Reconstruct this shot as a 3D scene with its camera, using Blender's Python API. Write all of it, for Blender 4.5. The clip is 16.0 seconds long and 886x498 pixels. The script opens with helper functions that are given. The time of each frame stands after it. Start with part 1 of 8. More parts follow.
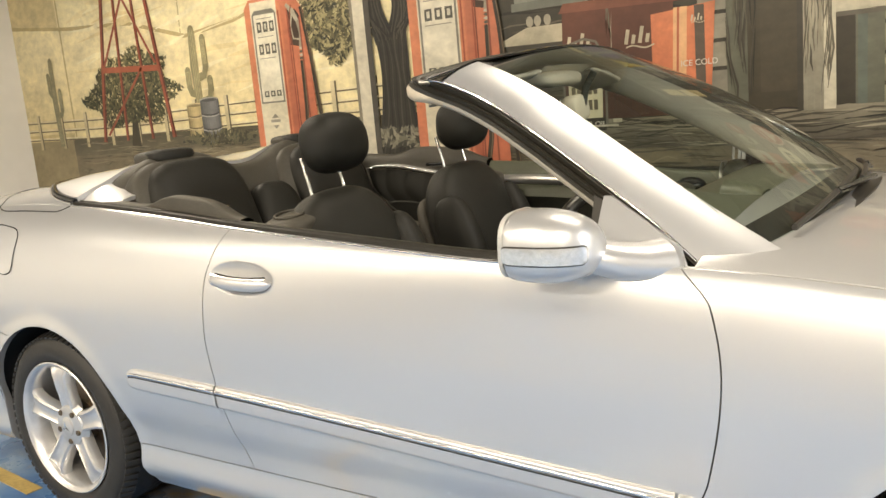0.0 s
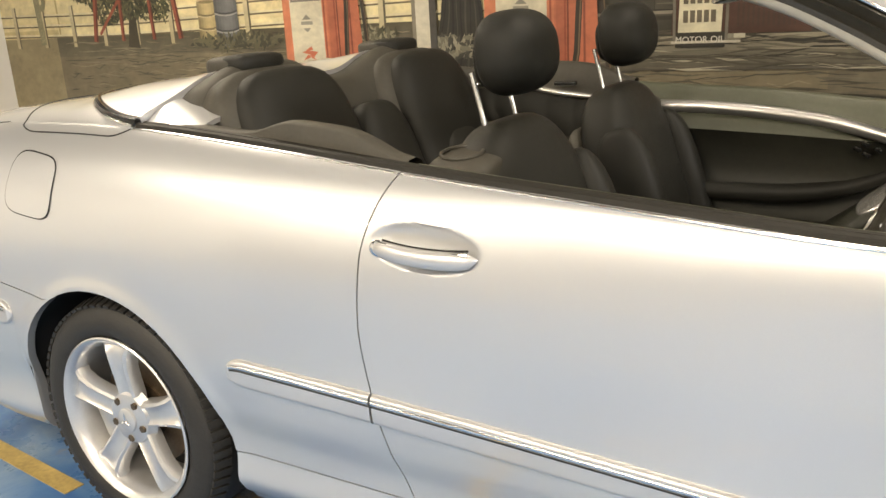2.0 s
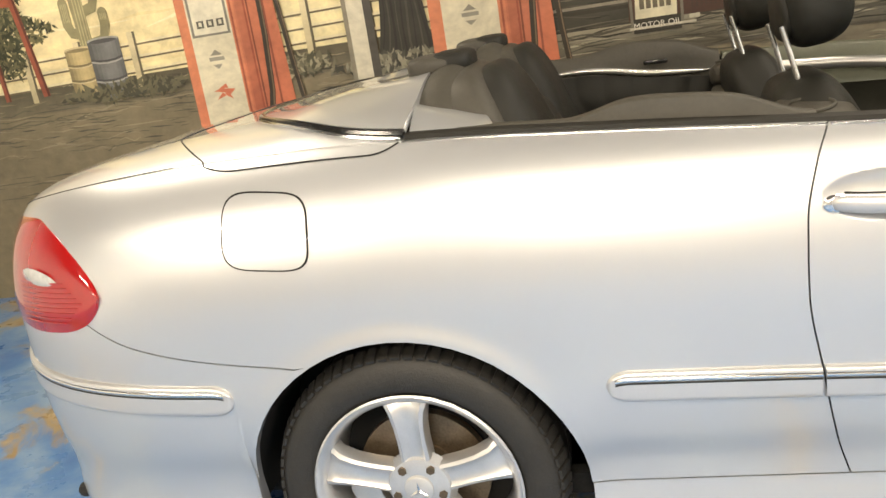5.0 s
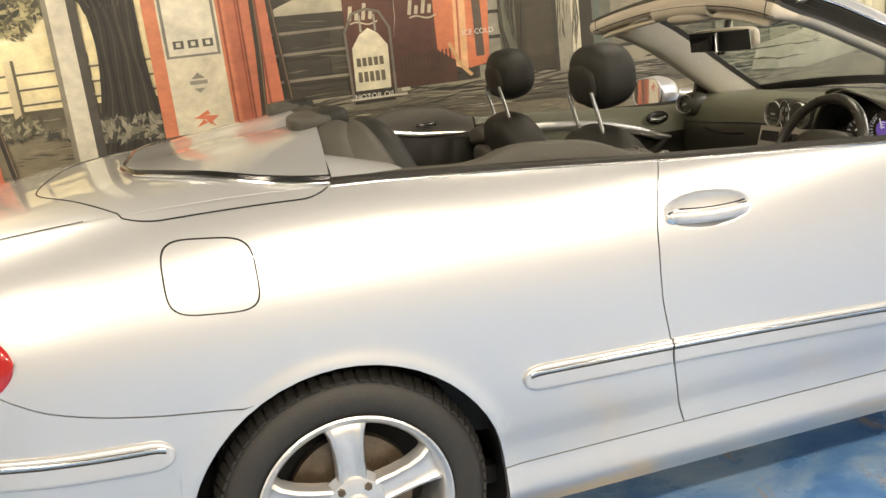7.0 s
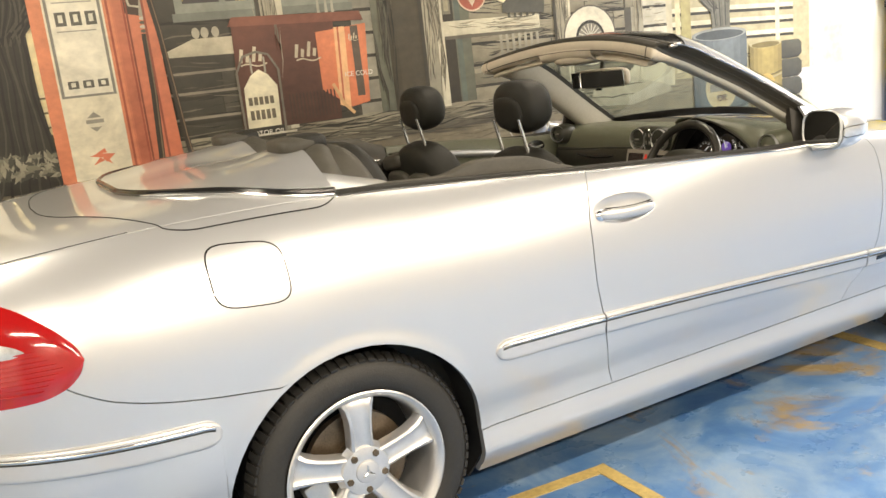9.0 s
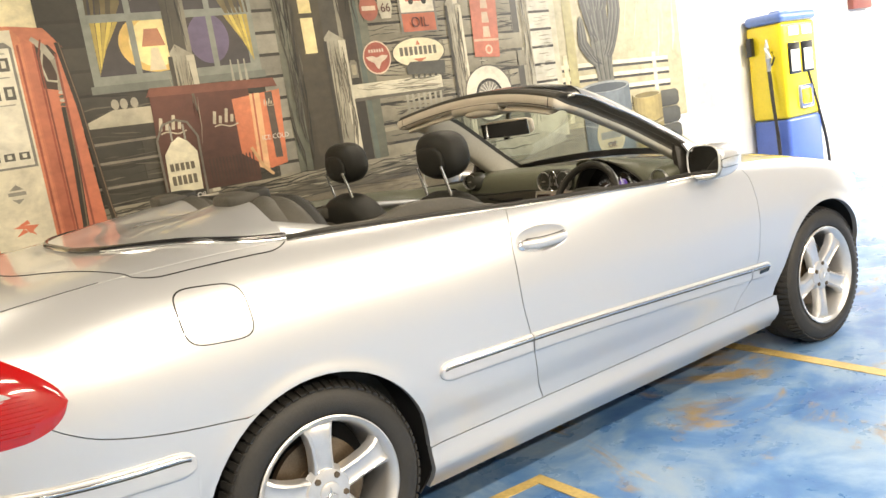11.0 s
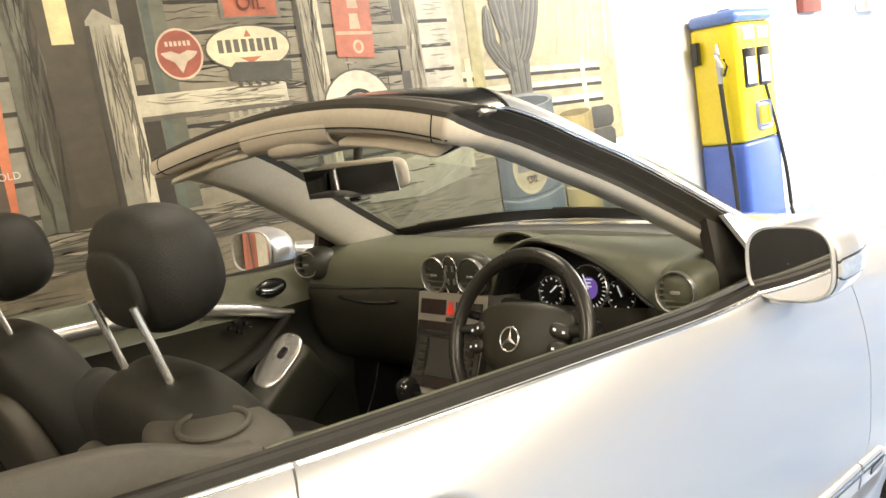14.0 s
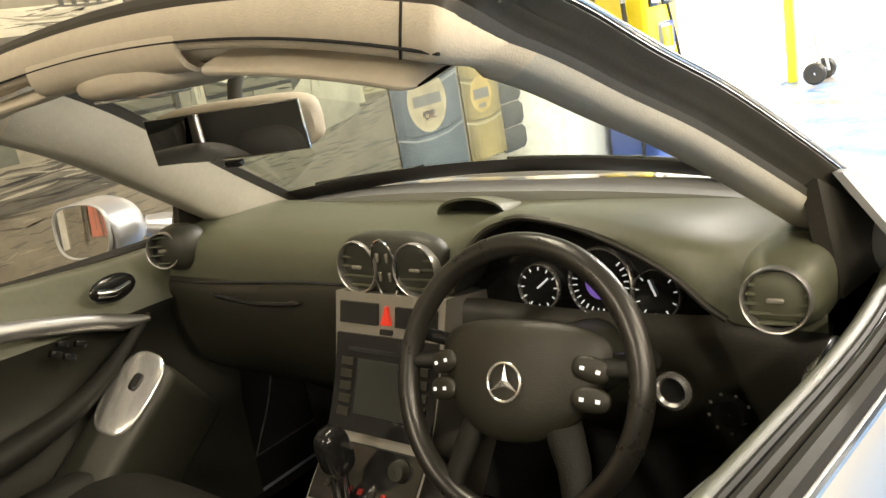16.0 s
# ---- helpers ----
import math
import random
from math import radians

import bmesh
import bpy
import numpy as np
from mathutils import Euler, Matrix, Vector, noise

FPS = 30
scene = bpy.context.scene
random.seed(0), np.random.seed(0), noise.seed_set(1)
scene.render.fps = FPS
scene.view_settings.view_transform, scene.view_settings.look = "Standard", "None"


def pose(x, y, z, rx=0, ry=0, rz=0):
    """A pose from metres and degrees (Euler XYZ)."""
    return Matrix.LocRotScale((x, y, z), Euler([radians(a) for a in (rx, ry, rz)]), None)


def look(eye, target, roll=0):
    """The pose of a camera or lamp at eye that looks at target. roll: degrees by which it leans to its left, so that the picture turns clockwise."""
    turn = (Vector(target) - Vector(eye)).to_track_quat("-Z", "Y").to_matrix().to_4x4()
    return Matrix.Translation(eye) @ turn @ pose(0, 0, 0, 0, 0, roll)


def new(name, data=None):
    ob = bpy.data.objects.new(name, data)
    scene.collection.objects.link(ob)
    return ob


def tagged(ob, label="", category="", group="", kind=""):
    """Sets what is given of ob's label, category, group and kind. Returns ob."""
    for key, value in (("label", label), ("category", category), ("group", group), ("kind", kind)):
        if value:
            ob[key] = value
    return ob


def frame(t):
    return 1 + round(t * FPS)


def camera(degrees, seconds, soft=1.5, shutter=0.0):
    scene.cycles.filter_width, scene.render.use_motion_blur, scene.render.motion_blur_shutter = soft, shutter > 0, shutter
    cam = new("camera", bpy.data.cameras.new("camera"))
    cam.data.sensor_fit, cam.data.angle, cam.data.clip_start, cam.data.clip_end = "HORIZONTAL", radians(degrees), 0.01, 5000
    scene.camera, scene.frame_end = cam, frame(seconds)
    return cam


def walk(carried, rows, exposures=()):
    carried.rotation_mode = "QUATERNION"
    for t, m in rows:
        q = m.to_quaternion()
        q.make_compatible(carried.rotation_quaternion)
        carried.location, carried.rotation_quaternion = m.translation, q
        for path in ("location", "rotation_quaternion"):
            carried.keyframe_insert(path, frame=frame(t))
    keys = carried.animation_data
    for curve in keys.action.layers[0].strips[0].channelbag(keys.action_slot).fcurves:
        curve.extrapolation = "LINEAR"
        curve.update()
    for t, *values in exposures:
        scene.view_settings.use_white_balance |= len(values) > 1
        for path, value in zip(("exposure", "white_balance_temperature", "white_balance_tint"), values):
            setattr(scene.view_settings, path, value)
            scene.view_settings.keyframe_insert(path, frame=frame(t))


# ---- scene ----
cam = camera(56.3, 16.0)
PATH = [
    (0, (2.597, -2.325, 1.301), (1.504, -0.688, 0.948), -5.1),
    (0.5, (2.397, -2.268, 1.296), (1.324, -0.627, 0.904), -4.6),
    (1, (2.175, -2.15, 1.303), (1.102, -0.513, 0.894), -3.8),
    (1.5, (1.982, -2.065, 1.301), (0.921, -0.443, 0.807), -3.3),
    (2, (1.737, -2.056, 1.305), (0.738, -0.416, 0.746), -3.2),
    (2.5, (1.515, -2.131, 1.301), (0.604, -0.439, 0.747), -3.3),
    (3, (1.323, -2.11, 1.292), (0.449, -0.405, 0.718), -6.9),
    (3.5, (1.094, -2.111, 1.287), (0.278, -0.377, 0.714), -8.3),
    (6, (0.152, -2.551, 1.335), (0.182, -0.625, 0.798), -7.8),
    (6.5, (-0.018, -2.58, 1.364), (0.282, -0.675, 0.834), -6.8),
    (7, (-0.179, -2.577, 1.356), (0.31, -0.7, 0.867), -6.7),
    (7.5, (-0.323, -2.563, 1.357), (0.292, -0.717, 0.895), -7.2),
    (8, (-0.467, -2.585, 1.365), (0.256, -0.782, 0.889), -6.8),
    (8.5, (-0.62, -2.662, 1.376), (0.206, -0.907, 0.888), -6.4),
    (9, (-0.73, -2.787, 1.379), (0.183, -1.062, 0.943), -6.5),
    (11.3, (-0.966, -2.955, 1.362), (0.176, -1.34, 1.071), -9.3),
    (11.5, (-0.876, -2.884, 1.383), (0.258, -1.257, 1.121), -9.4),
    (12, (-0.595, -2.658, 1.383), (0.541, -1.025, 1.17), -9.5),
    (12.5, (-0.307, -2.339, 1.376), (0.89, -0.747, 1.194), -9.0),
    (13, (0.004, -2.076, 1.387), (1.235, -0.512, 1.195), -9.0),
    (13.5, (0.265, -1.843, 1.368), (1.495, -0.304, 1.024), -9.4),
    (14, (0.439, -1.533, 1.353), (1.757, -0.062, 1.037), -8.9),
    (14.5, (0.61, -1.289, 1.368), (1.987, 0.121, 1.024), -10.1),
    (15, (0.741, -1.098, 1.36), (2.174, 0.242, 0.971), -10.6),
    (15.5, (0.779, -0.97, 1.342), (2.287, 0.276, 0.926), -9.6),
    (16, (0.844, -0.958, 1.333), (2.325, 0.283, 0.816), -10.0),
]
walk(cam, [(t, look(eye, target, roll)) for t, eye, target, roll in PATH], [(0, -0.34, 6750, 11), (3.5, -0.25, 6750, 11), (6, -0.12, 6750, 11), (9, -0.10, 6750, 11), (12, 0.05, 6800, 11), (14, 0.06, 6800, 11), (14.6, 0.14, 6830, 10), (16, 0.19, 6900, 9)])

# ---------------------------------------------------------------- light
world = bpy.data.worlds.new("world")
scene.world = world
world.use_nodes = True
world.node_tree.nodes["Background"].inputs[0].default_value = (1.0, 0.93, 0.82, 1)
world.node_tree.nodes["Background"].inputs[1].default_value = 0.05


def ceiling_lamp(x, y, z, sx, sy, watts, colour):
    data = bpy.data.lights.new("ceiling_lamp", "AREA")
    data.shape, data.size, data.size_y, data.energy, data.color = "RECTANGLE", sx, sy, watts, colour
    ob = new("ceiling_lamp", data)
    ob.matrix_world = pose(x, y, z)
    return ob


WARM = (1.0, 0.88, 0.70)
COOL = (1.0, 0.95, 0.88)
# the row at y = -5.5 is unseen, added to brighten the floor below the sill
LAMPS = [(-2.2, -3.2, WARM, 75), (0.4, -3.2, WARM, 100), (3.0, -3.2, WARM, 100), (-2.6, -5.5, WARM, 150), (0.6, -5.5, WARM, 220), (3.8, -5.5, WARM, 220), (-1.9, 0.3, WARM, 92), (2.0, 0.3, WARM, 50),
         (6.5, -0.6, COOL, 340), (9.5, -1.5, COOL, 650), (12.0, -1.0, COOL, 560)]
CEIL = 3.3
for lx, ly, lc, lw in LAMPS:
    ceiling_lamp(lx, ly, CEIL - 0.09, 1.25, 0.22, lw, lc)

# ---------------------------------------------------------------- materials
def rgb(v):
    return (v, v, v, 1) if isinstance(v, (int, float)) else (*v, 1)


def mat(name, col, rough=0.5, metal=0.0, coat=0.0, scale=0.0, vary=0.0, bump=0.0, bscale=0.0, spec=0.5, rvary=0.0, coat_rough=0.03):
    """A principled material; two noises vary its colour and roughness, another its relief."""
    m = bpy.data.materials.new(name)
    m.use_nodes = True
    nt = m.node_tree
    b = nt.nodes["Principled BSDF"]
    b.inputs["Base Color"].default_value = rgb(col)
    b.inputs["Roughness"].default_value = rough
    b.inputs["Metallic"].default_value = metal
    b.inputs["Coat Weight"].default_value = coat
    b.inputs["Coat Roughness"].default_value = coat_rough
    b.inputs["Specular IOR Level"].default_value = spec
    tc = nt.nodes.new("ShaderNodeTexCoord")
    if vary and scale:
        n1, n2 = nt.nodes.new("ShaderNodeTexNoise"), nt.nodes.new("ShaderNodeTexNoise")
        n1.inputs["Scale"].default_value, n2.inputs["Scale"].default_value = scale, scale * 7.3
        n1.inputs["Detail"].default_value = n2.inputs["Detail"].default_value = 6
        add = nt.nodes.new("ShaderNodeMath")
        add.operation = "ADD"
        mr = nt.nodes.new("ShaderNodeMapRange")
        mr.inputs["From Min"].default_value, mr.inputs["From Max"].default_value = 0.6, 1.4
        mr.inputs["To Min"].default_value, mr.inputs["To Max"].default_value = 1 - vary, 1 + vary
        mul = nt.nodes.new("ShaderNodeMixRGB")
        mul.blend_type = "MULTIPLY"
        mul.inputs[0].default_value = 1
        mul.inputs[1].default_value = rgb(col)
        for n in (n1, n2):
            nt.links.new(tc.outputs["Object"], n.inputs["Vector"])
        nt.links.new(n1.outputs[0], add.inputs[0])
        nt.links.new(n2.outputs[0], add.inputs[1])
        nt.links.new(add.outputs[0], mr.inputs[0])
        nt.links.new(mr.outputs[0], mul.inputs[2])
        nt.links.new(mul.outputs[0], b.inputs["Base Color"])
        if rvary:
            m2 = nt.nodes.new("ShaderNodeMapRange")
            m2.inputs["From Min"].default_value, m2.inputs["From Max"].default_value = 0.6, 1.4
            m2.inputs["To Min"].default_value, m2.inputs["To Max"].default_value = rough - rvary, rough + rvary
            nt.links.new(add.outputs[0], m2.inputs[0])
            nt.links.new(m2.outputs[0], b.inputs["Roughness"])
    if bump:
        n3 = nt.nodes.new("ShaderNodeTexNoise")
        n3.inputs["Scale"].default_value, n3.inputs["Detail"].default_value = bscale, 4
        bp = nt.nodes.new("ShaderNodeBump")
        bp.inputs["Strength"].default_value, bp.inputs["Distance"].default_value = bump, 0.002
        nt.links.new(tc.outputs["Object"], n3.inputs["Vector"])
        nt.links.new(n3.outputs[0], bp.inputs["Height"])
        nt.links.new(bp.outputs[0], b.inputs["Normal"])
    return m


def glow(name, col, strength):
    m = bpy.data.materials.new(name)
    m.use_nodes = True
    b = m.node_tree.nodes["Principled BSDF"]
    b.inputs["Base Color"].default_value = rgb(col)
    b.inputs["Emission Color"].default_value = rgb(col)
    b.inputs["Emission Strength"].default_value = strength
    return m


def glass(name, tint, rough=0.0, alpha=None):
    m = bpy.data.materials.new(name)
    m.use_nodes = True
    nt = m.node_tree
    out = nt.nodes["Material Output"]
    tr, gl, mix = nt.nodes.new("ShaderNodeBsdfTransparent"), nt.nodes.new("ShaderNodeBsdfGlossy"), nt.nodes.new("ShaderNodeMixShader")
    lw, pw, fr = nt.nodes.new("ShaderNodeLayerWeight"), nt.nodes.new("ShaderNodeMath"), nt.nodes.new("ShaderNodeMath")
    pw.operation, fr.operation = "POWER", "MULTIPLY_ADD"
    pw.inputs[1].default_value = 5.0
    fr.inputs[1].default_value, fr.inputs[2].default_value = 0.93, 0.07
    nt.links.new(lw.outputs["Facing"], pw.inputs[0])
    nt.links.new(pw.outputs[0], fr.inputs[0])
    tr.inputs[0].default_value = rgb(tint)
    gl.inputs["Roughness"].default_value = rough
    nt.links.new(fr.outputs[0], mix.inputs[0])
    nt.links.new(tr.outputs[0], mix.inputs[1])
    nt.links.new(gl.outputs[0], mix.inputs[2])
    nt.links.new(mix.outputs[0], out.inputs[0])
    return m


SILVER = mat("silver_paint", (0.585, 0.595, 0.605), 0.36, 0.66, 1.0, 900, 0.05, 0.0, 0, rvary=0.02, coat_rough=0.02)
SILVER_PLAIN = mat("silver_plastic_paint", (0.58, 0.58, 0.58), 0.36, 0.6, 0.6, 500, 0.04)
TRIM_RIM = mat("pale_mirror_rim", (0.50, 0.50, 0.48), 0.45, 0.3, scale=40, vary=0.05)
CHROME = mat("chrome", (0.80, 0.80, 0.79), 0.15, 1.0, scale=60, vary=0.03)
ALLOY = mat("alloy_wheel_paint", (0.62, 0.62, 0.62), 0.33, 0.75, 0.6, 40, 0.06)
BLACK_GAP = mat("dark_cavity", 0.012, 0.9, scale=20, vary=0.2)
RUBBER = mat("black_rubber", (0.024, 0.022, 0.018), 0.40, scale=30, vary=0.2, bump=0.08, bscale=300)
SEAL_MATT = mat("matt_black_seal", (0.020, 0.019, 0.016), 0.55, scale=30, vary=0.2, bump=0.08, bscale=300, spec=0.18)
# lighter copy of RUBBER: light on the frame seals put into the colour
FRAME_RUBBER = mat("lit_tone_frame_rubber", (0.042, 0.039, 0.031), 0.42, scale=30, vary=0.2, bump=0.08, bscale=300)
TYRE = mat("tyre_rubber", (0.019, 0.018, 0.016), 0.62, scale=18, vary=0.25, bump=0.5, bscale=220)
LEATHER = mat("black_leather", (0.014, 0.0138, 0.011), 0.58, scale=14, vary=0.22, bump=0.45, bscale=420, spec=0.32, rvary=0.07)
WHEEL_LEATHER = mat("polished_leather", (0.020, 0.019, 0.016), 0.30, scale=14, vary=0.18, bump=0.15, bscale=420, rvary=0.05)
LEATHER_GREY = mat("charcoal_vinyl", (0.055, 0.051, 0.041), 0.55, scale=14, vary=0.15, bump=0.35, bscale=500, spec=0.35)
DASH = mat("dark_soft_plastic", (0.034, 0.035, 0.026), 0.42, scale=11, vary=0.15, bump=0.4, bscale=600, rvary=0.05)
# lighter olive copy of DASH: light from above put into the colour
DASH_LIT = mat("lit_tone_olive_dash_vinyl", (0.090, 0.095, 0.064), 0.36, scale=11, vary=0.12, bump=0.4, bscale=700, rvary=0.04)
# darker copy, with the shade below the dash pad put into its colour
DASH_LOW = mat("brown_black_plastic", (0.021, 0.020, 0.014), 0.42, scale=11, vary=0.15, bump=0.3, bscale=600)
DOOR_CARD = mat("charcoal_door_card", (0.030, 0.030, 0.023), 0.5, scale=11, vary=0.15, bump=0.35, bscale=600)
TRIM_GREY = mat("stone_grey_trim", (0.47, 0.45, 0.39), 0.6, scale=12, vary=0.08, bump=0.3, bscale=500)
HEADER_BEIGE = mat("taupe_header_vinyl", (0.56, 0.50, 0.395), 0.6, scale=12, vary=0.08, bump=0.35, bscale=450)
CARPET = mat("black_carpet", 0.012, 0.95, scale=60, vary=0.4, bump=0.8, bscale=700)
ALU_BRIGHT = mat("polished_aluminium", (0.82, 0.81, 0.78), 0.25, 0.85, scale=30, vary=0.05)
ALU_DULL = mat("grey_metallic_plastic", (0.34, 0.325, 0.285), 0.42, 0.6, scale=30, vary=0.06)
ALU = mat("brushed_aluminium", (0.58, 0.57, 0.55), 0.34, 0.9, scale=30, vary=0.06)
RED_LENS = mat("red_lens", (0.33, 0.006, 0.006), 0.12, 0.0, 1.0, scale=30, vary=0.1)
CLEAR_LENS = mat("clear_lens", (0.62, 0.62, 0.60), 0.15, 0.5, 1.0, scale=80, vary=0.25)
MIRROR = mat("mirror_glass", 0.75, 0.01, 1.0)
WINDSCREEN = glass("windscreen_glass", (0.76, 0.83, 0.78))
BRAKE = mat("brake_disc_iron", (0.16, 0.12, 0.08), 0.45, 0.8, scale=25, vary=0.35)
GLOSS_BLACK = mat("gloss_black_plastic", 0.012, 0.15, scale=20, vary=0.1)
SCREEN_GREY = mat("dark_screen", (0.03, 0.033, 0.03), 0.2)
WALL_DIM = mat("grey_brown_wall_paint", (0.30, 0.285, 0.26), 0.8, scale=0.9, vary=0.25, bump=0.25, bscale=40)
WALL_WHITE = mat("white_wall_paint", (0.78, 0.75, 0.68), 0.8, scale=0.9, vary=0.05, bump=0.25, bscale=40)
CEILING = mat("dark_ceiling_boards", (0.15, 0.14, 0.125), 0.85, scale=1.2, vary=0.06, bump=0.2, bscale=30)

# ---------------------------------------------------------------- mesh helpers
def curve(*pts):
    """A smooth, monotone curve through (x, y) points."""
    X, Y = np.array(pts, float).T
    d = np.diff(Y) / np.diff(X)
    m = np.zeros(len(X))
    m[0], m[-1] = d[0], d[-1]
    for i in range(1, len(X) - 1):
        if d[i - 1] * d[i] > 0:
            w1, w2 = 2 * (X[i + 1] - X[i]) + (X[i] - X[i - 1]), (X[i + 1] - X[i]) + 2 * (X[i] - X[i - 1])
            m[i] = (w1 + w2) / (w1 / d[i - 1] + w2 / d[i])

    def f(x):
        x = np.clip(np.asarray(x, float), X[0], X[-1])
        i = np.clip(np.searchsorted(X, x) - 1, 0, len(X) - 2)
        h = X[i + 1] - X[i]
        t = (x - X[i]) / h
        return ((1 + 2 * t) * (1 - t) ** 2 * Y[i] + t * (1 - t) ** 2 * h * m[i] + t * t * (3 - 2 * t) * Y[i + 1] + t * t * (t - 1) * h * m[i + 1])
    return f


def link(name, verts, faces, material, parent=None, label="", smooth=40, mats=()):
    me = bpy.data.meshes.new(name)
    me.from_pydata([tuple(map(float, v)) for v in verts], [], faces)
    me.validate()
    me.update()
    for m in ([material] if material else []) + list(mats):
        me.materials.append(m)
    if smooth:
        me.shade_smooth()
        me.set_sharp_from_angle(angle=radians(smooth))
    ob = new(name, me)
    if parent:
        ob.parent = parent
    if label:
        tagged(ob, label)
    return ob


def part(name, bm, material, parent=None, label="", smooth=40):
    """Links a bmesh as one mesh object under a thing or a part."""
    bmesh.ops.recalc_face_normals(bm, faces=bm.faces)
    me = bpy.data.meshes.new(name)
    bm.to_mesh(me)
    bm.free()
    me.materials.append(material)
    if smooth:
        me.shade_smooth()
        me.set_sharp_from_angle(angle=radians(smooth))
    ob = new(name, me)
    if parent:
        ob.parent = parent
    if label:
        tagged(ob, label)
    return ob


def thing(name, label, category, group="", kind=""):
    return tagged(new(name), label, category, group, kind)


def box(x0, x1, y0, y1, z0, z1, bevel=0.0, seg=2, bm=None, m=None):
    bm = bm or bmesh.new()
    mm = Matrix.Translation(((x0 + x1) / 2, (y0 + y1) / 2, (z0 + z1) / 2)) @ Matrix.Diagonal((x1 - x0, y1 - y0, z1 - z0, 1))
    r = bmesh.ops.create_cube(bm, size=1, matrix=(m @ mm) if m else mm)
    if bevel:
        es = list({e for v in r["verts"] for e in v.link_edges})
        bmesh.ops.bevel(bm, geom=es, offset=bevel, segments=seg, affect="EDGES", profile=0.5)
    return bm


def cyl(r0, r1, h, n=24, m=None, bm=None, caps=True):
    bm = bm or bmesh.new()
    bmesh.ops.create_cone(bm, cap_ends=caps, segments=n, radius1=r0, radius2=r1, depth=h, matrix=m or Matrix())
    return bm


def ball(rx, ry, rz, m=None, bm=None, u=24, v=14, power=1.0):
    """An ellipsoid; a power below 1 makes it boxier."""
    bm = bm or bmesh.new()
    r = bmesh.ops.create_uvsphere(bm, u_segments=u, v_segments=v, radius=1)
    for w in r["verts"]:
        c = [math.copysign(abs(a) ** power, a) for a in w.co]
        w.co = Vector((c[0] * rx, c[1] * ry, c[2] * rz))
        if m:
            w.co = m @ w.co
    return bm


def tube(pts, r, n=10, bm=None, closed=False, flat=1.0):
    """A round rod along points; r may be a list."""
    bm = bm or bmesh.new()
    P = [Vector(p) for p in pts]
    R = r if isinstance(r, (list, tuple)) else [r] * len(P)
    rings, k = [], len(P)
    up = Vector((0, 0, 1))
    for i, p in enumerate(P):
        a, b = P[(i - 1) % k if closed else max(i - 1, 0)], P[(i + 1) % k if closed else min(i + 1, k - 1)]
        d = (b - a).normalized()
        s = d.cross(up)
        s = s.normalized() if s.length > 0.05 else d.cross(Vector((1, 0, 0))).normalized()
        q = s.cross(d)
        rings.append([bm.verts.new(p + (s * math.cos(2 * math.pi * j / n) + q * math.sin(2 * math.pi * j / n) * flat) * R[i]) for j in range(n)])
    for i in range(k if closed else k - 1):
        A, B = rings[i], rings[(i + 1) % k]
        for j in range(n):
            bm.faces.new((A[j], A[(j + 1) % n], B[(j + 1) % n], B[j]))
    if not closed:
        bm.faces.new(rings[0][::-1])
        bm.faces.new(rings[-1])
    return bm


def spin(profile, n=48, m=None, bm=None, closed=False):
    """Turns (radius, along) points round the local z axis."""
    bm = bm or bmesh.new()
    m = m or Matrix()
    rings = []
    for r, a in profile:
        rings.append([bm.verts.new(m @ Vector((r * math.cos(2 * math.pi * j / n), r * math.sin(2 * math.pi * j / n), a))) for j in range(n)])
    k = len(rings)
    for i in range(k if closed else k - 1):
        A, B = rings[i], rings[(i + 1) % k]
        for j in range(n):
            bm.faces.new((A[j], A[(j + 1) % n], B[(j + 1) % n], B[j]))
    return bm


def sheet(f, us, vs, flange=None):
    """Verts and faces of a grid f(u, v); flange: a vector by which its rim is turned in."""
    nu, nv = len(us), len(vs)
    V = [f(u, v) for u in us for v in vs]
    F = [(i * nv + j, (i + 1) * nv + j, (i + 1) * nv + j + 1, i * nv + j + 1) for i in range(nu - 1) for j in range(nv - 1)]
    if flange is not None:
        rim = [(i, 0) for i in range(nu)] + [(nu - 1, j) for j in range(1, nv)] + [(i, nv - 1) for i in range(nu - 2, -1, -1)] + [(0, j) for j in range(nv - 2, 0, -1)]
        base = len(V)
        for i, j in rim:
            p = V[i * nv + j]
            d = flange(p) if callable(flange) else flange
            V.append((p[0] + d[0], p[1] + d[1], p[2] + d[2]))
        k = len(rim)
        for a in range(k):
            b = (a + 1) % k
            F.append((rim[a][0] * nv + rim[a][1], base + a, base + b, rim[b][0] * nv + rim[b][1]))
    return V, F


def slab(f, us, vs, off):
    """A grid f(u, v) given a thickness: off(p) is its back side's shift."""
    nu, nv = len(us), len(vs)
    V, F = sheet(f, us, vs)
    n = len(V)
    for p in list(V):
        d = off(p) if callable(off) else off
        V.append((p[0] + d[0], p[1] + d[1], p[2] + d[2]))
    F += [tuple(n + a for a in q[::-1]) for q in list(F)]
    rim = [(i, 0) for i in range(nu)] + [(nu - 1, j) for j in range(1, nv)] + [(i, nv - 1) for i in range(nu - 2, -1, -1)] + [(0, j) for j in range(nv - 2, 0, -1)]
    for a in range(len(rim)):
        p, q = rim[a], rim[(a + 1) % len(rim)]
        i, j = p[0] * nv + p[1], q[0] * nv + q[1]
        F.append((i, n + i, n + j, j))
    return V, F


lin = np.linspace

# ---------------------------------------------------------------- the room
MURAL_Y = 2.025
WEST, EAST, SOUTH = -4.70, 14.6, -6.2


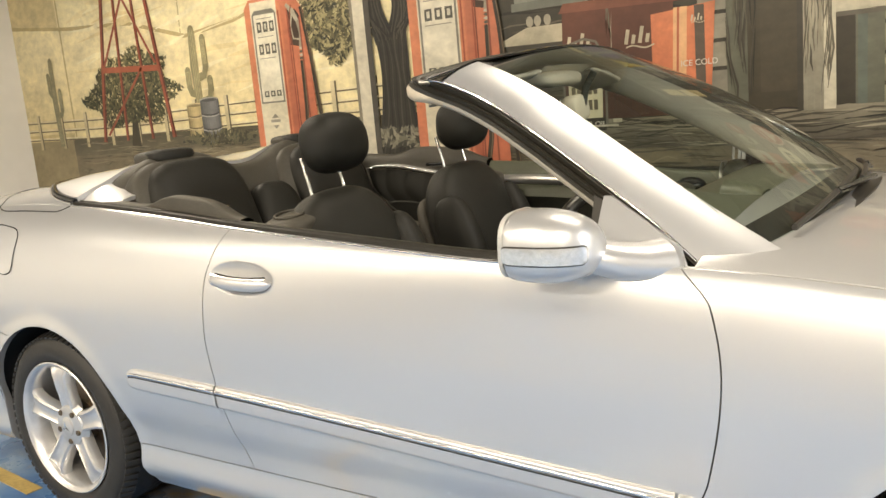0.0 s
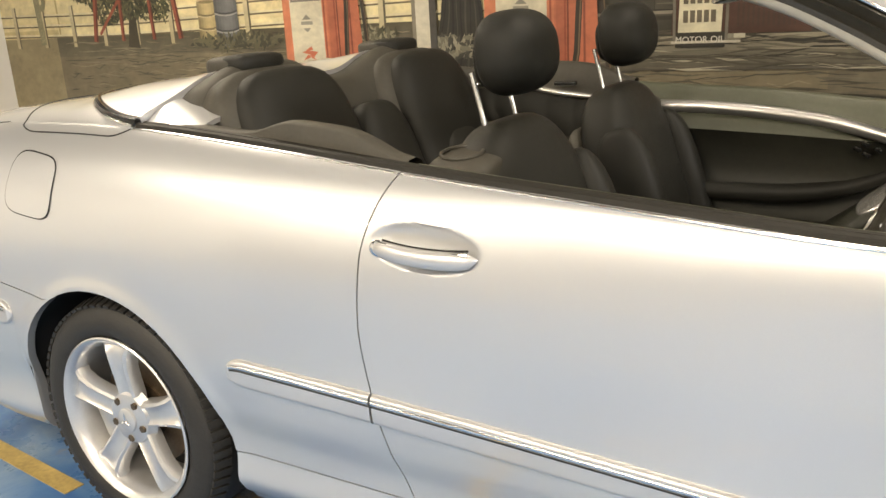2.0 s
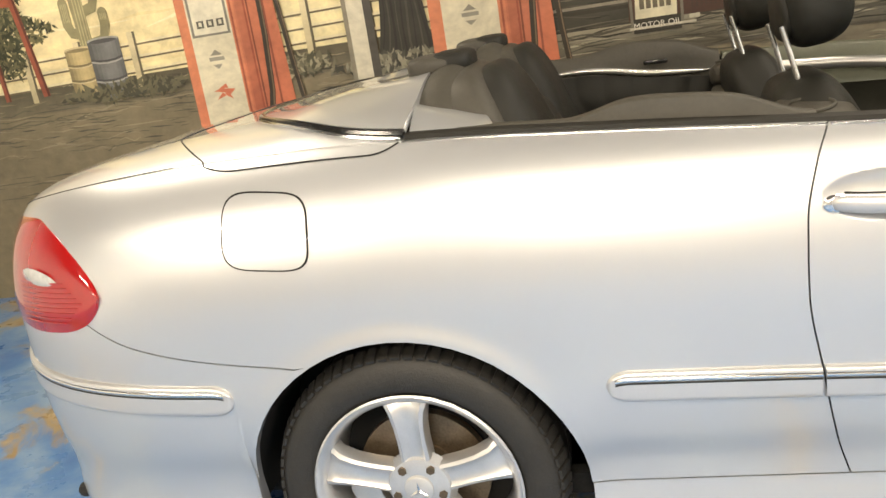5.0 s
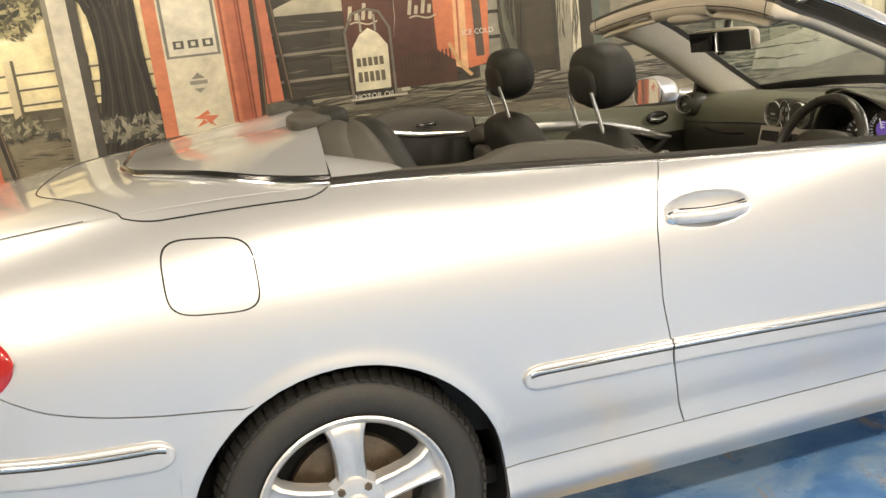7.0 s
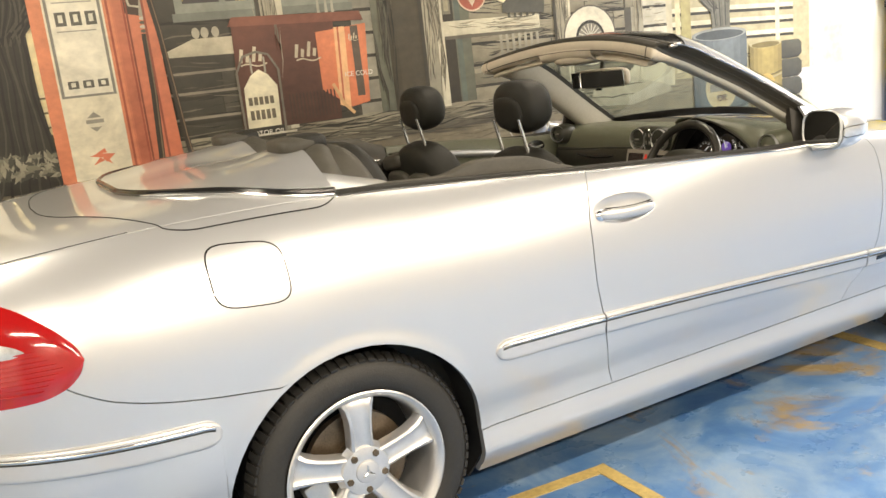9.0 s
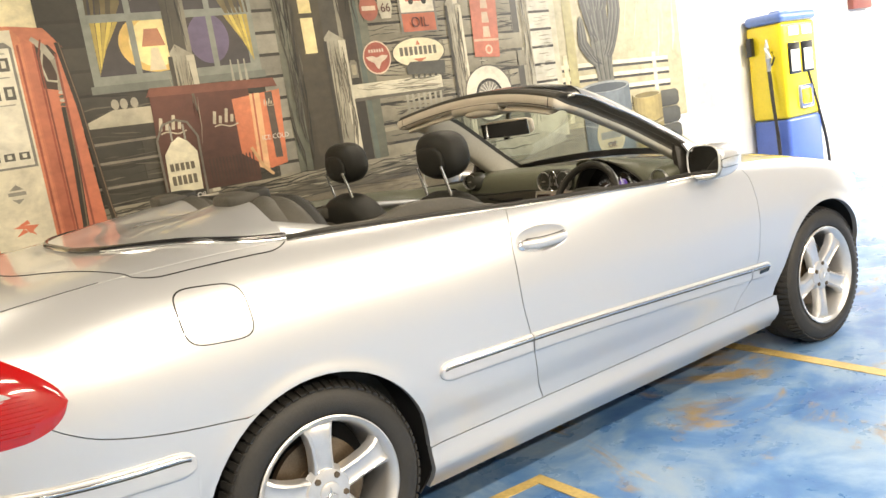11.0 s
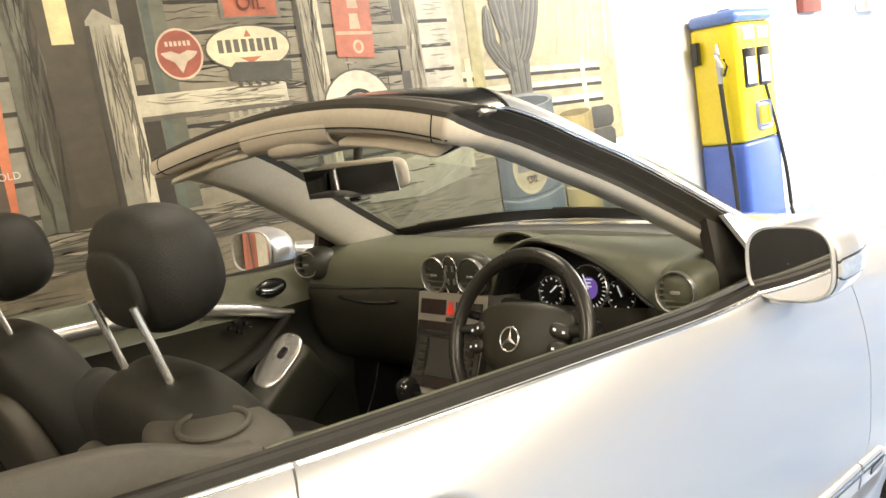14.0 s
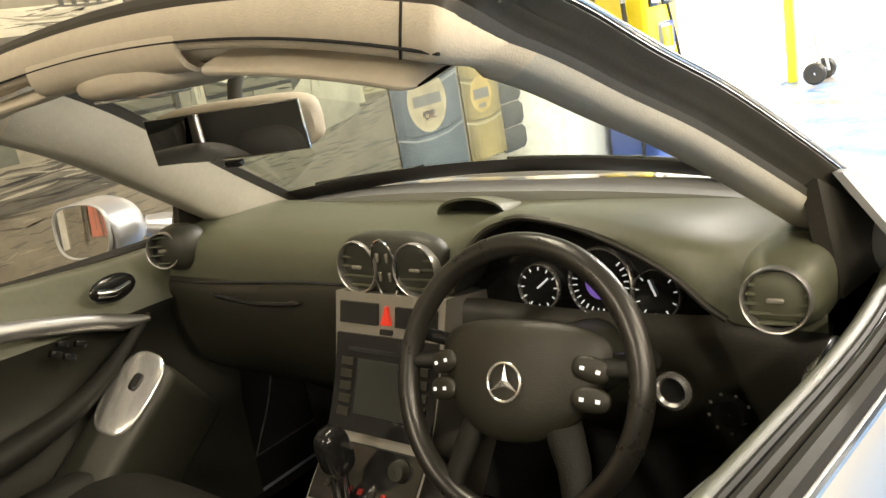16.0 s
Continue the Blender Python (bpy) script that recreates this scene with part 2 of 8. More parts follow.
def floor_material():
    m = bpy.data.materials.new("worn_blue_floor_paint")
    m.use_nodes = True
    nt = m.node_tree
    b = nt.nodes["Principled BSDF"]
    tc = nt.nodes.new("ShaderNodeTexCoord")

    def noise_node(scale, detail, rough=0.6, dist=0.0):
        n = nt.nodes.new("ShaderNodeTexNoise")
        n.inputs["Scale"].default_value, n.inputs["Detail"].default_value = scale, detail
        n.inputs["Roughness"].default_value, n.inputs["Distortion"].default_value = rough, dist
        nt.links.new(tc.outputs["Object"], n.inputs["Vector"])
        return n

    def ramp(src, *stops):
        r = nt.nodes.new("ShaderNodeValToRGB")
        while len(r.color_ramp.elements) < len(stops):
            r.color_ramp.elements.new(0.5)
        for e, (p, c) in zip(r.color_ramp.elements, stops):
            e.position, e.color = p, rgb(c)
        nt.links.new(src.outputs[0], r.inputs[0])
        return r
    blue = ramp(noise_node(2.2, 8, 0.65, 0.6), (0.30, (0.03, 0.09, 0.29)), (0.46, (0.075, 0.175, 0.37)), (0.58, (0.17, 0.27, 0.42)), (0.72, (0.27, 0.34, 0.42)))
    ochre = ramp(noise_node(7.0, 6, 0.6), (0.3, (0.22, 0.15, 0.06)), (0.7, (0.34, 0.27, 0.16)))
    patch = ramp(noise_node(1.35, 9, 0.68, 0.8), (0.56, 0.0), (0.63, 1.0))
    mix = nt.nodes.new("ShaderNodeMixRGB")
    nt.links.new(patch.outputs[0], mix.inputs[0])
    nt.links.new(blue.outputs[0], mix.inputs[1])
    nt.links.new(ochre.outputs[0], mix.inputs[2])
    scuff = ramp(noise_node(38, 5, 0.7), (0.62, 0.0), (0.70, 0.55))
    mix2 = nt.nodes.new("ShaderNodeMixRGB")
    mix2.inputs[2].default_value = rgb((0.10, 0.16, 0.26))
    nt.links.new(scuff.outputs[0], mix2.inputs[0])
    nt.links.new(mix.outputs[0], mix2.inputs[1])
    nt.links.new(mix2.outputs[0], b.inputs["Base Color"])
    rr = ramp(noise_node(5, 6), (0.3, 0.20), (0.7, 0.45))
    nt.links.new(rr.outputs[0], b.inputs["Roughness"])
    bp = nt.nodes.new("ShaderNodeBump")
    bp.inputs["Strength"].default_value, bp.inputs["Distance"].default_value = 0.25, 0.002
    nt.links.new(noise_node(60, 5).outputs[0], bp.inputs["Height"])
    nt.links.new(bp.outputs[0], b.inputs["Normal"])
    return m


FLOOR = floor_material()
OCHRE_LINE = mat("worn_yellow_floor_line", (0.42, 0.31, 0.11), 0.6, scale=9, vary=0.35)


def structure(name, bm, material, label):
    ob = part(name, bm, material, None, label, smooth=0)
    return tagged(ob, label, name.split("_")[0], "", "structure")


structure("floor", box(WEST - 0.3, EAST + 0.3, SOUTH - 0.3, MURAL_Y + 0.4, -0.2, 0.0), FLOOR, "worn blue painted concrete floor with ochre patches")
structure("wall_north", box(WEST - 0.2, EAST + 0.2, MURAL_Y, MURAL_Y + 0.2, 0, CEIL + 0.1), WALL_WHITE, "white painted wall behind the car that carries the mural")
structure("wall_west", box(WEST - 0.2, WEST, SOUTH - 0.2, MURAL_Y, 0, CEIL + 0.1), WALL_WHITE, "white painted end wall")
structure("wall_east", box(EAST, EAST + 0.2, SOUTH - 0.2, MURAL_Y, 0, CEIL + 0.1), WALL_WHITE, "white painted end wall of the showroom")
# south wall is never in view; its tone steers fill light and body reflections
structure("wall_south", box(WEST, EAST, SOUTH - 0.2, SOUTH, 0, CEIL + 0.1), WALL_DIM, "unseen added wall, grey-brown to tone the car's reflections")
structure("ceiling", box(WEST - 0.2, EAST + 0.2, SOUTH - 0.2, MURAL_Y + 0.2, CEIL, CEIL + 0.2), CEILING, "dark boarded ceiling with tube lights")

TUBE_GLOW = glow("lit_tube", (1.0, 0.9, 0.74), 6.0)
TUBE_HOUSING = mat("white_lamp_housing", 0.7, 0.5, scale=5, vary=0.05)
for lx, ly, lc, lw in LAMPS:
    lamp = thing("tube_light", "unseen white ceiling tube light, switched on", "ceiling light", "ceiling tube lights")
    part("housing", box(lx - 0.65, lx + 0.65, ly - 0.12, ly + 0.12, CEIL - 0.06, CEIL, 0.01), TUBE_HOUSING, lamp)
    for dy in (-0.06, 0.06):
        part("tube", tube([(lx - 0.6, ly + dy, CEIL - 0.075), (lx + 0.6, ly + dy, CEIL - 0.075)], 0.013), TUBE_GLOW, lamp, "glowing tube")

# worn ochre marking lines on the floor
def floor_line(pts, w):
    bm = bmesh.new()
    P = [Vector((x, y, 0.0)) for x, y in pts]
    for a, b in zip(P, P[1:]):
        d = (b - a).normalized()
        n = Vector((-d.y, d.x, 0)) * w / 2
        a2, b2 = a - d * w / 2, b + d * w / 2
        q = [bm.verts.new(v + Vector((0, 0, h))) for h in (0.0, 0.003) for v in (a2 + n, a2 - n, b2 - n, b2 + n)]
        bm.faces.new(q[4:])
        for i in range(4):
            bm.faces.new((q[i], q[(i + 1) % 4], q[4 + (i + 1) % 4], q[4 + i]))
    tagged(part("floor_line", bm, OCHRE_LINE, None, "worn ochre line painted on the blue floor", smooth=0), category="floor line", kind="structure")


floor_line([(0.40, -0.722), (0.80, -0.752)], 0.05)
floor_line([(0.851, -0.755), (0.851, -1.35)], 0.05)
floor_line([(2.43, -0.50), (2.375, -1.5)], 0.07)
floor_line([(-1.6, -0.66), (-0.38, -0.79)], 0.06)

# ---------------------------------------------------------------- the mural, painted flat on the wall
def paint_material():
    m = bpy.data.materials.new("mural_paint")
    m.use_nodes = True
    nt = m.node_tree
    b = nt.nodes["Principled BSDF"]
    b.inputs["Roughness"].default_value = 0.42
    at = nt.nodes.new("ShaderNodeAttribute")
    at.attribute_name = "paint"
    tc, mp = nt.nodes.new("ShaderNodeTexCoord"), nt.nodes.new("ShaderNodeMapping")
    mp.inputs["Scale"].default_value = (1.0, 1.0, 1.4)
    n1, n2 = nt.nodes.new("ShaderNodeTexNoise"), nt.nodes.new("ShaderNodeTexNoise")
    n1.inputs["Scale"].default_value, n2.inputs["Scale"].default_value = 2.6, 13
    n1.inputs["Detail"].default_value = n2.inputs["Detail"].default_value = 9
    n1.inputs["Roughness"].default_value = n2.inputs["Roughness"].default_value = 0.66
    n1.inputs["Distortion"].default_value = 0.7
    nt.links.new(tc.outputs["Object"], mp.inputs[0])
    nt.links.new(tc.outputs["Object"], n1.inputs["Vector"])
    nt.links.new(mp.outputs[0], n2.inputs["Vector"])
    add, mr, mul = nt.nodes.new("ShaderNodeMath"), nt.nodes.new("ShaderNodeMapRange"), nt.nodes.new("ShaderNodeMixRGB")
    nt.links.new(n1.outputs[0], add.inputs[0])
    for k, v in (("From Min", 0.55), ("From Max", 1.45), ("To Min", 0.50), ("To Max", 1.45)):
        mr.inputs[k].default_value = v
    mul.blend_type = "MULTIPLY"
    mul.inputs[0].default_value = 1
    soft = nt.nodes.new("ShaderNodeMath")
    soft.operation = "MULTIPLY_ADD"
    soft.inputs[1].default_value, soft.inputs[2].default_value = 0.75, 0.125
    nt.links.new(n2.outputs[0], soft.inputs[0])
    nt.links.new(soft.outputs[0], add.inputs[1])
    nt.links.new(add.outputs[0], mr.inputs[0])
    nt.links.new(at.outputs["Color"], mul.inputs[1])
    nt.links.new(mr.outputs[0], mul.inputs[2])
    nt.links.new(mul.outputs[0], b.inputs["Base Color"])
    return m


PAINT = paint_material()
mural = thing("mural", "painted mural of a desert filling station covering the wall", "mural", "", "structure")


class Picture:
    """Flat painted shapes (x along the wall, z up), each laid just above the one before."""

    def __init__(self, name, layer, label=""):
        self.name, self.label, self.layer, self.V, self.F, self.C = name, label, layer, [], [], []

    def poly(self, pts, col, col2=None, dl=0.0):
        """A painted patch; with col2 it shades from col at the foot to col2 at the top."""
        y = MURAL_Y - 0.002 - 0.0006 * (self.layer + dl) - 0.000012 * (len(self.F) % 40)
        zs = [p[1] for p in pts]
        lo, hi = min(zs), max(zs)
        n = len(self.V)
        self.V += [(p[0], y, p[1]) for p in pts]
        self.F.append(tuple(range(n, n + len(pts))))
        for p in pts:
            k = (p[1] - lo) / (hi - lo + 1e-9) if col2 else 0
            c2 = col2 or col
            g = 0.18 * (sum(col) / 3)
            h = 0.18 * (sum(c2) / 3)
            self.C.append(tuple(((a * 0.82 + g) * (1 - k) + (b * 0.82 + h) * k) * w for a, b, w in zip(col, c2, (1.0, 0.95, 0.80))) + (1,))

    def rect(self, x0, x1, z0, z1, col, col2=None, dl=0.0, lean=0.0):
        self.poly([(x0, z0), (x1, z0), (x1 + lean, z1), (x0 + lean, z1)], col, col2, dl)

    def oval(self, x, z, rx, rz, col, dl=0.0, n=28, col2=None, a0=0, a1=360):
        self.poly([(x + rx * math.cos(radians(a0 + (a1 - a0) * i / n)), z + rz * math.sin(radians(a0 + (a1 - a0) * i / n))) for i in range(n if a1 - a0 == 360 else n + 1)], col, col2, dl)

    def stroke(self, pts, w, col, dl=0.0):
        w = w if isinstance(w, (list, tuple)) else [w] * len(pts)
        P = [Vector((p[0], p[1])) for p in pts]
        L, R = [], []
        for i, p in enumerate(P):
            d = (P[min(i + 1, len(P) - 1)] - P[max(i - 1, 0)]).normalized()
            nrm = Vector((-d.y, d.x)) * w[i] / 2
            L.append(tuple(p + nrm))
            R.append(tuple(p - nrm))
        for i in range(len(P) - 1):
            self.poly([R[i], R[i + 1], L[i + 1], L[i]], col, None, dl)

    def leaves(self, x, z, rx, rz, n, size, cols, seed, dl=0.0):
        r = random.Random(seed)
        for _ in range(n):
            a, d = r.uniform(0, 6.283), math.sqrt(r.random())
            d *= 1 - 0.25 * abs(math.sin(3 * a + seed))
            px, pz, t, s = x + rx * d * math.cos(a), z + rz * d * math.sin(a), r.uniform(0, 3.14), size * r.uniform(0.6, 1.4)
            c, q = math.cos(t) * s, math.sin(t) * s
            self.poly([(px - c, pz - q), (px + q * 0.35, pz - c * 0.35), (px + c, pz + q), (px - q * 0.35, pz + c * 0.35)], r.choice(cols), None, dl + r.uniform(0, 0.8))

    def done(self):
        ob = link(self.name, self.V, self.F, PAINT, mural, self.label, smooth=0)
        a = ob.data.color_attributes.new("paint", "FLOAT_COLOR", "POINT")
        a.data.foreach_set("color", [c for q in self.C for c in q])
        return ob


SKY0, SKY1 = (0.82, 0.73, 0.44), (0.86, 0.80, 0.57)
DARK, WOOD0, WOOD1 = (0.030, 0.027, 0.020), (0.16, 0.15, 0.125), (0.42, 0.40, 0.34)
ORANGE, RED, CREAM = (0.62, 0.17, 0.075), (0.42, 0.07, 0.035), (0.66, 0.62, 0.50)

p = Picture("painted_sky", 0, "hazy yellow painted desert sky")
p.rect(-4.70, 0.4, 1.2, 3.3, SKY0, SKY1)
p.rect(3.9, 5.55, 1.0, 3.3, (0.42, 0.375, 0.235), (0.58, 0.54, 0.39))
p.rect(5.55, 6.0, 1.0, 3.3, (0.74, 0.70, 0.58), (0.78, 0.75, 0.66))
p.rect(-4.70, -4.02, 1.1, 3.3, (0.64, 0.53, 0.27), (0.68, 0.58, 0.34), dl=0.5)
p.poly([(-4.7, 2.25), (-3.9, 2.16), (-3.1, 2.10), (-2.45, 1.93), (-1.85, 2.0), (-1.2, 2.25), (-1.2, 1.3), (-4.7, 1.3)], (0.80, 0.69, 0.40), (0.84, 0.76, 0.51), dl=0.7)
p.stroke([(-4.7, 2.25), (-3.9, 2.16), (-3.1, 2.11), (-2.45, 1.94), (-1.85, 2.0), (-1.2, 2.25)], 0.03, (0.50, 0.40, 0.19), dl=0.9)
p.stroke([(-4.0, 1.1), (-4.0, 3.3)], 0.02, (0.52, 0.42, 0.2), dl=1)
p.stroke([(-2.5, 1.95), (-2.45, 3.3)], 0.012, (0.5, 0.42, 0.22), dl=1)
p.done()
p = Picture("painted_ground", 1, "grey-brown painted desert ground")
p.poly([(-4.70, 0.0), (4.9, 0.0), (4.9, 1.03), (3.9, 1.06), (3.9, 1.20), (-4.70, 1.20)], (0.17, 0.145, 0.095), (0.20, 0.17, 0.115))
for i in range(24):
    k, x = i / 23, 4.9 + 0.045 * i
    k = k * k * (3 - 2 * k)
    p.rect(x, x + 0.046, 0.0, 1.03 - 0.28 * k, tuple(a + (b - a) * k for a, b in zip((0.17, 0.145, 0.095), (0.78, 0.79, 0.78))), tuple(a + (b - a) * k for a, b in zip((0.24, 0.205, 0.145), (0.78, 0.79, 0.78))))
p.rect(-4.70, -4.05, 0.0, 1.24, (0.33, 0.28, 0.17), (0.30, 0.25, 0.15), dl=0.5)
p.rect(-4.05, -0.3, 1.10, 1.24, (0.16, 0.14, 0.10), (0.10, 0.09, 0.06), dl=0.4)
for i in range(30):
    x = 1.3 + 0.12 * i
    k = min(1.0, i / 14)
    p.rect(x, x + 0.121, 0.0, 1.03, tuple(0.13 * c + (0.20 - 0.13) * k * c for c in (1, 0.86, 0.60)), tuple(0.15 * c + (0.25 - 0.15) * k * c for c in (1, 0.87, 0.64)), dl=0.3)
rr = random.Random(4)
for i in range(420):
    gx, gz = rr.uniform(-4.0, 4.9), rr.uniform(0.55, 1.2) if i % 3 else rr.uniform(1.0, 1.2)
    c = rr.choice([(0.11, 0.10, 0.07), (0.26, 0.225, 0.155), (0.24, 0.21, 0.15), (0.10, 0.09, 0.065)])
    w, b = rr.uniform(0.10, 0.55), rr.uniform(-0.02, 0.02)
    p.stroke([(gx, gz), (gx + w * 0.3, gz + b), (gx + w * 0.7, gz - b * 0.6), (gx + w, gz + b * 0.3)], [0.002, rr.uniform(0.004, 0.010), rr.uniform(0.004, 0.009), 0.002], c, 0.7 + (i % 5) * 0.06)
p.done()

p = Picture("painted_fence", 3, "thin painted wire fence with posts")
FZ = curve((-4.7, 1.42), (-3.3, 1.40), (-1.9, 1.42), (-0.4, 1.44))
for dz in (0.0, -0.075, -0.15):
    p.stroke([(x, float(FZ(x)) + dz) for x in lin(-4.7, -0.3, 24)], 0.014, (0.78, 0.70, 0.48))
    p.stroke([(x, float(FZ(x)) + dz - 0.012) for x in lin(-4.7, -0.3, 24)], 0.010, (0.16, 0.13, 0.08), dl=-0.2)
for x in lin(-4.55, -0.4, 13):
    p.rect(x, x + 0.035, 1.17, float(FZ(x)) + 0.06, (0.50, 0.43, 0.27), (0.70, 0.62, 0.42), dl=0.3)
    p.rect(x + 0.035, x + 0.05, 1.17, float(FZ(x)) + 0.06, (0.14, 0.12, 0.08), dl=0.3)
for dz in (1.54, 1.44, 1.33):
    p.stroke([(3.97, dz), (4.6, dz - 0.01), (5.35, dz - 0.03)], 0.03, DARK)
    p.stroke([(3.97, dz + 0.025), (4.6, dz + 0.015), (5.35, dz - 0.005)], 0.035, (0.70, 0.66, 0.52), dl=0.2)
p.rect(4.02, 4.07, 1.1, 1.66, (0.66, 0.60, 0.40), dl=0.4)
p.rect(5.13, 5.18, 1.1, 1.60, (0.66, 0.62, 0.46), dl=0.4)
p.done()

p = Picture("painted_bush", 5, "round dark-green painted bush behind the red tower")
p.leaves(-3.2, 1.56, 0.66, 0.28, 1900, 0.026, [(0.05, 0.06, 0.03), (0.10, 0.10, 0.05), (0.17, 0.16, 0.08), (0.03, 0.035, 0.02)], 3)
p.leaves(-3.1, 1.72, 0.45, 0.22, 900, 0.026, [(0.05, 0.06, 0.03), (0.12, 0.12, 0.06), (0.24, 0.22, 0.11)], 5)
p.done()
p = Picture("painted_bush_trunk", 4, "dark painted trunk of the bush")
p.stroke([(-3.2, 1.15), (-3.18, 1.35), (-3.22, 1.6)], [0.12, 0.07, 0.05], (0.06, 0.05, 0.03))
p.stroke([(-3.18, 1.33), (-3.0, 1.5), (-2.85, 1.6)], [0.05, 0.035, 0.02], (0.06, 0.05, 0.03))
p.stroke([(-3.2, 1.36), (-3.4, 1.5), (-3.55, 1.58)], [0.05, 0.035, 0.02], (0.06, 0.05, 0.03))
p.done()
p = Picture("painted_tower", 7, "rust-red painted lattice windmill tower")
for a, b, c in (((-3.60, 1.2), (-3.20, 3.3), 0.045), ((-2.72, 1.2), (-2.98, 3.3), 0.045), ((-3.30, 1.2), (-3.18, 3.3), 0.035), ((-2.98, 1.2), (-3.05, 3.3), 0.035)):
    p.stroke([a, b], c, (0.34, 0.075, 0.035))
    p.stroke([(a[0] + c * 0.3, a[1]), (b[0] + c * 0.3, b[1])], c * 0.35, (0.13, 0.03, 0.02), dl=0.3)
p.stroke([(-3.49, 1.78), (-2.80, 1.74)], 0.045, (0.40, 0.09, 0.04), dl=0.5)
for a, b in (((-3.47, 1.80), (-2.93, 2.62)), ((-2.83, 1.78), (-3.30, 2.62)), ((-3.32, 2.65), (-2.97, 3.3)), ((-2.95, 2.65), (-3.2, 3.3)), ((-3.54, 1.25), (-3.0, 1.76)), ((-3.35, 2.63), (-2.92, 2.63))):
    p.stroke([a, b], 0.024, (0.36, 0.08, 0.04), dl=0.4)
p.done()


def cactus(name, x, z0, z1, w, arms, col, hi, layer):
    p = Picture(name, layer, "grey-green painted saguaro cactus")
    p.stroke([(x, z0), (x - 0.01, (z0 + z1) / 2), (x, z1 - w / 2)], [w * 0.9, w, w * 0.8], col)
    p.oval(x, z1 - w / 2, w * 0.4, w * 0.5, col)
    for dx, za, zb in arms:
        p.stroke([(x, za), (x + dx * 0.8, za + 0.02), (x + dx, za + abs(dx) * 0.7), (x + dx, zb)], w * 0.7, col, dl=0.2)
        p.oval(x + dx, zb, w * 0.35, w * 0.4, col, dl=0.2)
    for k in (-0.3, -0.08, 0.14, 0.33):
        p.stroke([(x + k * w, z0 + 0.02), (x + k * w, z1 - w * 0.4)], w * 0.07, hi, dl=0.4)
        for dx, za, zb in arms:
            p.stroke([(x + dx + k * w * 0.6, za + abs(dx) * 0.9), (x + dx + k * w * 0.6, zb)], w * 0.05, hi, dl=0.5)
    p.done()


cactus("painted_cactus", -4.21, 1.19, 1.95, 0.07, [(-0.06, 1.62, 1.80), (0.075, 1.45, 1.66)], (0.25, 0.24, 0.15), (0.42, 0.38, 0.24), 9)
cactus("painted_cactus", -2.38, 1.40, 2.01, 0.085, [(0.11, 1.62, 1.90), (-0.09, 1.50, 1.68), (0.14, 1.44, 1.60)], (0.27, 0.25, 0.14), (0.46, 0.42, 0.24), 9)
p = Picture("painted_cactus", 9, "tall grey painted cactus with rounded upright arms")
for px, z0, z1, w, foot in ((4.47, 1.42, 3.10, 0.25, 4.50), (4.70, 1.62, 2.42, 0.15, 4.54), (4.27, 1.55, 1.96, 0.11, 4.45), (4.33, 1.75, 2.75, 0.15, 4.45), (4.62, 2.0, 2.95, 0.17, 4.52)):
    T = lin(0, 1, 18)
    mid = [(foot + (px - foot) * min(1, 2.2 * t) ** 0.7, z0 + (z1 - z0) * t) for t in T]
    wid = [w * max(0.02, math.sin(math.pi * min(1, 0.16 + 0.84 * t)) ** 0.45) for t in T]
    p.stroke(mid, wid, (0.075, 0.075, 0.064), dl=0.1)
    for k in range(9):
        o = -0.40 + 0.10 * k
        p.stroke([(a + o * q, b) for (a, b), q in zip(mid, wid)], 0.012 - 0.0025 * (k % 3), ((0.17, 0.17, 0.15), (0.035, 0.035, 0.03), (0.11, 0.11, 0.095))[k % 3], dl=0.4)
p.stroke([(4.50, 1.22), (4.50, 1.50), (4.49, 1.75)], [0.22, 0.20, 0.26], (0.15, 0.15, 0.13))
p.done()


def drum(name, x, z0, z1, r, col, hi, layer, label, badge=None):
    p = Picture(name, layer, label)
    for i in range(8):
        k = i / 8
        s = 0.45 + 0.75 * math.sin(math.pi * (0.12 + 0.76 * k)) ** 1.5
        p.rect(x - r + 2 * r * k, x - r + 2 * r * (k + 1 / 8) + 0.001, z0, z1, tuple(c * s * 0.8 for c in col), tuple(c * s for c in col))
    p.oval(x, z1, r, r * 0.16, hi, dl=0.3)
    p.oval(x, z1 - 0.006, r * 0.88, r * 0.12, tuple(c * 0.5 for c in col), dl=0.5)
    for k in (0.33, 0.36, 0.66, 0.69):
        z = z0 + (z1 - z0) * k
        p.stroke([(x - r, z), (x - r * 0.5, z - r * 0.12), (x, z - r * 0.15), (x + r * 0.5, z - r * 0.12), (x + r, z)], 0.012, hi if k in (0.33, 0.66) else tuple(c * 0.4 for c in col), dl=0.4)
    if badge:
        p.oval(x, (z0 + z1) / 2 + 0.02, r * 0.58, r * 0.58, badge, dl=0.7)
        p.oval(x, (z0 + z1) / 2 + 0.02, r * 0.50, r * 0.50, tuple(c * 0.9 for c in badge), dl=0.8)
        p.rect(x - r * 0.42, x + r * 0.42, (z0 + z1) / 2 - 0.005, (z0 + z1) / 2 + 0.055, (0.20, 0.20, 0.20), dl=0.9)
        p.rect(x - r * 0.2, x + r * 0.2, (z0 + z1) / 2 - 0.06, (z0 + z1) / 2 - 0.035, (0.25, 0.24, 0.22), dl=0.9)
    p.done()


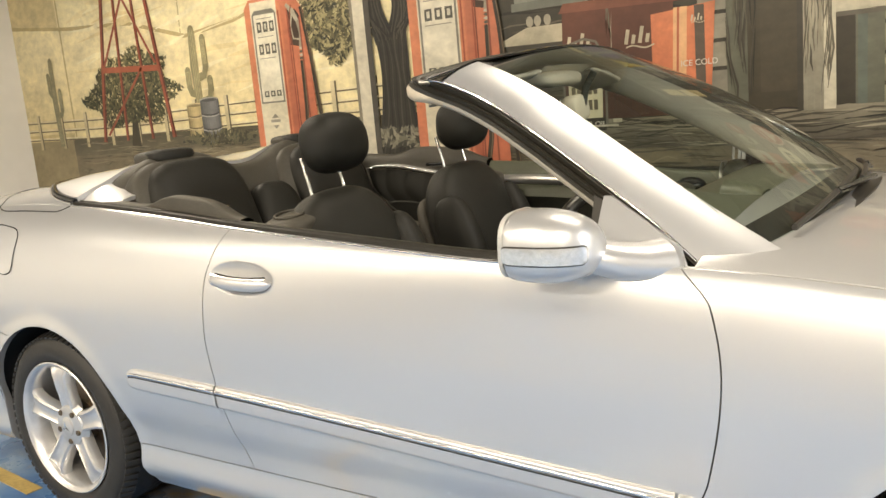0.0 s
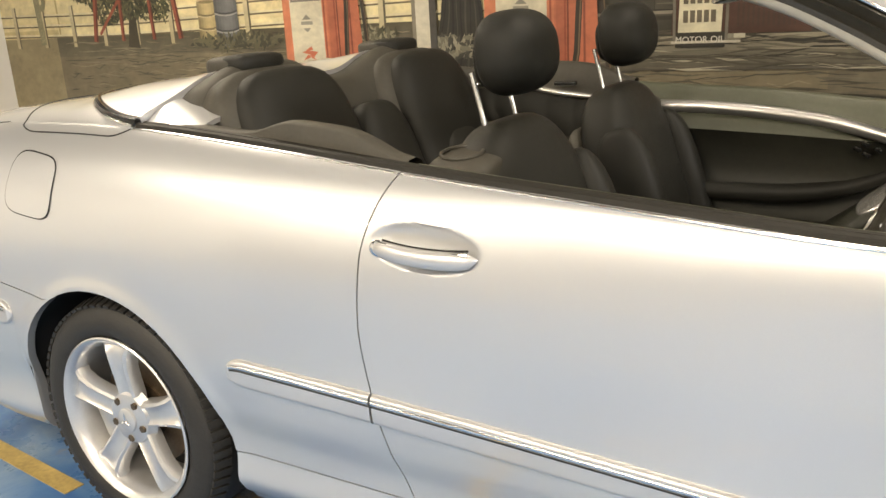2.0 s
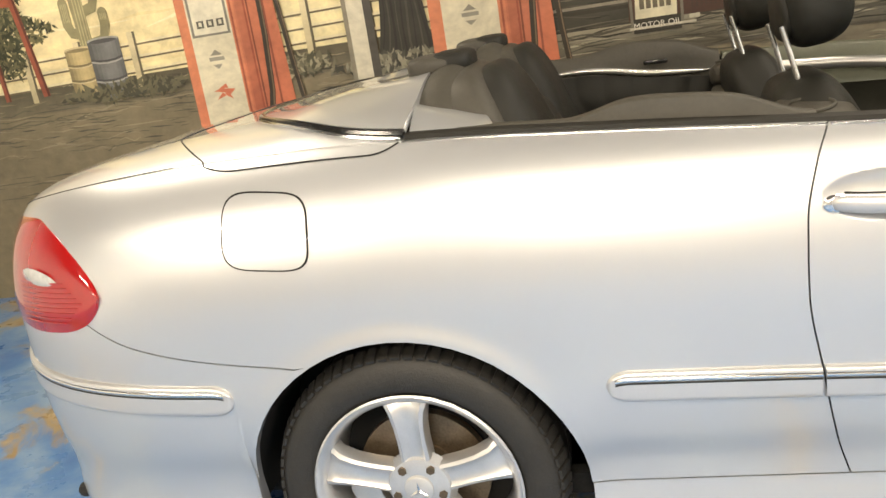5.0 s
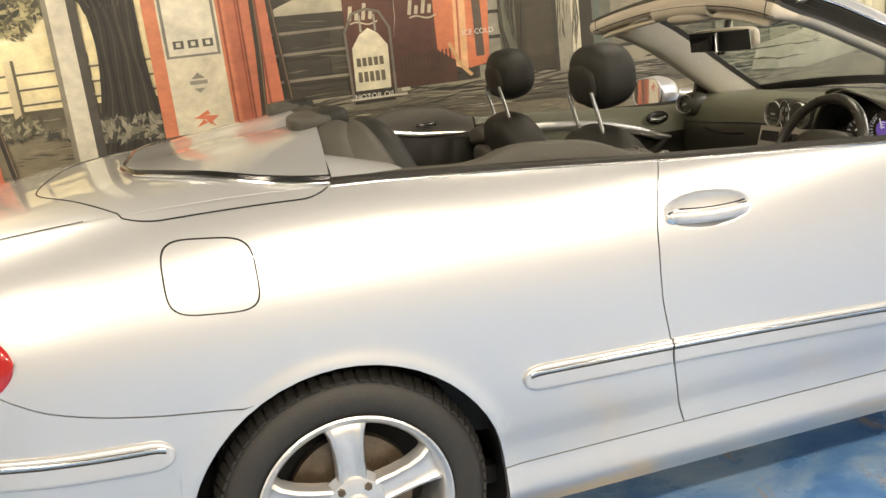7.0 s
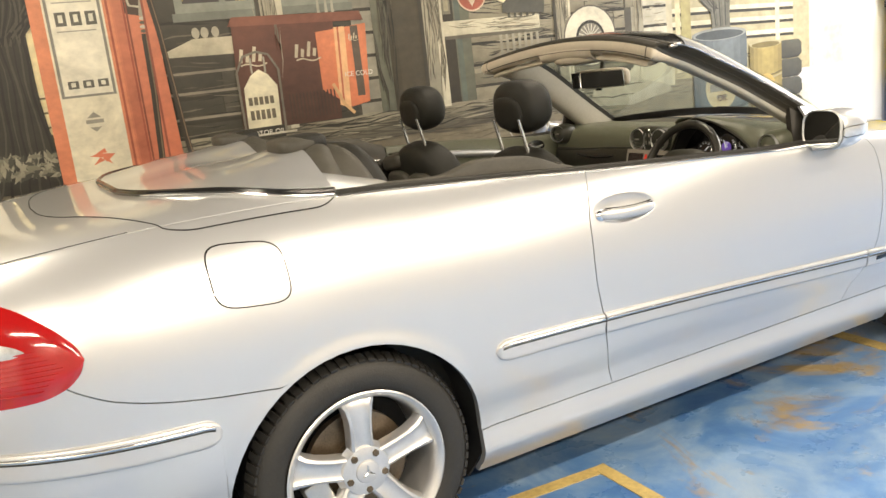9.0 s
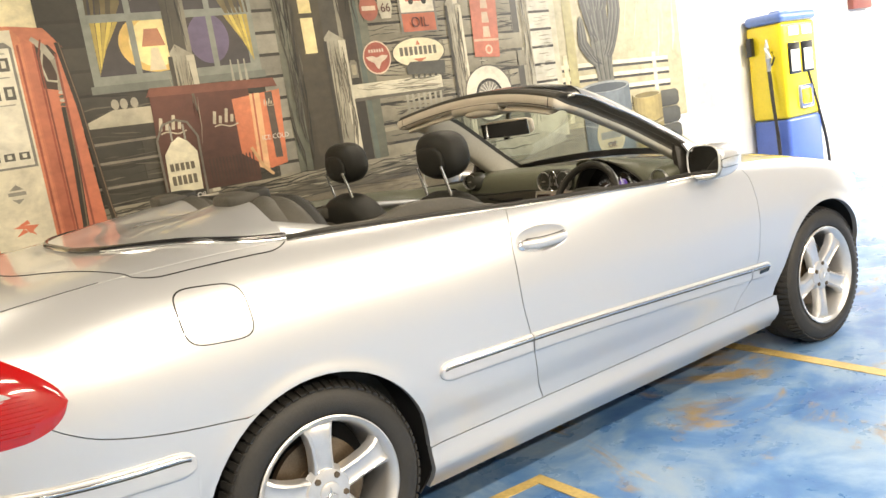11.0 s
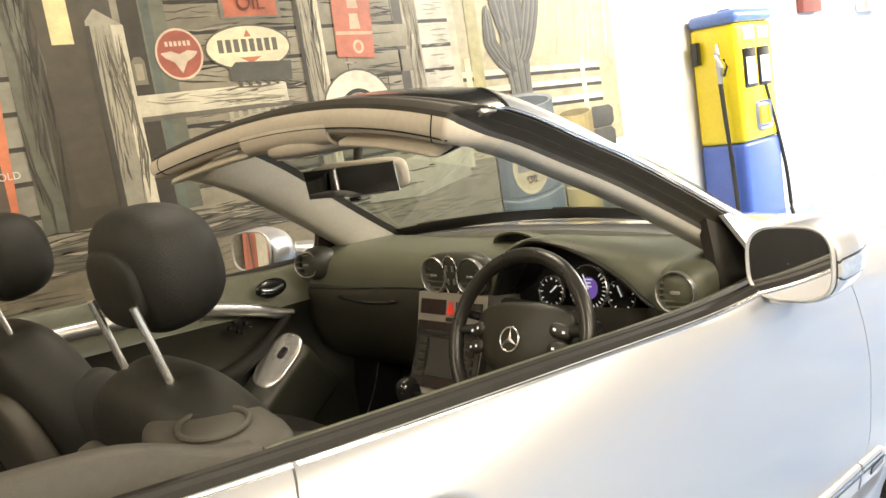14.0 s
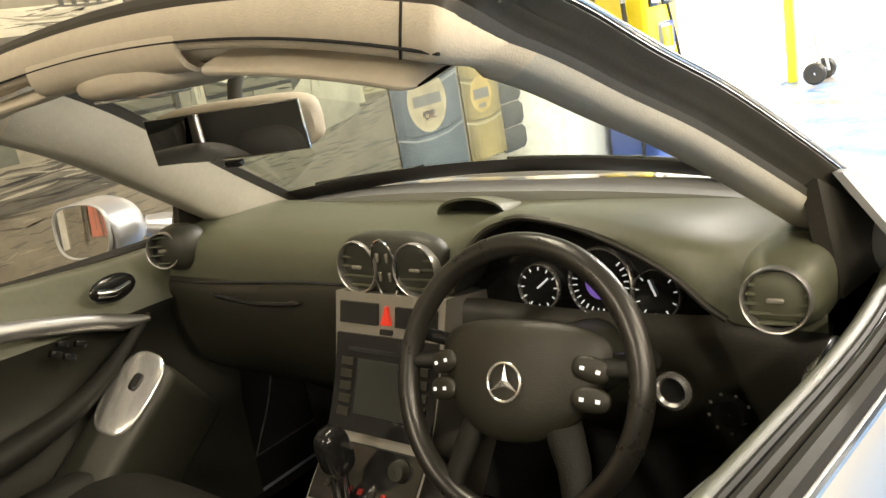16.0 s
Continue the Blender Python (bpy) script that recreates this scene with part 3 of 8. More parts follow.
drum("painted_drum", -2.45, 1.17, 1.43, 0.085, (0.50, 0.40, 0.20), (0.6, 0.5, 0.3), 11, "ochre painted oil drum")
drum("painted_drum", -2.28, 1.13, 1.46, 0.10, (0.17, 0.18, 0.21), (0.36, 0.37, 0.40), 12, "blue-grey painted oil drum")
drum("painted_drum", 4.48, 0.48, 1.36, 0.30, (0.13, 0.165, 0.21), (0.27, 0.30, 0.33), 12, "blue painted oil drum with a round pale badge", (0.50, 0.42, 0.27))
drum("painted_drum", 5.0, 0.50, 1.24, 0.19, (0.36, 0.28, 0.085), (0.42, 0.38, 0.25), 13, "yellow painted oil drum", (0.60, 0.42, 0.10))
p = Picture("painted_tyre_stack", 12, "stack of dark painted tyres")
for i in range(5):
    z = 0.48 + 0.155 * i
    p.poly([(5.17, z + 0.01), (5.20, z), (5.40, z), (5.44, z + 0.03), (5.44, z + 0.12), (5.40, z + 0.148), (5.20, z + 0.148), (5.17, z + 0.13)], (0.045, 0.045, 0.038), (0.08, 0.08, 0.07))
p.done()


def painted_pump(x0, wf, ws, z0, z1, layer):
    """A tall old fuel pump: cream face, orange frame and side, hose and nozzle."""
    p = Picture("painted_fuel_pump", layer, "tall orange and cream painted fuel pump")
    xr = x0 + wf
    p.poly([(x0, z0), (xr, z0), (xr, z1 - 0.06), (xr - 0.05, z1), (x0 + 0.05, z1), (x0, z1 - 0.06)], ORANGE, (0.66, 0.22, 0.10))
    p.poly([(xr, z0), (xr + ws, z0 + 0.02), (xr + ws * 0.8, z1 - 0.12), (xr + ws * 0.5, z1 - 0.02), (xr - 0.05, z1), (xr, z1 - 0.06)], (0.52, 0.12, 0.05), (0.60, 0.18, 0.09))
    p.rect(x0 + wf * 0.17, xr - wf * 0.10, z0, z1 - 0.02, (0.60, 0.57, 0.47), (0.70, 0.67, 0.57), dl=0.3)
    f0, f1 = x0 + wf * 0.17, xr - wf * 0.10
    d0, d1 = z0 + (z1 - z0) * 0.47, z0 + (z1 - z0) * 0.92
    p.poly([(f0 + 0.01, d0), (f1 - 0.01, d0), (f1 - 0.01, d1), (f1 - 0.04, d1 + 0.03), (f0 + 0.04, d1 + 0.03), (f0 + 0.01, d1)], (0.20, 0.20, 0.19), dl=0.5)
    p.rect(f0 + 0.025, f1 - 0.025, d0 + 0.012, d1, (0.66, 0.65, 0.59), (0.72, 0.71, 0.66), dl=0.7)
    w = f1 - f0 - 0.07
    for row, zz, hh in ((0, d1 - 0.12, 0.07), (1, d1 - 0.27, 0.07), (2, d0 + 0.045, 0.04)):
        for i in range(3):
            if row < 2 or i < 3:
                cx = f0 + 0.04 + w * (i + 0.15) / 3
                p.rect(cx, cx + w * 0.24, zz, zz + hh, (0.10, 0.10, 0.09), dl=0.9)
                p.rect(cx + w * 0.07, cx + w * 0.17, zz + hh * 0.25, zz + hh * 0.8, (0.6, 0.6, 0.55), dl=1.0)
    for zz in (d1 - 0.03, d1 - 0.155, d1 - 0.30):
        p.rect(f0 + 0.05, f1 - 0.05, zz, zz + 0.006, (0.3, 0.3, 0.28), dl=0.9)
    mz = z0 + (z1 - z0) * 0.37
    mx = (f0 + f1) / 2
    p.poly([(mx - 0.035, mz + 0.03), (mx + 0.035, mz + 0.03), (mx, mz + 0.06)], (0.25, 0.24, 0.22), dl=0.9)
    p.rect(mx - 0.045, mx + 0.045, mz, mz + 0.02, (0.28, 0.27, 0.25), dl=0.9)
    p.poly([(mx - 0.03, mz - 0.02), (mx + 0.03, mz - 0.02), (mx, mz - 0.045)], (0.28, 0.27, 0.25), dl=0.9)
    hz = z0 + (z1 - z0) * 0.235
    for a, b, c in (((-0.06, 0.02), (0.0, 0.035), (0.03, 0.0)), ((-0.01, 0.03), (0.07, 0.02), (0.02, -0.02)), ((-0.05, -0.03), (-0.01, 0.01), (0.01, -0.01)), ((0.0, 0.0), (0.05, -0.035), (0.03, 0.0)), ((-0.03, 0.03), (0.02, 0.055), (0.03, 0.03))):
        p.poly([(mx + q[0], hz + q[1]) for q in (a, b, c)], (0.62, 0.15, 0.07), dl=0.9)
    for k in (0.06, -0.02):
        p.stroke([(xr + k, z0), (xr + k, z1 - 0.1)], 0.012, (0.35, 0.07, 0.03), dl=0.5)
    nx = xr + ws * 0.45
    p.poly([(xr + 0.01, z0), (xr + ws * 0.22, z0), (xr + ws * 0.20, z1 - 0.10), (xr + 0.01, z1 - 0.07)], (0.40, 0.085, 0.035), (0.56, 0.16, 0.08), dl=0.4)
    p.stroke([(xr + ws * 0.30, z0 + 0.05), (xr + ws * 0.30, z1 - 0.16), (xr + ws * 0.40, z1 - 0.08)], 0.010, (0.22, 0.05, 0.025), dl=0.55)
    p.stroke([(xr + ws * 0.66, z0 + 0.05), (xr + ws * 0.64, z1 - 0.16)], 0.012, (0.26, 0.06, 0.03), dl=0.55)
    p.poly([(nx - 0.05, z1 - 0.34), (nx + 0.045, z1 - 0.36), (nx + 0.055, z1 - 0.16), (nx + 0.02, z1 - 0.11), (nx - 0.05, z1 - 0.10)], (0.055, 0.03, 0.02), dl=0.6)
    p.stroke([(nx - 0.06, z1 - 0.07), (nx - 0.01, z1 - 0.12), (nx + 0.03, z1 - 0.19)], [0.022, 0.038, 0.030], (0.40, 0.38, 0.33), dl=0.9)
    p.stroke([(nx + 0.03, z1 - 0.19), (nx + 0.045, z1 - 0.27), (nx + 0.035, z1 - 0.36)], [0.030, 0.022, 0.028], (0.30, 0.28, 0.24), dl=0.9)
    p.stroke([(nx - 0.015, z1 - 0.14), (nx - 0.035, z1 - 0.22), (nx - 0.02, z1 - 0.30), (nx + 0.03, z1 - 0.31)], 0.012, (0.42, 0.40, 0.34), dl=0.95)
    for k in range(4):
        p.oval(nx + 0.037 - 0.001 * k, z1 - 0.37 - 0.022 * k, 0.017, 0.009, (0.46, 0.44, 0.38) if k % 2 == 0 else (0.10, 0.09, 0.07), dl=1.0)
    for dx, c in ((0.0, (0.035, 0.026, 0.018)), (0.008, (0.16, 0.11, 0.065))):
        p.stroke([(nx + 0.035 + dx, z1 - 0.45), (nx + 0.03 + dx, z1 - 0.75), (nx + 0.01 + dx, z0 + 0.30), (nx - 0.03 + dx, z0 + 0.1), (nx - 0.05 + dx, z0)], 0.034 if dx == 0 else 0.008, c, dl=0.8 + 5 * dx)
        p.stroke([(xr + ws * 0.72 + dx, z1 - 0.10), (xr + ws * 0.90 + dx, z1 - 0.45), (xr + ws * 1.08 + dx, z0 + 0.40), (xr + ws * 1.28 + dx, z0)], 0.030 if dx == 0 else 0.007, c, dl=0.8 + 5 * dx)
    p.done()


painted_pump(-1.80, 0.34, 0.26, 0.75, 2.10, 16)
painted_pump(-0.40, 0.40, 0.25, 0.75, 2.16, 22)

p = Picture("painted_tree", 14, "dark painted tree with a bare trunk and leafy boughs")
BARK = (0.026, 0.024, 0.019)
BOUGHS = [([(-0.56, 0.95), (-0.545, 1.15), (-0.54, 1.5), (-0.555, 1.78)], [0.46, 0.30, 0.22, 0.25]),
         ([(-0.60, 1.70), (-0.67, 1.95), (-0.66, 2.3), (-0.74, 3.2)], [0.15, 0.13, 0.11, 0.06]),
         ([(-0.52, 1.70), (-0.46, 1.92), (-0.50, 2.35), (-0.42, 3.2)], [0.15, 0.12, 0.10, 0.06]),
         ([(-0.62, 1.72), (-0.78, 1.92), (-0.92, 2.05), (-1.12, 2.10)], [0.10, 0.075, 0.05, 0.02]),
         ([(-0.50, 1.74), (-0.36, 1.93), (-0.30, 2.4)], [0.10, 0.07, 0.04])]
for pts, w in BOUGHS:
    fx, fz, fw = (curve(*[(i, v) for i, v in enumerate(q)]) for q in ([a for a, _ in pts], [b for _, b in pts], w))
    T = lin(0, len(pts) - 1, 14)
    p.stroke([(float(fx(t)), float(fz(t))) for t in T], [float(fw(t)) for t in T], BARK)
    for k in range(9):
        o = -0.42 + 0.105 * k
        p.stroke([(float(fx(t)) + o * float(fw(t)) + 0.006 * math.sin(5 * t + k), float(fz(t))) for t in T], 0.006 + 0.003 * (k % 3), (0.055, 0.050, 0.040) if k % 2 else (0.014, 0.012, 0.010), dl=0.5)
LEAF = [(0.06, 0.06, 0.035), (0.13, 0.12, 0.06), (0.25, 0.23, 0.12), (0.40, 0.36, 0.19), (0.035, 0.035, 0.02)]
p.leaves(-1.0, 1.95, 0.34, 0.40, 1500, 0.028, LEAF, 8, 0.4)
p.leaves(-0.9, 2.5, 0.5, 0.45, 1300, 0.030, LEAF, 9, 0.4)
p.leaves(-0.55, 1.09, 0.45, 0.07, 260, 0.03, [(0.16, 0.155, 0.12), (0.05, 0.05, 0.04), (0.26, 0.25, 0.20)], 10, 0.4)
p.leaves(-1.35, 1.16, 0.5, 0.07, 300, 0.03, [(0.08, 0.08, 0.05), (0.16, 0.15, 0.10), (0.3, 0.28, 0.2)], 11, 0.4)
p.leaves(-2.2, 1.17, 0.45, 0.06, 200, 0.03, [(0.06, 0.06, 0.04), (0.14, 0.13, 0.08)], 12, 0.4)
p.done()
p = Picture("painted_pole", 20, "white painted metal pole")
p.rect(-0.84, -0.74, 0.75, 3.3, (0.60, 0.58, 0.52), (0.72, 0.70, 0.64))
p.rect(-0.745, -0.70, 0.75, 3.3, (0.07, 0.065, 0.06), dl=0.2)
p.rect(-0.86, -0.835, 0.75, 3.3, (0.24, 0.22, 0.18), dl=0.2)
p.done()

# the painted timber shop
p = Picture("painted_shop_wall", 4, "weathered grey painted timber siding")
p.rect(0.10, 3.97, 1.02, 3.3, (0.030, 0.026, 0.018), (0.04, 0.035, 0.026))
rr = random.Random(7)
for i in range(16):
    z = 1.06 + i * 0.138
    for a, b, base in ((0.1, 1.5, 0.042), (2.15, 3.62, 0.20)):
        if a < 1 and z > 2.5:
            base = 0.055
        x = a
        while x < b - 0.02:
            w = min(rr.uniform(0.35, 0.9), b - x)
            s = base * rr.uniform(0.75, 1.3)
            p.rect(x, x + w - 0.006, z + 0.012, z + 0.132, (s, s * 0.92, s * 0.70), (s * 1.35, s * 1.26, s * 0.98), dl=0.4)
            x += w
for i in range(16):
    z = 1.06 + i * 0.138
    s = rr.uniform(0.20, 0.30)
    p.rect(1.36, 1.50, z + 0.01, z + 0.128, (s, s * 0.97, s * 0.85), dl=0.6)
    s = rr.uniform(0.48, 0.62)
    p.rect(3.70, 3.93, z + 0.012, z + 0.13, (s, s * 0.97, s * 0.86), dl=0.6)
p.rect(3.58, 3.70, 1.02, 3.3, (0.36, 0.34, 0.28), (0.46, 0.44, 0.37), dl=0.8)
p.rect(3.52, 3.585, 1.02, 3.3, (0.09, 0.085, 0.07), dl=0.8)
p.rect(3.93, 3.99, 1.02, 3.3, (0.56, 0.52, 0.40), dl=0.8)
p.rect(4.08, 4.18, 1.3, 3.3, (0.40, 0.36, 0.15), (0.46, 0.42, 0.22), dl=0.8)
p.done()
p = Picture("painted_window", 8, "painted shop window with yellow curtains and a lit lamp")
p.rect(0.33, 1.36, 1.79, 2.49, (0.22, 0.25, 0.235), (0.27, 0.30, 0.28))
for i in range(4):
    x0 = 0.375 + i * 0.238
    for z0, z1 in ((1.85, 2.155), (2.19, 2.46)):
        p.rect(x0, x0 + 0.205, z0, z1, (0.055, 0.05, 0.06), (0.06, 0.05, 0.045), dl=0.3)
p.oval(0.72, 2.02, 0.21, 0.17, (0.72, 0.48, 0.10), dl=0.5)
p.oval(0.72, 2.02, 0.15, 0.14, (0.86, 0.72, 0.32), dl=0.6)
p.oval(1.05, 2.02, 0.13, 0.15, (0.13, 0.10, 0.22), dl=0.5)
p.poly([(0.64, 2.0), (0.78, 2.0), (0.75, 2.10), (0.67, 2.10)], (0.45, 0.18, 0.09), dl=0.9)
p.poly([(0.66, 1.86), (0.76, 1.86), (0.73, 1.99), (0.69, 1.99)], (0.62, 0.55, 0.40), dl=0.9)
p.rect(0.60, 1.10, 2.27, 2.36, (0.80, 0.68, 0.36), dl=0.5)
for s, xa, xb in ((1, 0.375, 0.60), (-1, 1.325, 1.10)):
    for k in range(6):
        a = xa + s * k * 0.036
        p.poly([(a, 2.46), (a + s * 0.03, 2.46), (a + s * 0.006, 2.25), (a - s * 0.008 * k, 2.16), (a - s * 0.01 * k - s * 0.012, 2.16)], (0.17, 0.13, 0.05) if k % 2 else (0.09, 0.075, 0.04), dl=0.7)
    for k in range(5):
        a = xa + s * k * 0.032
        p.poly([(a, 2.15), (a + s * 0.028, 2.15), (xa + s * 0.01 + s * 0.012 * k, 1.88 + 0.028 * k), (xa + s * 0.002 + s * 0.01 * k, 1.86 + 0.028 * k)], (0.66, 0.52, 0.06) if k % 2 else (0.45, 0.34, 0.05), dl=0.75)
for x in (0.597, 0.835, 1.073):
    p.rect(x - 0.018, x + 0.018, 1.83, 2.47, (0.23, 0.26, 0.25), dl=1.2)
p.rect(0.36, 1.33, 2.150, 2.195, (0.23, 0.26, 0.25), dl=1.2)
p.rect(0.31, 1.38, 1.755, 1.80, (0.16, 0.18, 0.17), dl=1.2)
for x in (1.16, 1.21, 1.25):
    p.poly([(x - 0.012, 1.70), (x + 0.012, 1.70), (x + 0.004, 1.88), (x - 0.004, 1.88)], (0.34, 0.34, 0.30), dl=1.4)
for x in (0.42, 0.47, 0.53, 0.66):
    p.oval(x, 1.69, 0.022, 0.03, (0.40, 0.38, 0.33), dl=1.4)
p.done()
p = Picture("painted_door", 8, "open painted shop door with two lit yellow panes")
p.rect(1.50, 2.20, 1.08, 2.56, (0.10, 0.11, 0.085), (0.20, 0.21, 0.17))
p.rect(1.60, 2.08, 1.08, 2.46, (0.035, 0.03, 0.02), (0.06, 0.05, 0.032), dl=0.3)
p.poly([(1.60, 1.10), (1.90, 1.08), (1.90, 2.44), (1.60, 2.46)], (0.05, 0.042, 0.026), (0.085, 0.072, 0.042), dl=0.5)
p.rect(1.69, 1.78, 2.13, 2.35, (0.74, 0.60, 0.26), (0.82, 0.72, 0.42), dl=0.8)
p.rect(1.69, 1.78, 1.87, 2.10, (0.78, 0.66, 0.34), dl=0.8)
p.rect(1.66, 1.84, 1.2, 1.75, (0.065, 0.055, 0.035), dl=0.8)
p.rect(2.09, 2.13, 1.08, 2.46, (0.10, 0.13, 0.12), dl=0.8)
p.done()


def post(x0, x1, lo, zmid, tone, layer, z1=3.3):
    p = Picture("painted_post", layer, "weathered painted porch post")
    p.rect(x0, x1, zmid, z1, (0.075, 0.068, 0.052), (0.07, 0.064, 0.05))
    p.rect(x1 - 0.032, x1, zmid, z1, (0.26, 0.245, 0.20), (0.20, 0.19, 0.155), dl=0.3)
    w = x1 - x0
    p.poly([(x0 - 0.01, lo), (x1 + 0.01, lo), (x1 + 0.005, zmid), (x0 + w * 0.3, zmid + 0.07), (x0, zmid + 0.02)], tuple(c * 0.50 for c in tone), tuple(c * 0.72 for c in tone), dl=0.4)
    p.rect(x1 - w * 0.30, x1 + 0.008, lo, zmid, tuple(min(c * 1.1, 0.70) for c in tone), dl=0.6)
    p.rect(x0 - 0.012, x0 + w * 0.10, lo, zmid, (0.05, 0.045, 0.035), dl=0.6)
    for k in (0.2, 0.42, 0.6):
        p.stroke([(x0 + w * k, lo), (x0 + w * (k + 0.05), zmid)], 0.005, tuple(c * 0.55 for c in tone), dl=0.7)
    p.done()


post(0.79, 0.93, 1.10, 1.93, (0.50, 0.48, 0.40), 12)
post(1.84, 1.99, 1.10, 1.94, (0.52, 0.50, 0.42), 12)
post(2.89, 3.02, 1.15, 2.12, (0.56, 0.53, 0.44), 12, 2.2)
p = Picture("painted_porch", 10, "weathered painted porch step and rail")
p.rect(0.15, 3.70, 1.045, 1.115, (0.19, 0.175, 0.14), (0.26, 0.24, 0.19))
p.rect(0.15, 3.70, 0.955, 1.045, (0.09, 0.08, 0.065), (0.15, 0.14, 0.11), dl=0.2)
p.rect(1.98, 2.76, 1.54, 1.635, (0.50, 0.48, 0.40), (0.62, 0.60, 0.50), dl=0.5)
p.rect(2.0, 2.78, 1.52, 1.542, (0.12, 0.11, 0.09), dl=0.5)
p.poly([(0.16, 1.57), (0.80, 1.56), (0.80, 1.66), (0.40, 1.66)], (0.42, 0.40, 0.33), (0.52, 0.49, 0.40), dl=0.5)
for z in (1.22, 1.36, 1.47):
    p.rect(0.2, 0.62, z, z + 0.015, (0.22, 0.20, 0.17), dl=0.5)
for x in lin(2.42, 2.72, 7):
    p.rect(x, x + 0.022, 1.30, 1.52, (0.10, 0.10, 0.09), (0.34, 0.33, 0.28), dl=0.4)
p.stroke([(2.2, 1.3), (2.75, 1.32)], 0.03, (0.3, 0.28, 0.22), dl=0.5)
p.done()
p = Picture("painted_cooler", 14, "red painted chest cooler with an orange drinks machine")
p.poly([(0.60, 1.12), (1.22, 1.12), (1.24, 1.70), (0.62, 1.71)], (0.07, 0.028, 0.018), (0.13, 0.042, 0.026))
p.poly([(0.60, 1.71), (1.44, 1.69), (1.42, 1.745), (0.63, 1.76)], (0.20, 0.065, 0.038), dl=0.3)
p.poly([(1.12, 1.30), (1.30, 1.18), (1.42, 1.20), (1.45, 1.67), (1.12, 1.64)], (0.60, 0.15, 0.05), (0.66, 0.19, 0.075), dl=0.5)
p.poly([(1.22, 1.20), (1.29, 1.17), (1.31, 1.66), (1.24, 1.66)], (0.70, 0.40, 0.20), dl=0.7)
p.stroke([(1.245, 1.2), (1.265, 1.66)], 0.012, (0.45, 0.10, 0.04), dl=0.8)
p.rect(1.345, 1.395, 1.24, 1.66, (0.10, 0.075, 0.06), dl=0.7)
p.stroke([(1.19, 1.33), (1.25, 1.20), (1.31, 1.14)], 0.02, (0.55, 0.33, 0.15), dl=0.8)
for k in range(14):
    p.rect(0.9 + k * 0.022, 0.91 + k * 0.022, 1.15, 1.30, (0.06, 0.03, 0.02), dl=0.5)
# the pale mark on the chest and the machine, as plain slanted bars over a wavy line
for x0, z0, k in ((0.645, 1.535, 1.0), (0.98, 1.535, 1.0), (1.330, 1.595, 0.42)):
    c = (0.50, 0.45, 0.36)
    for q, h in enumerate((0.075, 0.045, 0.085, 0.045)):
        p.stroke([(x0 + 0.038 * q * k, z0 - 0.03 * k), (x0 + (0.038 * q + 0.2 * h) * k, z0 + (h - 0.03) * k)], 0.020 * k, c, 0.9)
    p.stroke([(x0 + 0.155 * k * t, z0 - 0.048 * k + 0.008 * k * math.sin(7 * t)) for t in lin(0, 1, 12)], 0.008 * k, c, 0.9)
p.done()
p = Picture("painted_sign_stand", 19, "pale painted oil sign in a wire stand")
p.poly([(0.63, 1.10), (0.83, 1.10), (0.84, 1.36), (0.79, 1.43), (0.74, 1.46), (0.69, 1.43), (0.64, 1.36)], (0.64, 0.61, 0.47), (0.70, 0.67, 0.54))
p.rect(0.62, 0.85, 1.06, 1.13, DARK, dl=0.3)
for z, h, a, b in ((1.26, 0.045, 0.655, 0.815), (1.175, 0.055, 0.655, 0.815)):
    n = 5
    for k in range(n):
        w = (b - a) / n
        p.rect(a + k * w, a + k * w + w * 0.72, z, z + h, (0.13, 0.11, 0.08), dl=0.4)
p.stroke([(0.615, 1.08), (0.61, 1.45), (0.66, 1.54), (0.74, 1.56), (0.81, 1.54), (0.86, 1.45), (0.855, 1.08)], 0.014, (0.16, 0.15, 0.13), dl=0.5)
p.stroke([(0.70, 1.44), (0.70, 1.53)], 0.012, (0.3, 0.29, 0.26), dl=0.5)
p.stroke([(0.78, 1.44), (0.78, 1.53)], 0.012, (0.3, 0.29, 0.26), dl=0.5)
p.stroke([(0.60, 1.085), (0.92, 1.085)], 0.012, (0.55, 0.52, 0.45), dl=0.6)
p.done()
p = Picture("painted_shop_signs", 14, "cluster of painted enamel advertising signs")
p.rect(2.47, 2.80, 1.945, 2.62, (0.20, 0.19, 0.17))
p.rect(2.49, 2.78, 2.31, 2.60, (0.12, 0.10, 0.09), (0.18, 0.15, 0.13), dl=0.3)
p.rect(2.49, 2.78, 2.09, 2.31, (0.70, 0.66, 0.58), dl=0.3)
p.rect(2.49, 2.78, 1.955, 2.08, (0.52, 0.13, 0.06), dl=0.3)
p.poly([(2.54, 2.165), (2.74, 2.165), (2.74, 2.215), (2.68, 2.22), (2.665, 2.26), (2.615, 2.26), (2.60, 2.215), (2.54, 2.205)], (0.50, 0.10, 0.05), dl=0.5)
for x in (2.585, 2.70):
    p.oval(x, 2.163, 0.021, 0.021, DARK, dl=0.6)
p.oval(2.59, 1.81, 0.235, 0.108, (0.12, 0.11, 0.09), dl=0.4)
p.oval(2.59, 1.81, 0.225, 0.10, (0.70, 0.65, 0.47), dl=0.5)
for k in range(8):
    p.rect(2.425 + k * 0.042, 2.425 + k * 0.042 + 0.028, 1.79, 1.85, (0.13, 0.12, 0.10), dl=0.6)
p.poly([(2.53, 1.765), (2.65, 1.765), (2.59, 1.735)], (0.52, 0.14, 0.06), dl=0.6)
p.poly([(2.57, 1.86), (2.61, 1.86), (2.59, 1.895)], (0.52, 0.14, 0.06), dl=0.6)
p.oval(2.23, 1.80, 0.115, 0.115, (0.66, 0.50, 0.40), dl=0.4)
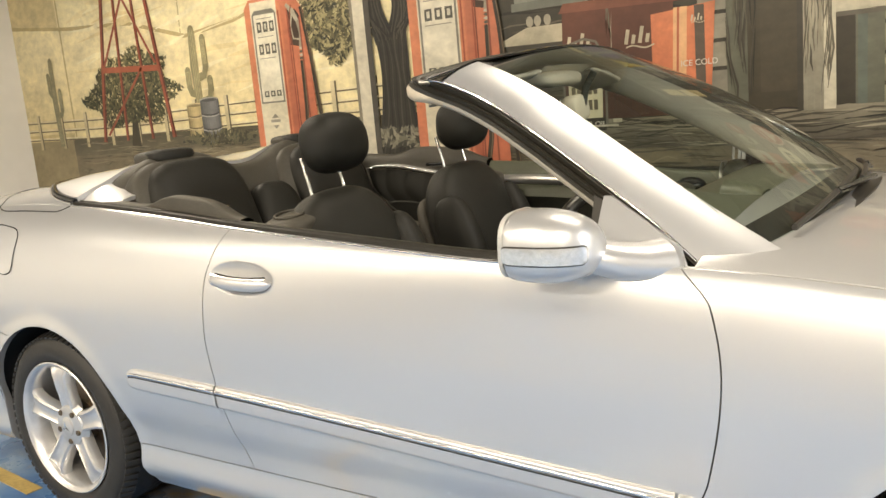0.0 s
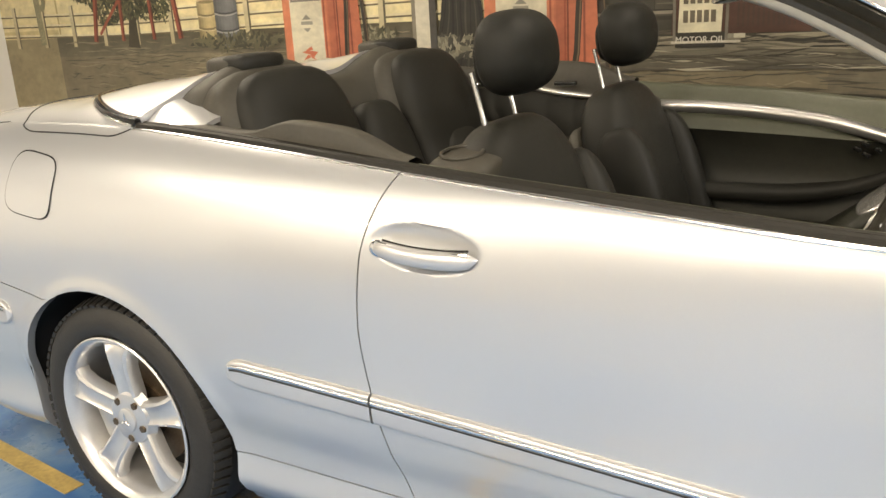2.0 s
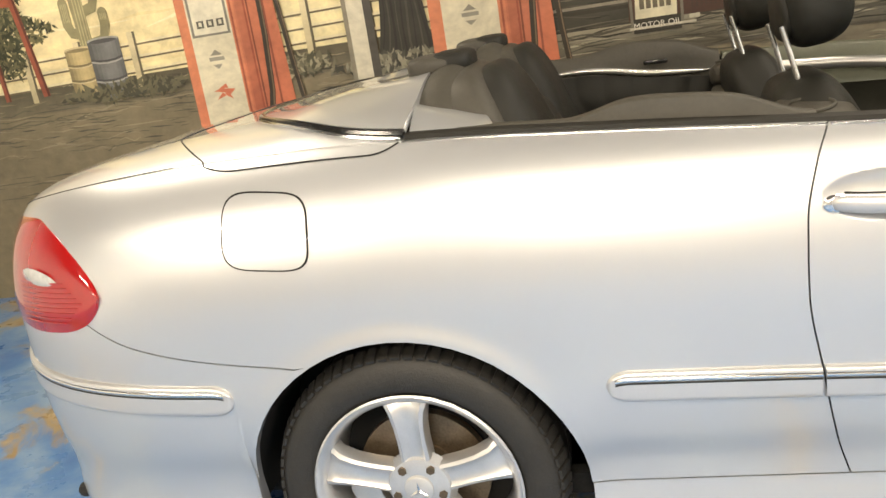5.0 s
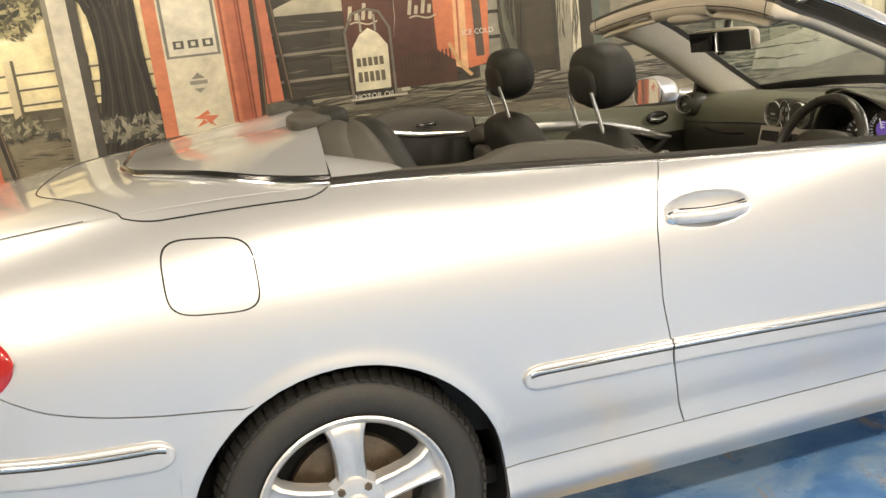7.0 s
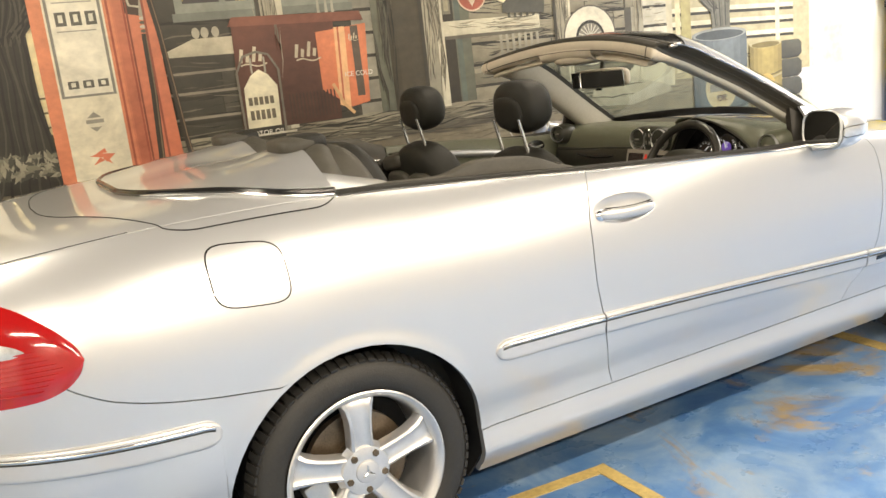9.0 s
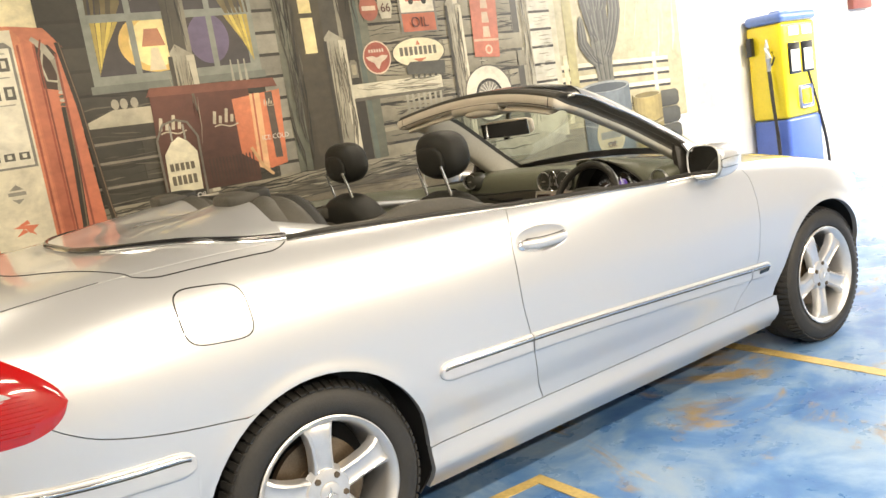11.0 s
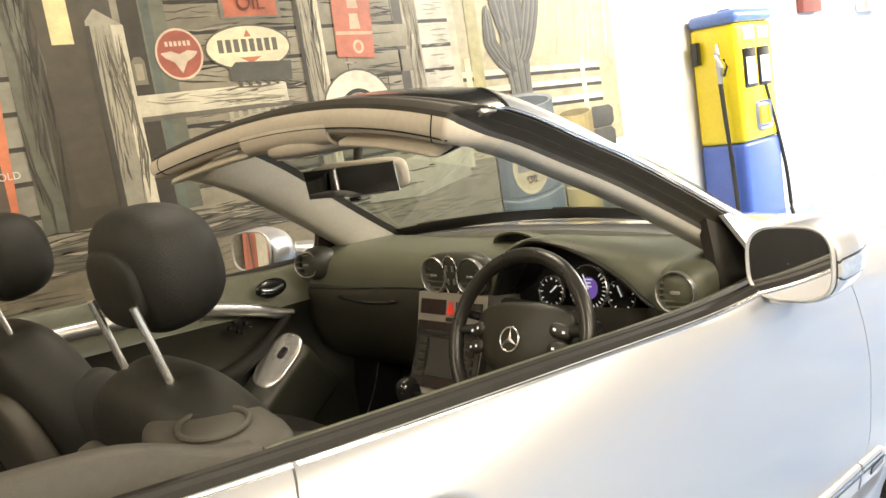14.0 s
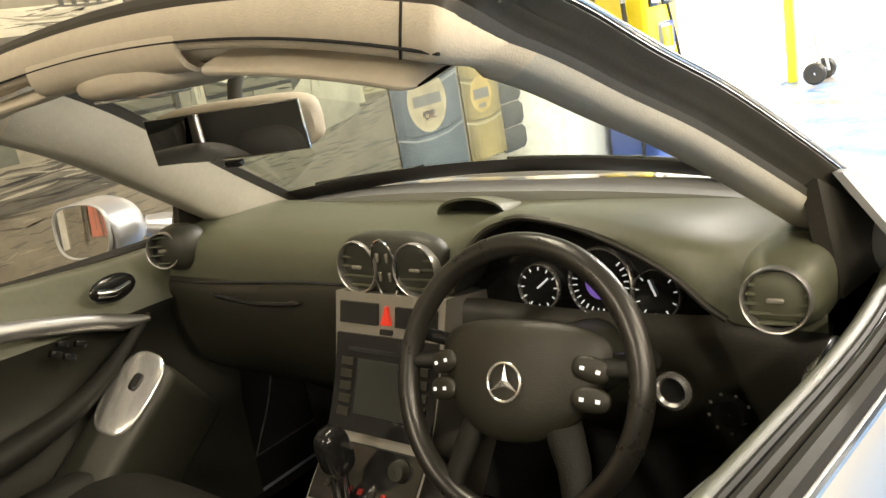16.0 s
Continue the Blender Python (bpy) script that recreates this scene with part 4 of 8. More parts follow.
p.oval(2.23, 1.80, 0.105, 0.105, (0.38, 0.085, 0.05), dl=0.5)
for k in range(6):
    p.rect(2.168 + k * 0.0215, 2.182 + k * 0.0215, 1.836, 1.858, (0.60, 0.50, 0.42), dl=0.6)
for sx in (-1, 1):
    p.poly([(2.23, 1.80), (2.23 + sx * 0.04, 1.815), (2.23 + sx * 0.09, 1.808), (2.23 + sx * 0.07, 1.785), (2.23 + sx * 0.03, 1.765), (2.23, 1.715)], (0.60, 0.50, 0.42), dl=0.6)
p.oval(2.225, 2.135, 0.075, 0.085, (0.36, 0.10, 0.06), dl=0.4)
p.rect(2.17, 2.28, 2.12, 2.15, (0.62, 0.50, 0.40), dl=0.5)
p.poly([(2.32, 2.06), (2.40, 2.06), (2.42, 2.14), (2.41, 2.22), (2.31, 2.22), (2.30, 2.14)], (0.50, 0.48, 0.40), dl=0.4)
p.poly([(2.46, 1.66), (2.80, 1.64), (2.81, 1.735), (2.50, 1.745), (2.46, 1.71)], (0.085, 0.085, 0.075), dl=0.8)
for k in range(6):
    p.rect(2.50 + k * 0.05, 2.52 + k * 0.05, 1.63, 1.66, (0.085, 0.085, 0.075), dl=0.8)
p.poly([(3.10, 1.73), (3.345, 1.71), (3.41, 2.62), (3.14, 2.62)], (0.56, 0.15, 0.085), (0.62, 0.19, 0.11), dl=0.4)
for k in range(5):
    bx, bz = 3.258 - 0.004 * k, 2.335 - 0.107 * k
    p.poly([(bx - 0.034, bz - 0.038), (bx + 0.036, bz - 0.040), (bx + 0.030, bz + 0.040), (bx - 0.026, bz + 0.040)], (0.62, 0.45, 0.33), (0.64, 0.48, 0.36), dl=1.3)
p.poly([(3.112, 1.842), (3.352, 1.835), (3.354, 1.852), (3.113, 1.860)], (0.62, 0.40, 0.28), dl=1.3)
p.oval(3.245, 1.775, 0.036, 0.036, (0.62, 0.45, 0.33), dl=1.3)
p.oval(3.245, 1.775, 0.020, 0.022, (0.56, 0.16, 0.09), dl=1.9)
p.oval(2.985, 2.35, 0.075, 0.10, (0.58, 0.55, 0.47), dl=0.8)
p.poly([(2.93, 2.3), (3.03, 2.3), (3.0, 2.13), (2.96, 2.13)], (0.62, 0.58, 0.5), dl=0.8)
p.oval(2.955, 2.34, 0.018, 0.025, DARK, dl=0.9)
p.oval(3.01, 2.34, 0.018, 0.025, DARK, dl=0.9)
for s in (-1, 1):
    p.stroke([(2.985 + s * 0.05, 2.42), (2.985 + s * 0.13, 2.50), (2.985 + s * 0.12, 2.60)], [0.05, 0.035, 0.015], (0.5, 0.47, 0.4), dl=0.8)
p.poly([(2.0, 1.68), (2.06, 1.68), (2.06, 1.78), (2.045, 1.80), (2.015, 1.80), (2.0, 1.78)], (0.20, 0.19, 0.15), dl=0.5)
p.rect(2.012, 2.048, 1.70, 1.77, (0.36, 0.33, 0.24), dl=0.6)
p.done()
p = Picture("painted_whitewall_tyre", 15, "painted whitewall tyre with a wire-spoke wheel")
p.oval(3.19, 1.45, 0.235, 0.215, (0.12, 0.11, 0.10))
p.oval(3.19, 1.45, 0.225, 0.205, (0.70, 0.68, 0.60), dl=0.2)
p.oval(3.19, 1.44, 0.13, 0.12, DARK, dl=0.4)
p.oval(3.19, 1.44, 0.11, 0.10, (0.20, 0.19, 0.17), dl=0.5)
for k in range(18):
    a = k * math.pi / 9
    p.stroke([(3.19, 1.44), (3.19 + 0.105 * math.cos(a), 1.44 + 0.095 * math.sin(a))], 0.007, (0.58, 0.56, 0.50), dl=0.6)
p.oval(3.19, 1.44, 0.035, 0.033, (0.5, 0.48, 0.42), dl=0.8)
p.done()
p = Picture("painted_boulders", 12, "painted pale boulders and planks at the foot of the shop")
p.poly([(3.15, 0.95), (3.55, 0.92), (3.95, 0.98), (3.9, 1.14), (3.55, 1.16), (3.2, 1.10)], (0.34, 0.32, 0.26), (0.46, 0.43, 0.36))
p.poly([(3.5, 1.14), (3.95, 1.02), (3.97, 1.34), (3.8, 1.36)], (0.50, 0.47, 0.38), (0.60, 0.57, 0.47), dl=0.3)
p.done()


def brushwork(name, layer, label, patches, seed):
    """Loose dry-brush strokes over parts of the mural, dark ones as painted shadow: (x0, x1, z0, z1, count, length,
    width, slope, colours).
    """
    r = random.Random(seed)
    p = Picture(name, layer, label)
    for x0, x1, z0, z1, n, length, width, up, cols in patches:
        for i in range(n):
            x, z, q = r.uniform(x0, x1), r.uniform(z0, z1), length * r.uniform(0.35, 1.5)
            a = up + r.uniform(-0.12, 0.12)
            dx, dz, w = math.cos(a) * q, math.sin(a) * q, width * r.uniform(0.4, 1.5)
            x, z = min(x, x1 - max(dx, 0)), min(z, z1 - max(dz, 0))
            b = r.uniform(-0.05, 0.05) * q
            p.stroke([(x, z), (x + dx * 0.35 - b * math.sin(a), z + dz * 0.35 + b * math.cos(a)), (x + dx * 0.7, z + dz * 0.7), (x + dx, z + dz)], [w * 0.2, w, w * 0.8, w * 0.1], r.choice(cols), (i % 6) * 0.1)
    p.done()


# near-black tones: shadow put into the mural's colour to deepen its darks
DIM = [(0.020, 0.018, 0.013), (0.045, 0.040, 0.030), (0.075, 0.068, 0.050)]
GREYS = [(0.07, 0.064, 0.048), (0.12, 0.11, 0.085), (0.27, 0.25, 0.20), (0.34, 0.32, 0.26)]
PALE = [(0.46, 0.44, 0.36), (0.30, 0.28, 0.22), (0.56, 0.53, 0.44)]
brushwork("painted_board_grain", 6, "dry-brush grain, cracks and shadow strokes on the painted boards", [
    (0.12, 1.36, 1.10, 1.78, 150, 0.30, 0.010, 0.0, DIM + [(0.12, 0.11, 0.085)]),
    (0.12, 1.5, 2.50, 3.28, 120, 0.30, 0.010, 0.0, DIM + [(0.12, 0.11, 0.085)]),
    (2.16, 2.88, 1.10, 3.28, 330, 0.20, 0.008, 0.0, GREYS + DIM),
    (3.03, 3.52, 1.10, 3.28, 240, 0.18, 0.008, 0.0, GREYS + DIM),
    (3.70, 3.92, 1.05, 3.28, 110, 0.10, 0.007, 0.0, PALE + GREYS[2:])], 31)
brushwork("painted_post_grain", 13, "upright dry-brush streaks and shadow strokes on posts and door", [
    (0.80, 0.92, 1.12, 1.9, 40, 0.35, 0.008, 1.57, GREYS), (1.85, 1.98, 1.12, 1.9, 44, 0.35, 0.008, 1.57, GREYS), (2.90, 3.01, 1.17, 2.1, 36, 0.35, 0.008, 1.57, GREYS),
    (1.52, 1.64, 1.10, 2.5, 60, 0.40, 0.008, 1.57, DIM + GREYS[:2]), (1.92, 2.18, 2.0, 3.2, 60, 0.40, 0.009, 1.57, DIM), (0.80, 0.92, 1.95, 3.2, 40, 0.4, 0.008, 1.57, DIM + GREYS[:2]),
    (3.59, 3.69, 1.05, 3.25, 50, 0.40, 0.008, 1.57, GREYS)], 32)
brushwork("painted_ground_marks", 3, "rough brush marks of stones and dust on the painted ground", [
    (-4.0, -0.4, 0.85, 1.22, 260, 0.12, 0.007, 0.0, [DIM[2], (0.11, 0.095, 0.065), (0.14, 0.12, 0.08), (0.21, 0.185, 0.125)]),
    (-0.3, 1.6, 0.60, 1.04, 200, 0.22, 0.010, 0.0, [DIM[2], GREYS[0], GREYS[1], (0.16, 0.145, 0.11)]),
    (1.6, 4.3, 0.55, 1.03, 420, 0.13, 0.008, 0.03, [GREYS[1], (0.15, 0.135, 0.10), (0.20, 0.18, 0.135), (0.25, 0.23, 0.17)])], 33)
brushwork("painted_porch_grain", 11, "dry-brush grain and shadow strokes along the painted porch", [
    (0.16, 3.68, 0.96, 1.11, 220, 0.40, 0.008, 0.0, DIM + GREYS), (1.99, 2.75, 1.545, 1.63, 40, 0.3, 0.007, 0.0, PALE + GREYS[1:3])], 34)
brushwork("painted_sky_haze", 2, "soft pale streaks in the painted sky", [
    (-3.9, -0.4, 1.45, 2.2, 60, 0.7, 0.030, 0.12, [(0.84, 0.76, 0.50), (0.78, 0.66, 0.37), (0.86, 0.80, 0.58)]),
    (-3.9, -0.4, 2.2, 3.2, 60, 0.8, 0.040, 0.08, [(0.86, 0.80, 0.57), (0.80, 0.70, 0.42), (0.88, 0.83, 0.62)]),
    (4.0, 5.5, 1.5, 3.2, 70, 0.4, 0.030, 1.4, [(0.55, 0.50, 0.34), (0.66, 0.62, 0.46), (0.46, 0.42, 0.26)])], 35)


def lettering(body, x, z, size, col, name="painted_word", dy=0.0165):
    c = bpy.data.curves.new(name, "FONT")
    c.body, c.size, c.align_x, c.align_y, c.extrude = body, size, "CENTER", "CENTER", 0.0005
    c.materials.append(col)
    ob = new(name, c)
    ob.parent = mural
    ob.matrix_world = pose(x, MURAL_Y - dy, z, 90, 0, 0)
    return ob


PALE_INK = mat("cream_sign_paint", (0.66, 0.62, 0.52), 0.6, scale=20, vary=0.15)
GREY_INK = mat("grey_sign_paint", (0.36, 0.35, 0.32), 0.6, scale=20, vary=0.15)
DARK_INK = mat("dark_sign_paint", (0.10, 0.04, 0.03), 0.6, scale=20, vary=0.15)
lettering("GAS", 2.635, 2.44, 0.12, GREY_INK)
lettering("OIL", 2.635, 2.015, 0.10, DARK_INK)
lettering("66", 2.36, 2.13, 0.085, DARK_INK)
lettering("ICE COLD", 1.365, 1.375, 0.042, PALE_INK)
lettering("MOTOR OIL", 0.735, 1.095, 0.042, PALE_INK)
lettering("OIL", 4.48, 0.86, 0.07, DARK_INK)

# ---------------------------------------------------------------- the car: outer body
# x runs to the car's nose, the rear axle stands at x = 0; side = -1 is the driver's side
car = thing("convertible_car", "silver two-door convertible with its soft top folded away", "car")
HUB_Z, BASE = 0.322, 2.715
ARCH_R, ARCH_Z = 0.374, 0.312

EDGE_Z = curve((-1.12, 0.955), (-0.9, 1.020), (-0.6, 1.056), (-0.37, 1.068), (-0.16, 1.070), (0.05, 1.066), (0.49, 1.038), (0.86, 1.009), (1.3, 0.982),
               (1.72, 0.957), (2.1, 0.95), (2.4, 0.928), (2.7, 0.888), (3.0, 0.82), (3.3, 0.71), (3.52, 0.58))
FLANK = curve((0.13, 0.742), (0.18, 0.775), (0.215, 0.800), (0.25, 0.815), (0.31, 0.808), (0.36, 0.813), (0.45, 0.840), (0.57, 0.857), (0.70, 0.858), (0.80, 0.852),
              (0.88, 0.842), (0.93, 0.832), (0.97, 0.819), (1.0, 0.803), (1.012, 0.792))


WAIST = curve((-1.12, 0.690), (-0.6, 0.692), (-0.37, 0.695), (-0.16, 0.702), (0.05, 0.711), (0.45, 0.728), (0.86, 0.760), (1.1, 0.782), (1.4, 0.805), (1.77, 0.822), (2.1, 0.810), (2.5, 0.796), (3.5, 0.79))


def taper(x):
    if x < -0.42:
        return max(1 - (min(-0.42 - x, 0.6999) / 0.70) ** 3.0, 0) ** (1 / 3.0)
    if x > 2.78:
        return max(1 - (min(x - 2.78, 0.7399) / 0.74) ** 2.6, 0) ** (1 / 2.6)
    return 1.0


def edge_z(x):
    return float(EDGE_Z(x))


def half(x, z):
    """Half the body's width at x and height z."""
    t = edge_z(x)
    zz = z if z < 0.55 else 0.55 + (z - 0.55) * (1.012 - 0.55) / (t - 0.55)
    y = float(FLANK(zz))
    k = min(max((zz - 0.74) / 0.272, 0), 1)
    y += (float(WAIST(x)) - 0.792) * k ** 2.6
    for hx in (0.0, BASE):
        r = math.hypot(x - hx, (z - ARCH_Z))
        y += 0.007 * math.exp(-((r - ARCH_R) / 0.028) ** 2) * (1 if z > 0.2 else 0)
    return y * taper(x)


def edge_y(x):
    return half(x, edge_z(x))


def rear_gap(z):
    return float(curve((0.30, 0.882), (0.42, 0.848), (0.57, 0.822), (0.72, 0.803), (0.85, 0.808), (0.95, 0.834), (1.02, 0.870))(z))


def front_gap(z):
    return float(curve((0.30, 2.0), (0.36, 2.045), (0.45, 2.125), (0.55, 2.172), (0.75, 2.20), (0.88, 2.18), (0.96, 2.11))(z))


def bumper_seam(x):
    return float(curve((-1.2, 0.83), (-0.80, 0.82), (-0.72, 0.80), (-0.66, 0.755), (-0.58, 0.712), (-0.4, 0.665), (-0.16, 0.632))(x))


def arch_z(x, hx):
    d = ARCH_R ** 2 - (x - hx) ** 2
    return ARCH_Z + math.sqrt(d) if d > 0 else 0


def arch_cols(hx, n=26):
    return [hx - ARCH_R * math.cos(math.pi * i / n) for i in range(n + 1)]


GAP = 0.0017
SILL_Z = 0.318


def inward(side, d=0.022):
    return lambda p: (0, -side * d, 0)


def flank_panel(name, side, cols, lo, hi, n=40, warp=None, off=0.0, label="", material=None, parent=None, d=0.022, push=None):
    """A body panel over columns x, from lo(x) to hi(x), bent by warp(x, z)."""
    def f(i, v):
        x = cols[int(i)]
        z = lo(x) + (hi(x) - lo(x)) * v
        if warp:
            x = warp(x, z)
        y = half(x, z) + off - (push(x, z) if push else 0)
        return (x, side * y, z)
    vs = [0.5 - 0.5 * math.cos(math.pi * (0.12 + 0.76 * k / n)) for k in range(n + 1)]
    vs = [(v - vs[0]) / (vs[-1] - vs[0]) for v in vs]
    V, F = sheet(f, range(len(cols)), vs, inward(side, d))
    return link(name, V, F, material or SILVER, parent or car, label, smooth=35)


HANDLE_X, HANDLE_Z = 0.952, 0.884


def handle_bowl(x, z):
    e = ((x - HANDLE_X) / 0.118) ** 2 + ((z - HANDLE_Z + 0.03 * (x - HANDLE_X)) / 0.043) ** 2
    return 0.016 * max(0, 1 - e) ** 0.7 if e < 1 else 0


def spaced(a, b, n):
    return [a + (b - a) * i / n for i in range(n + 1)]


def build_side(side):
    name = "right" if side < 0 else "left"
    # rear quarter: from the bumper seam, over the arch, to the door gap
    q_cols = [c for c in spaced(-0.98, -ARCH_R - 0.004, 34)] + arch_cols(0.0)[1:] + spaced(ARCH_R + 0.005, 0.85, 26)

    def q_lo(x):
        if x <= -0.16:
            return max(bumper_seam(x) + GAP, arch_z(x, 0) if x > -ARCH_R else 0)
        if x < ARCH_R:
            return max(arch_z(x, 0), SILL_Z + GAP)
        return SILL_Z + GAP

    def q_warp(x, z):
        w = min(max((x - 0.45) / 0.40, 0), 1)
        return x + (rear_gap(z) - GAP - 0.85) * w * w
    flank_panel("rear_quarter_panel", side, q_cols, q_lo, edge_z, 44, q_warp)

    # door, with the bowl behind its handle
    def d_warp(u, z):
        return rear_gap(z) + GAP + (front_gap(z) - GAP - rear_gap(z) - GAP) * u

    def d_f(u, v):
        x = 0.86 + 1.24 * u
        for _ in range(3):
            z = SILL_Z + GAP + (edge_z(x) - SILL_Z - GAP) * v
            x = d_warp(u, z)
        return (x, side * (half(x, z) - handle_bowl(x, z)), z)
    us = sorted(set([round(a, 5) for a in spaced(0, 0.22, 44) + spaced(0.22, 1, 60)]))
    vs = sorted(set([round(a, 5) for a in spaced(0, 0.72, 36) + spaced(0.72, 0.90, 34) + spaced(0.90, 1, 14)]))
    V, F = sheet(d_f, us, vs, inward(side))
    door = link("door", V, F, SILVER, car, "closed silver door", smooth=35)

    # front wing
    f_cols = spaced(2.12, BASE - ARCH_R - 0.004, 16) + arch_cols(BASE)[1:] + spaced(BASE + ARCH_R + 0.004, 3.40, 20)

    def f_lo(x):
        if x < BASE - ARCH_R:
            return SILL_Z + GAP
        if x <= BASE + ARCH_R:
            return max(arch_z(x, BASE), SILL_Z + GAP if x < BASE else 0.42)
        return 0.42

    def f_warp(x, z):
        w = min(max((2.42 - x) / 0.30, 0), 1)
        return x + (front_gap(z) + GAP - 2.12) * w
    flank_panel("front_wing", side, f_cols, f_lo, edge_z, 40, f_warp)

    # sill below the door
    s_cols = spaced(0.376, 2.335, 60)
    flank_panel("sill_panel", side, s_cols, lambda x: 0.168, lambda x: SILL_Z - GAP, 14)

    # rear bumper flank and corner
    b_cols = [-1.1195, -1.11, -1.09, -1.06, -1.02] + spaced(-0.98, -ARCH_R - 0.002, 30) + [c for c in arch_cols(0.0)[1:] if c < -0.165]

    def b_lo(x):
        return max(0.20 + 0.05 * max(0, -0.55 - x), arch_z(x, 0))

    def b_hi(x):
        return max(bumper_seam(x) - GAP, b_lo(x) + 0.002)
    flank_panel("rear_bumper", side, b_cols, b_lo, b_hi, 24, label="silver rear bumper corner")
    # front bumper flank
    fb_cols = spaced(BASE + 0.30, 3.40, 20) + [3.44, 3.47, 3.49, 3.505, 3.515]
    flank_panel("front_bumper", side, fb_cols, lambda x: max(0.17, arch_z(x, BASE)), lambda x: max(0.42 - GAP, arch_z(x, BASE) + 0.002), 14)

    # black lining added behind the gaps to block light, and wheel housings
    V, F = sheet(lambda x, z: (x, side * (half(x, max(min(z, edge_z(x) - 0.002), 0.16)) - 0.020), min(z, edge_z(x) - 0.004)), spaced(0.44, 2.30, 40), spaced(0.225, 1.06, 20))
    link("inner_panel", V, F, BLACK_GAP, car, "black lining added to keep light out of the panel gaps")
    for hx in (0.0, BASE):
        bm = bmesh.new()
        n, rings = 24, []
        for yy, rr in ((0.845, ARCH_R + 0.012), (0.80, ARCH_R + 0.02), (0.50, ARCH_R + 0.02)):
            ring = []
            for i in range(n + 1):
                a = math.pi * ((-0.03 if hx == 0 else -0.14) + 1.17 * i / n)
                wx, wz = hx - rr * math.cos(a), ARCH_Z + rr * math.sin(a)
                ring.append(bm.verts.new((wx, side * min(yy, half(wx, max(wz, 0.16)) - 0.024), wz)))
            rings.append(ring)
        for a, b in zip(rings, rings[1:]):
            for i in range(n):
                bm.faces.new((a[i], a[i + 1], b[i + 1], b[i]))
        bm.faces.new(rings[-1])
        part("wheel_housing", bm, BLACK_GAP, car, "black wheel housing liner")

    # rubbing strips with a bright line along the top
    MZ = curve((-1.1, 0.635), (-0.36, 0.574), (0.40, 0.557), (0.82, 0.544), (2.26, 0.466))

    def strip(nm, x0, x1, parent, round0, round1, hgt=0.068, n=60):
        def hh(x):
            k = 1.0
            if round0:
                k = min(k, max(0.0, 1 - max(0, (x0 + 0.05 - x) / 0.05) ** 2) ** 0.5)
            if round1:
                k = min(k, max(0.0, 1 - max(0, (x - x1 + 0.05) / 0.05) ** 2) ** 0.5)
            return max(k, 0.04) * hgt / 2

        def f(x, a):
            s = math.sin(a)
            z = float(MZ(x)) - math.cos(a) * hh(x)
            prof = min(1.0, max(s, 0) * 1.8) * 0.011 * min(1, hh(x) / 0.02)
            return (x, side * (half(x, z) + prof), z)
        xs = sorted(spaced(x0, x0 + 0.05, 10) + spaced(x0 + 0.052, x1 - 0.052, n) + spaced(x1 - 0.05, x1, 10))
        V, F = sheet(f, xs, [math.pi * k / 14 for k in range(15)])
        ob = link(nm, V, F, SILVER_PLAIN, parent, "silver rubbing strip", smooth=50)

        def g(x, a):
            z = float(MZ(x)) + hh(x) * 0.52 + 0.0055 * math.cos(a)
            return (x, side * (half(x, z) + 0.0092 + 0.0045 * max(math.sin(a), -0.4)), z)
        xs2 = spaced(x0 + (0.018 if round0 else 0), x1 - (0.018 if round1 else 0), n)
        V, F = sheet(g, xs2, [-0.4 + (math.pi + 0.8) * k / 8 for k in range(9)])
        link("bright_line", V, F, CHROME, ob, "thin chrome line")
        # thin dark strip that stands in for the dark reflection in the chrome
        V, F = sheet(lambda x, k: (x, side * (half(x, float(MZ(x)) + hh(x) * 0.52) + 0.0118), float(MZ(x)) + hh(x) * 0.52 - 0.0052 - 0.0040 * k), xs2, [0, 1])
        link("dark_line", V, F, RUBBER, ob, "dark line standing for the chrome's dark reflection", smooth=0)
        return ob
    strip("rubbing_strip", 0.425, 0.822 - 0.003, car, True, False)
    strip("rubbing_strip", 0.822 + 0.003, 2.105, door, False, False, n=90)
    end = strip("rubbing_strip", 2.112, 2.262, car, False, True, n=20)
    V, F = slab(lambda x, z: (x, side * (half(x, z) + 0.0135), z), spaced(2.165, 2.235, 4), [0.459, 0.475], (0, -side * 0.004, 0))
    link("badge_bar", V, F, GLOSS_BLACK, end, "dark badge writing as a plain bar", smooth=0)
    strip("bumper_strip", -1.06, -0.365, car, False, True, 0.072)

    # fuel flap on the driver's side
    if side < 0:
        fx, fz, fw, fh = -0.230, 0.930, 0.094, 0.074

        def flap(grow, off):
            def f(r, a):
                c, s = math.cos(a), math.sin(a)
                k = (abs(c) ** 4.2 + abs(s) ** 4.2) ** (-1 / 4.2) * r
                dx, dz = c * k * (fw + grow), s * k * (fh + grow)
                x, z = fx + dx, fz + dz - 0.10 * dx
                return (x, side * (half(x, z) + off), z)
            return f
        A = [2 * math.pi * i / 64 for i in range(65)]
        V, F = sheet(flap(0.0022, 0.0016), [0.90, 1.0], A)
        gap = link("flap_gap", V, F, BLACK_GAP, car, "dark gap round the fuel flap", smooth=0)
        V, F = sheet(flap(0, 0.0032), [0.001, 0.3, 0.6, 0.8, 0.93, 0.985], A)
        n = len(V)
        V += [(p[0], p[1] + 0.005, p[2]) for p in V[-65:]]
        F += [(n - 65 + i, n + i, n + i + 1, n - 64 + i) for i in range(64)]
        link("fuel_flap", V, F, SILVER, car, "rounded square silver fuel filler flap", smooth=35)

    # tail lamp wrapped round the corner
    TOP = curve((-1.09, 0.955), (-0.95, 0.985), (-0.85, 0.990), (-0.76, 0.960), (-0.70, 0.920), (-0.66, 0.882), (-0.638, 0.852), (-0.630, 0.832))
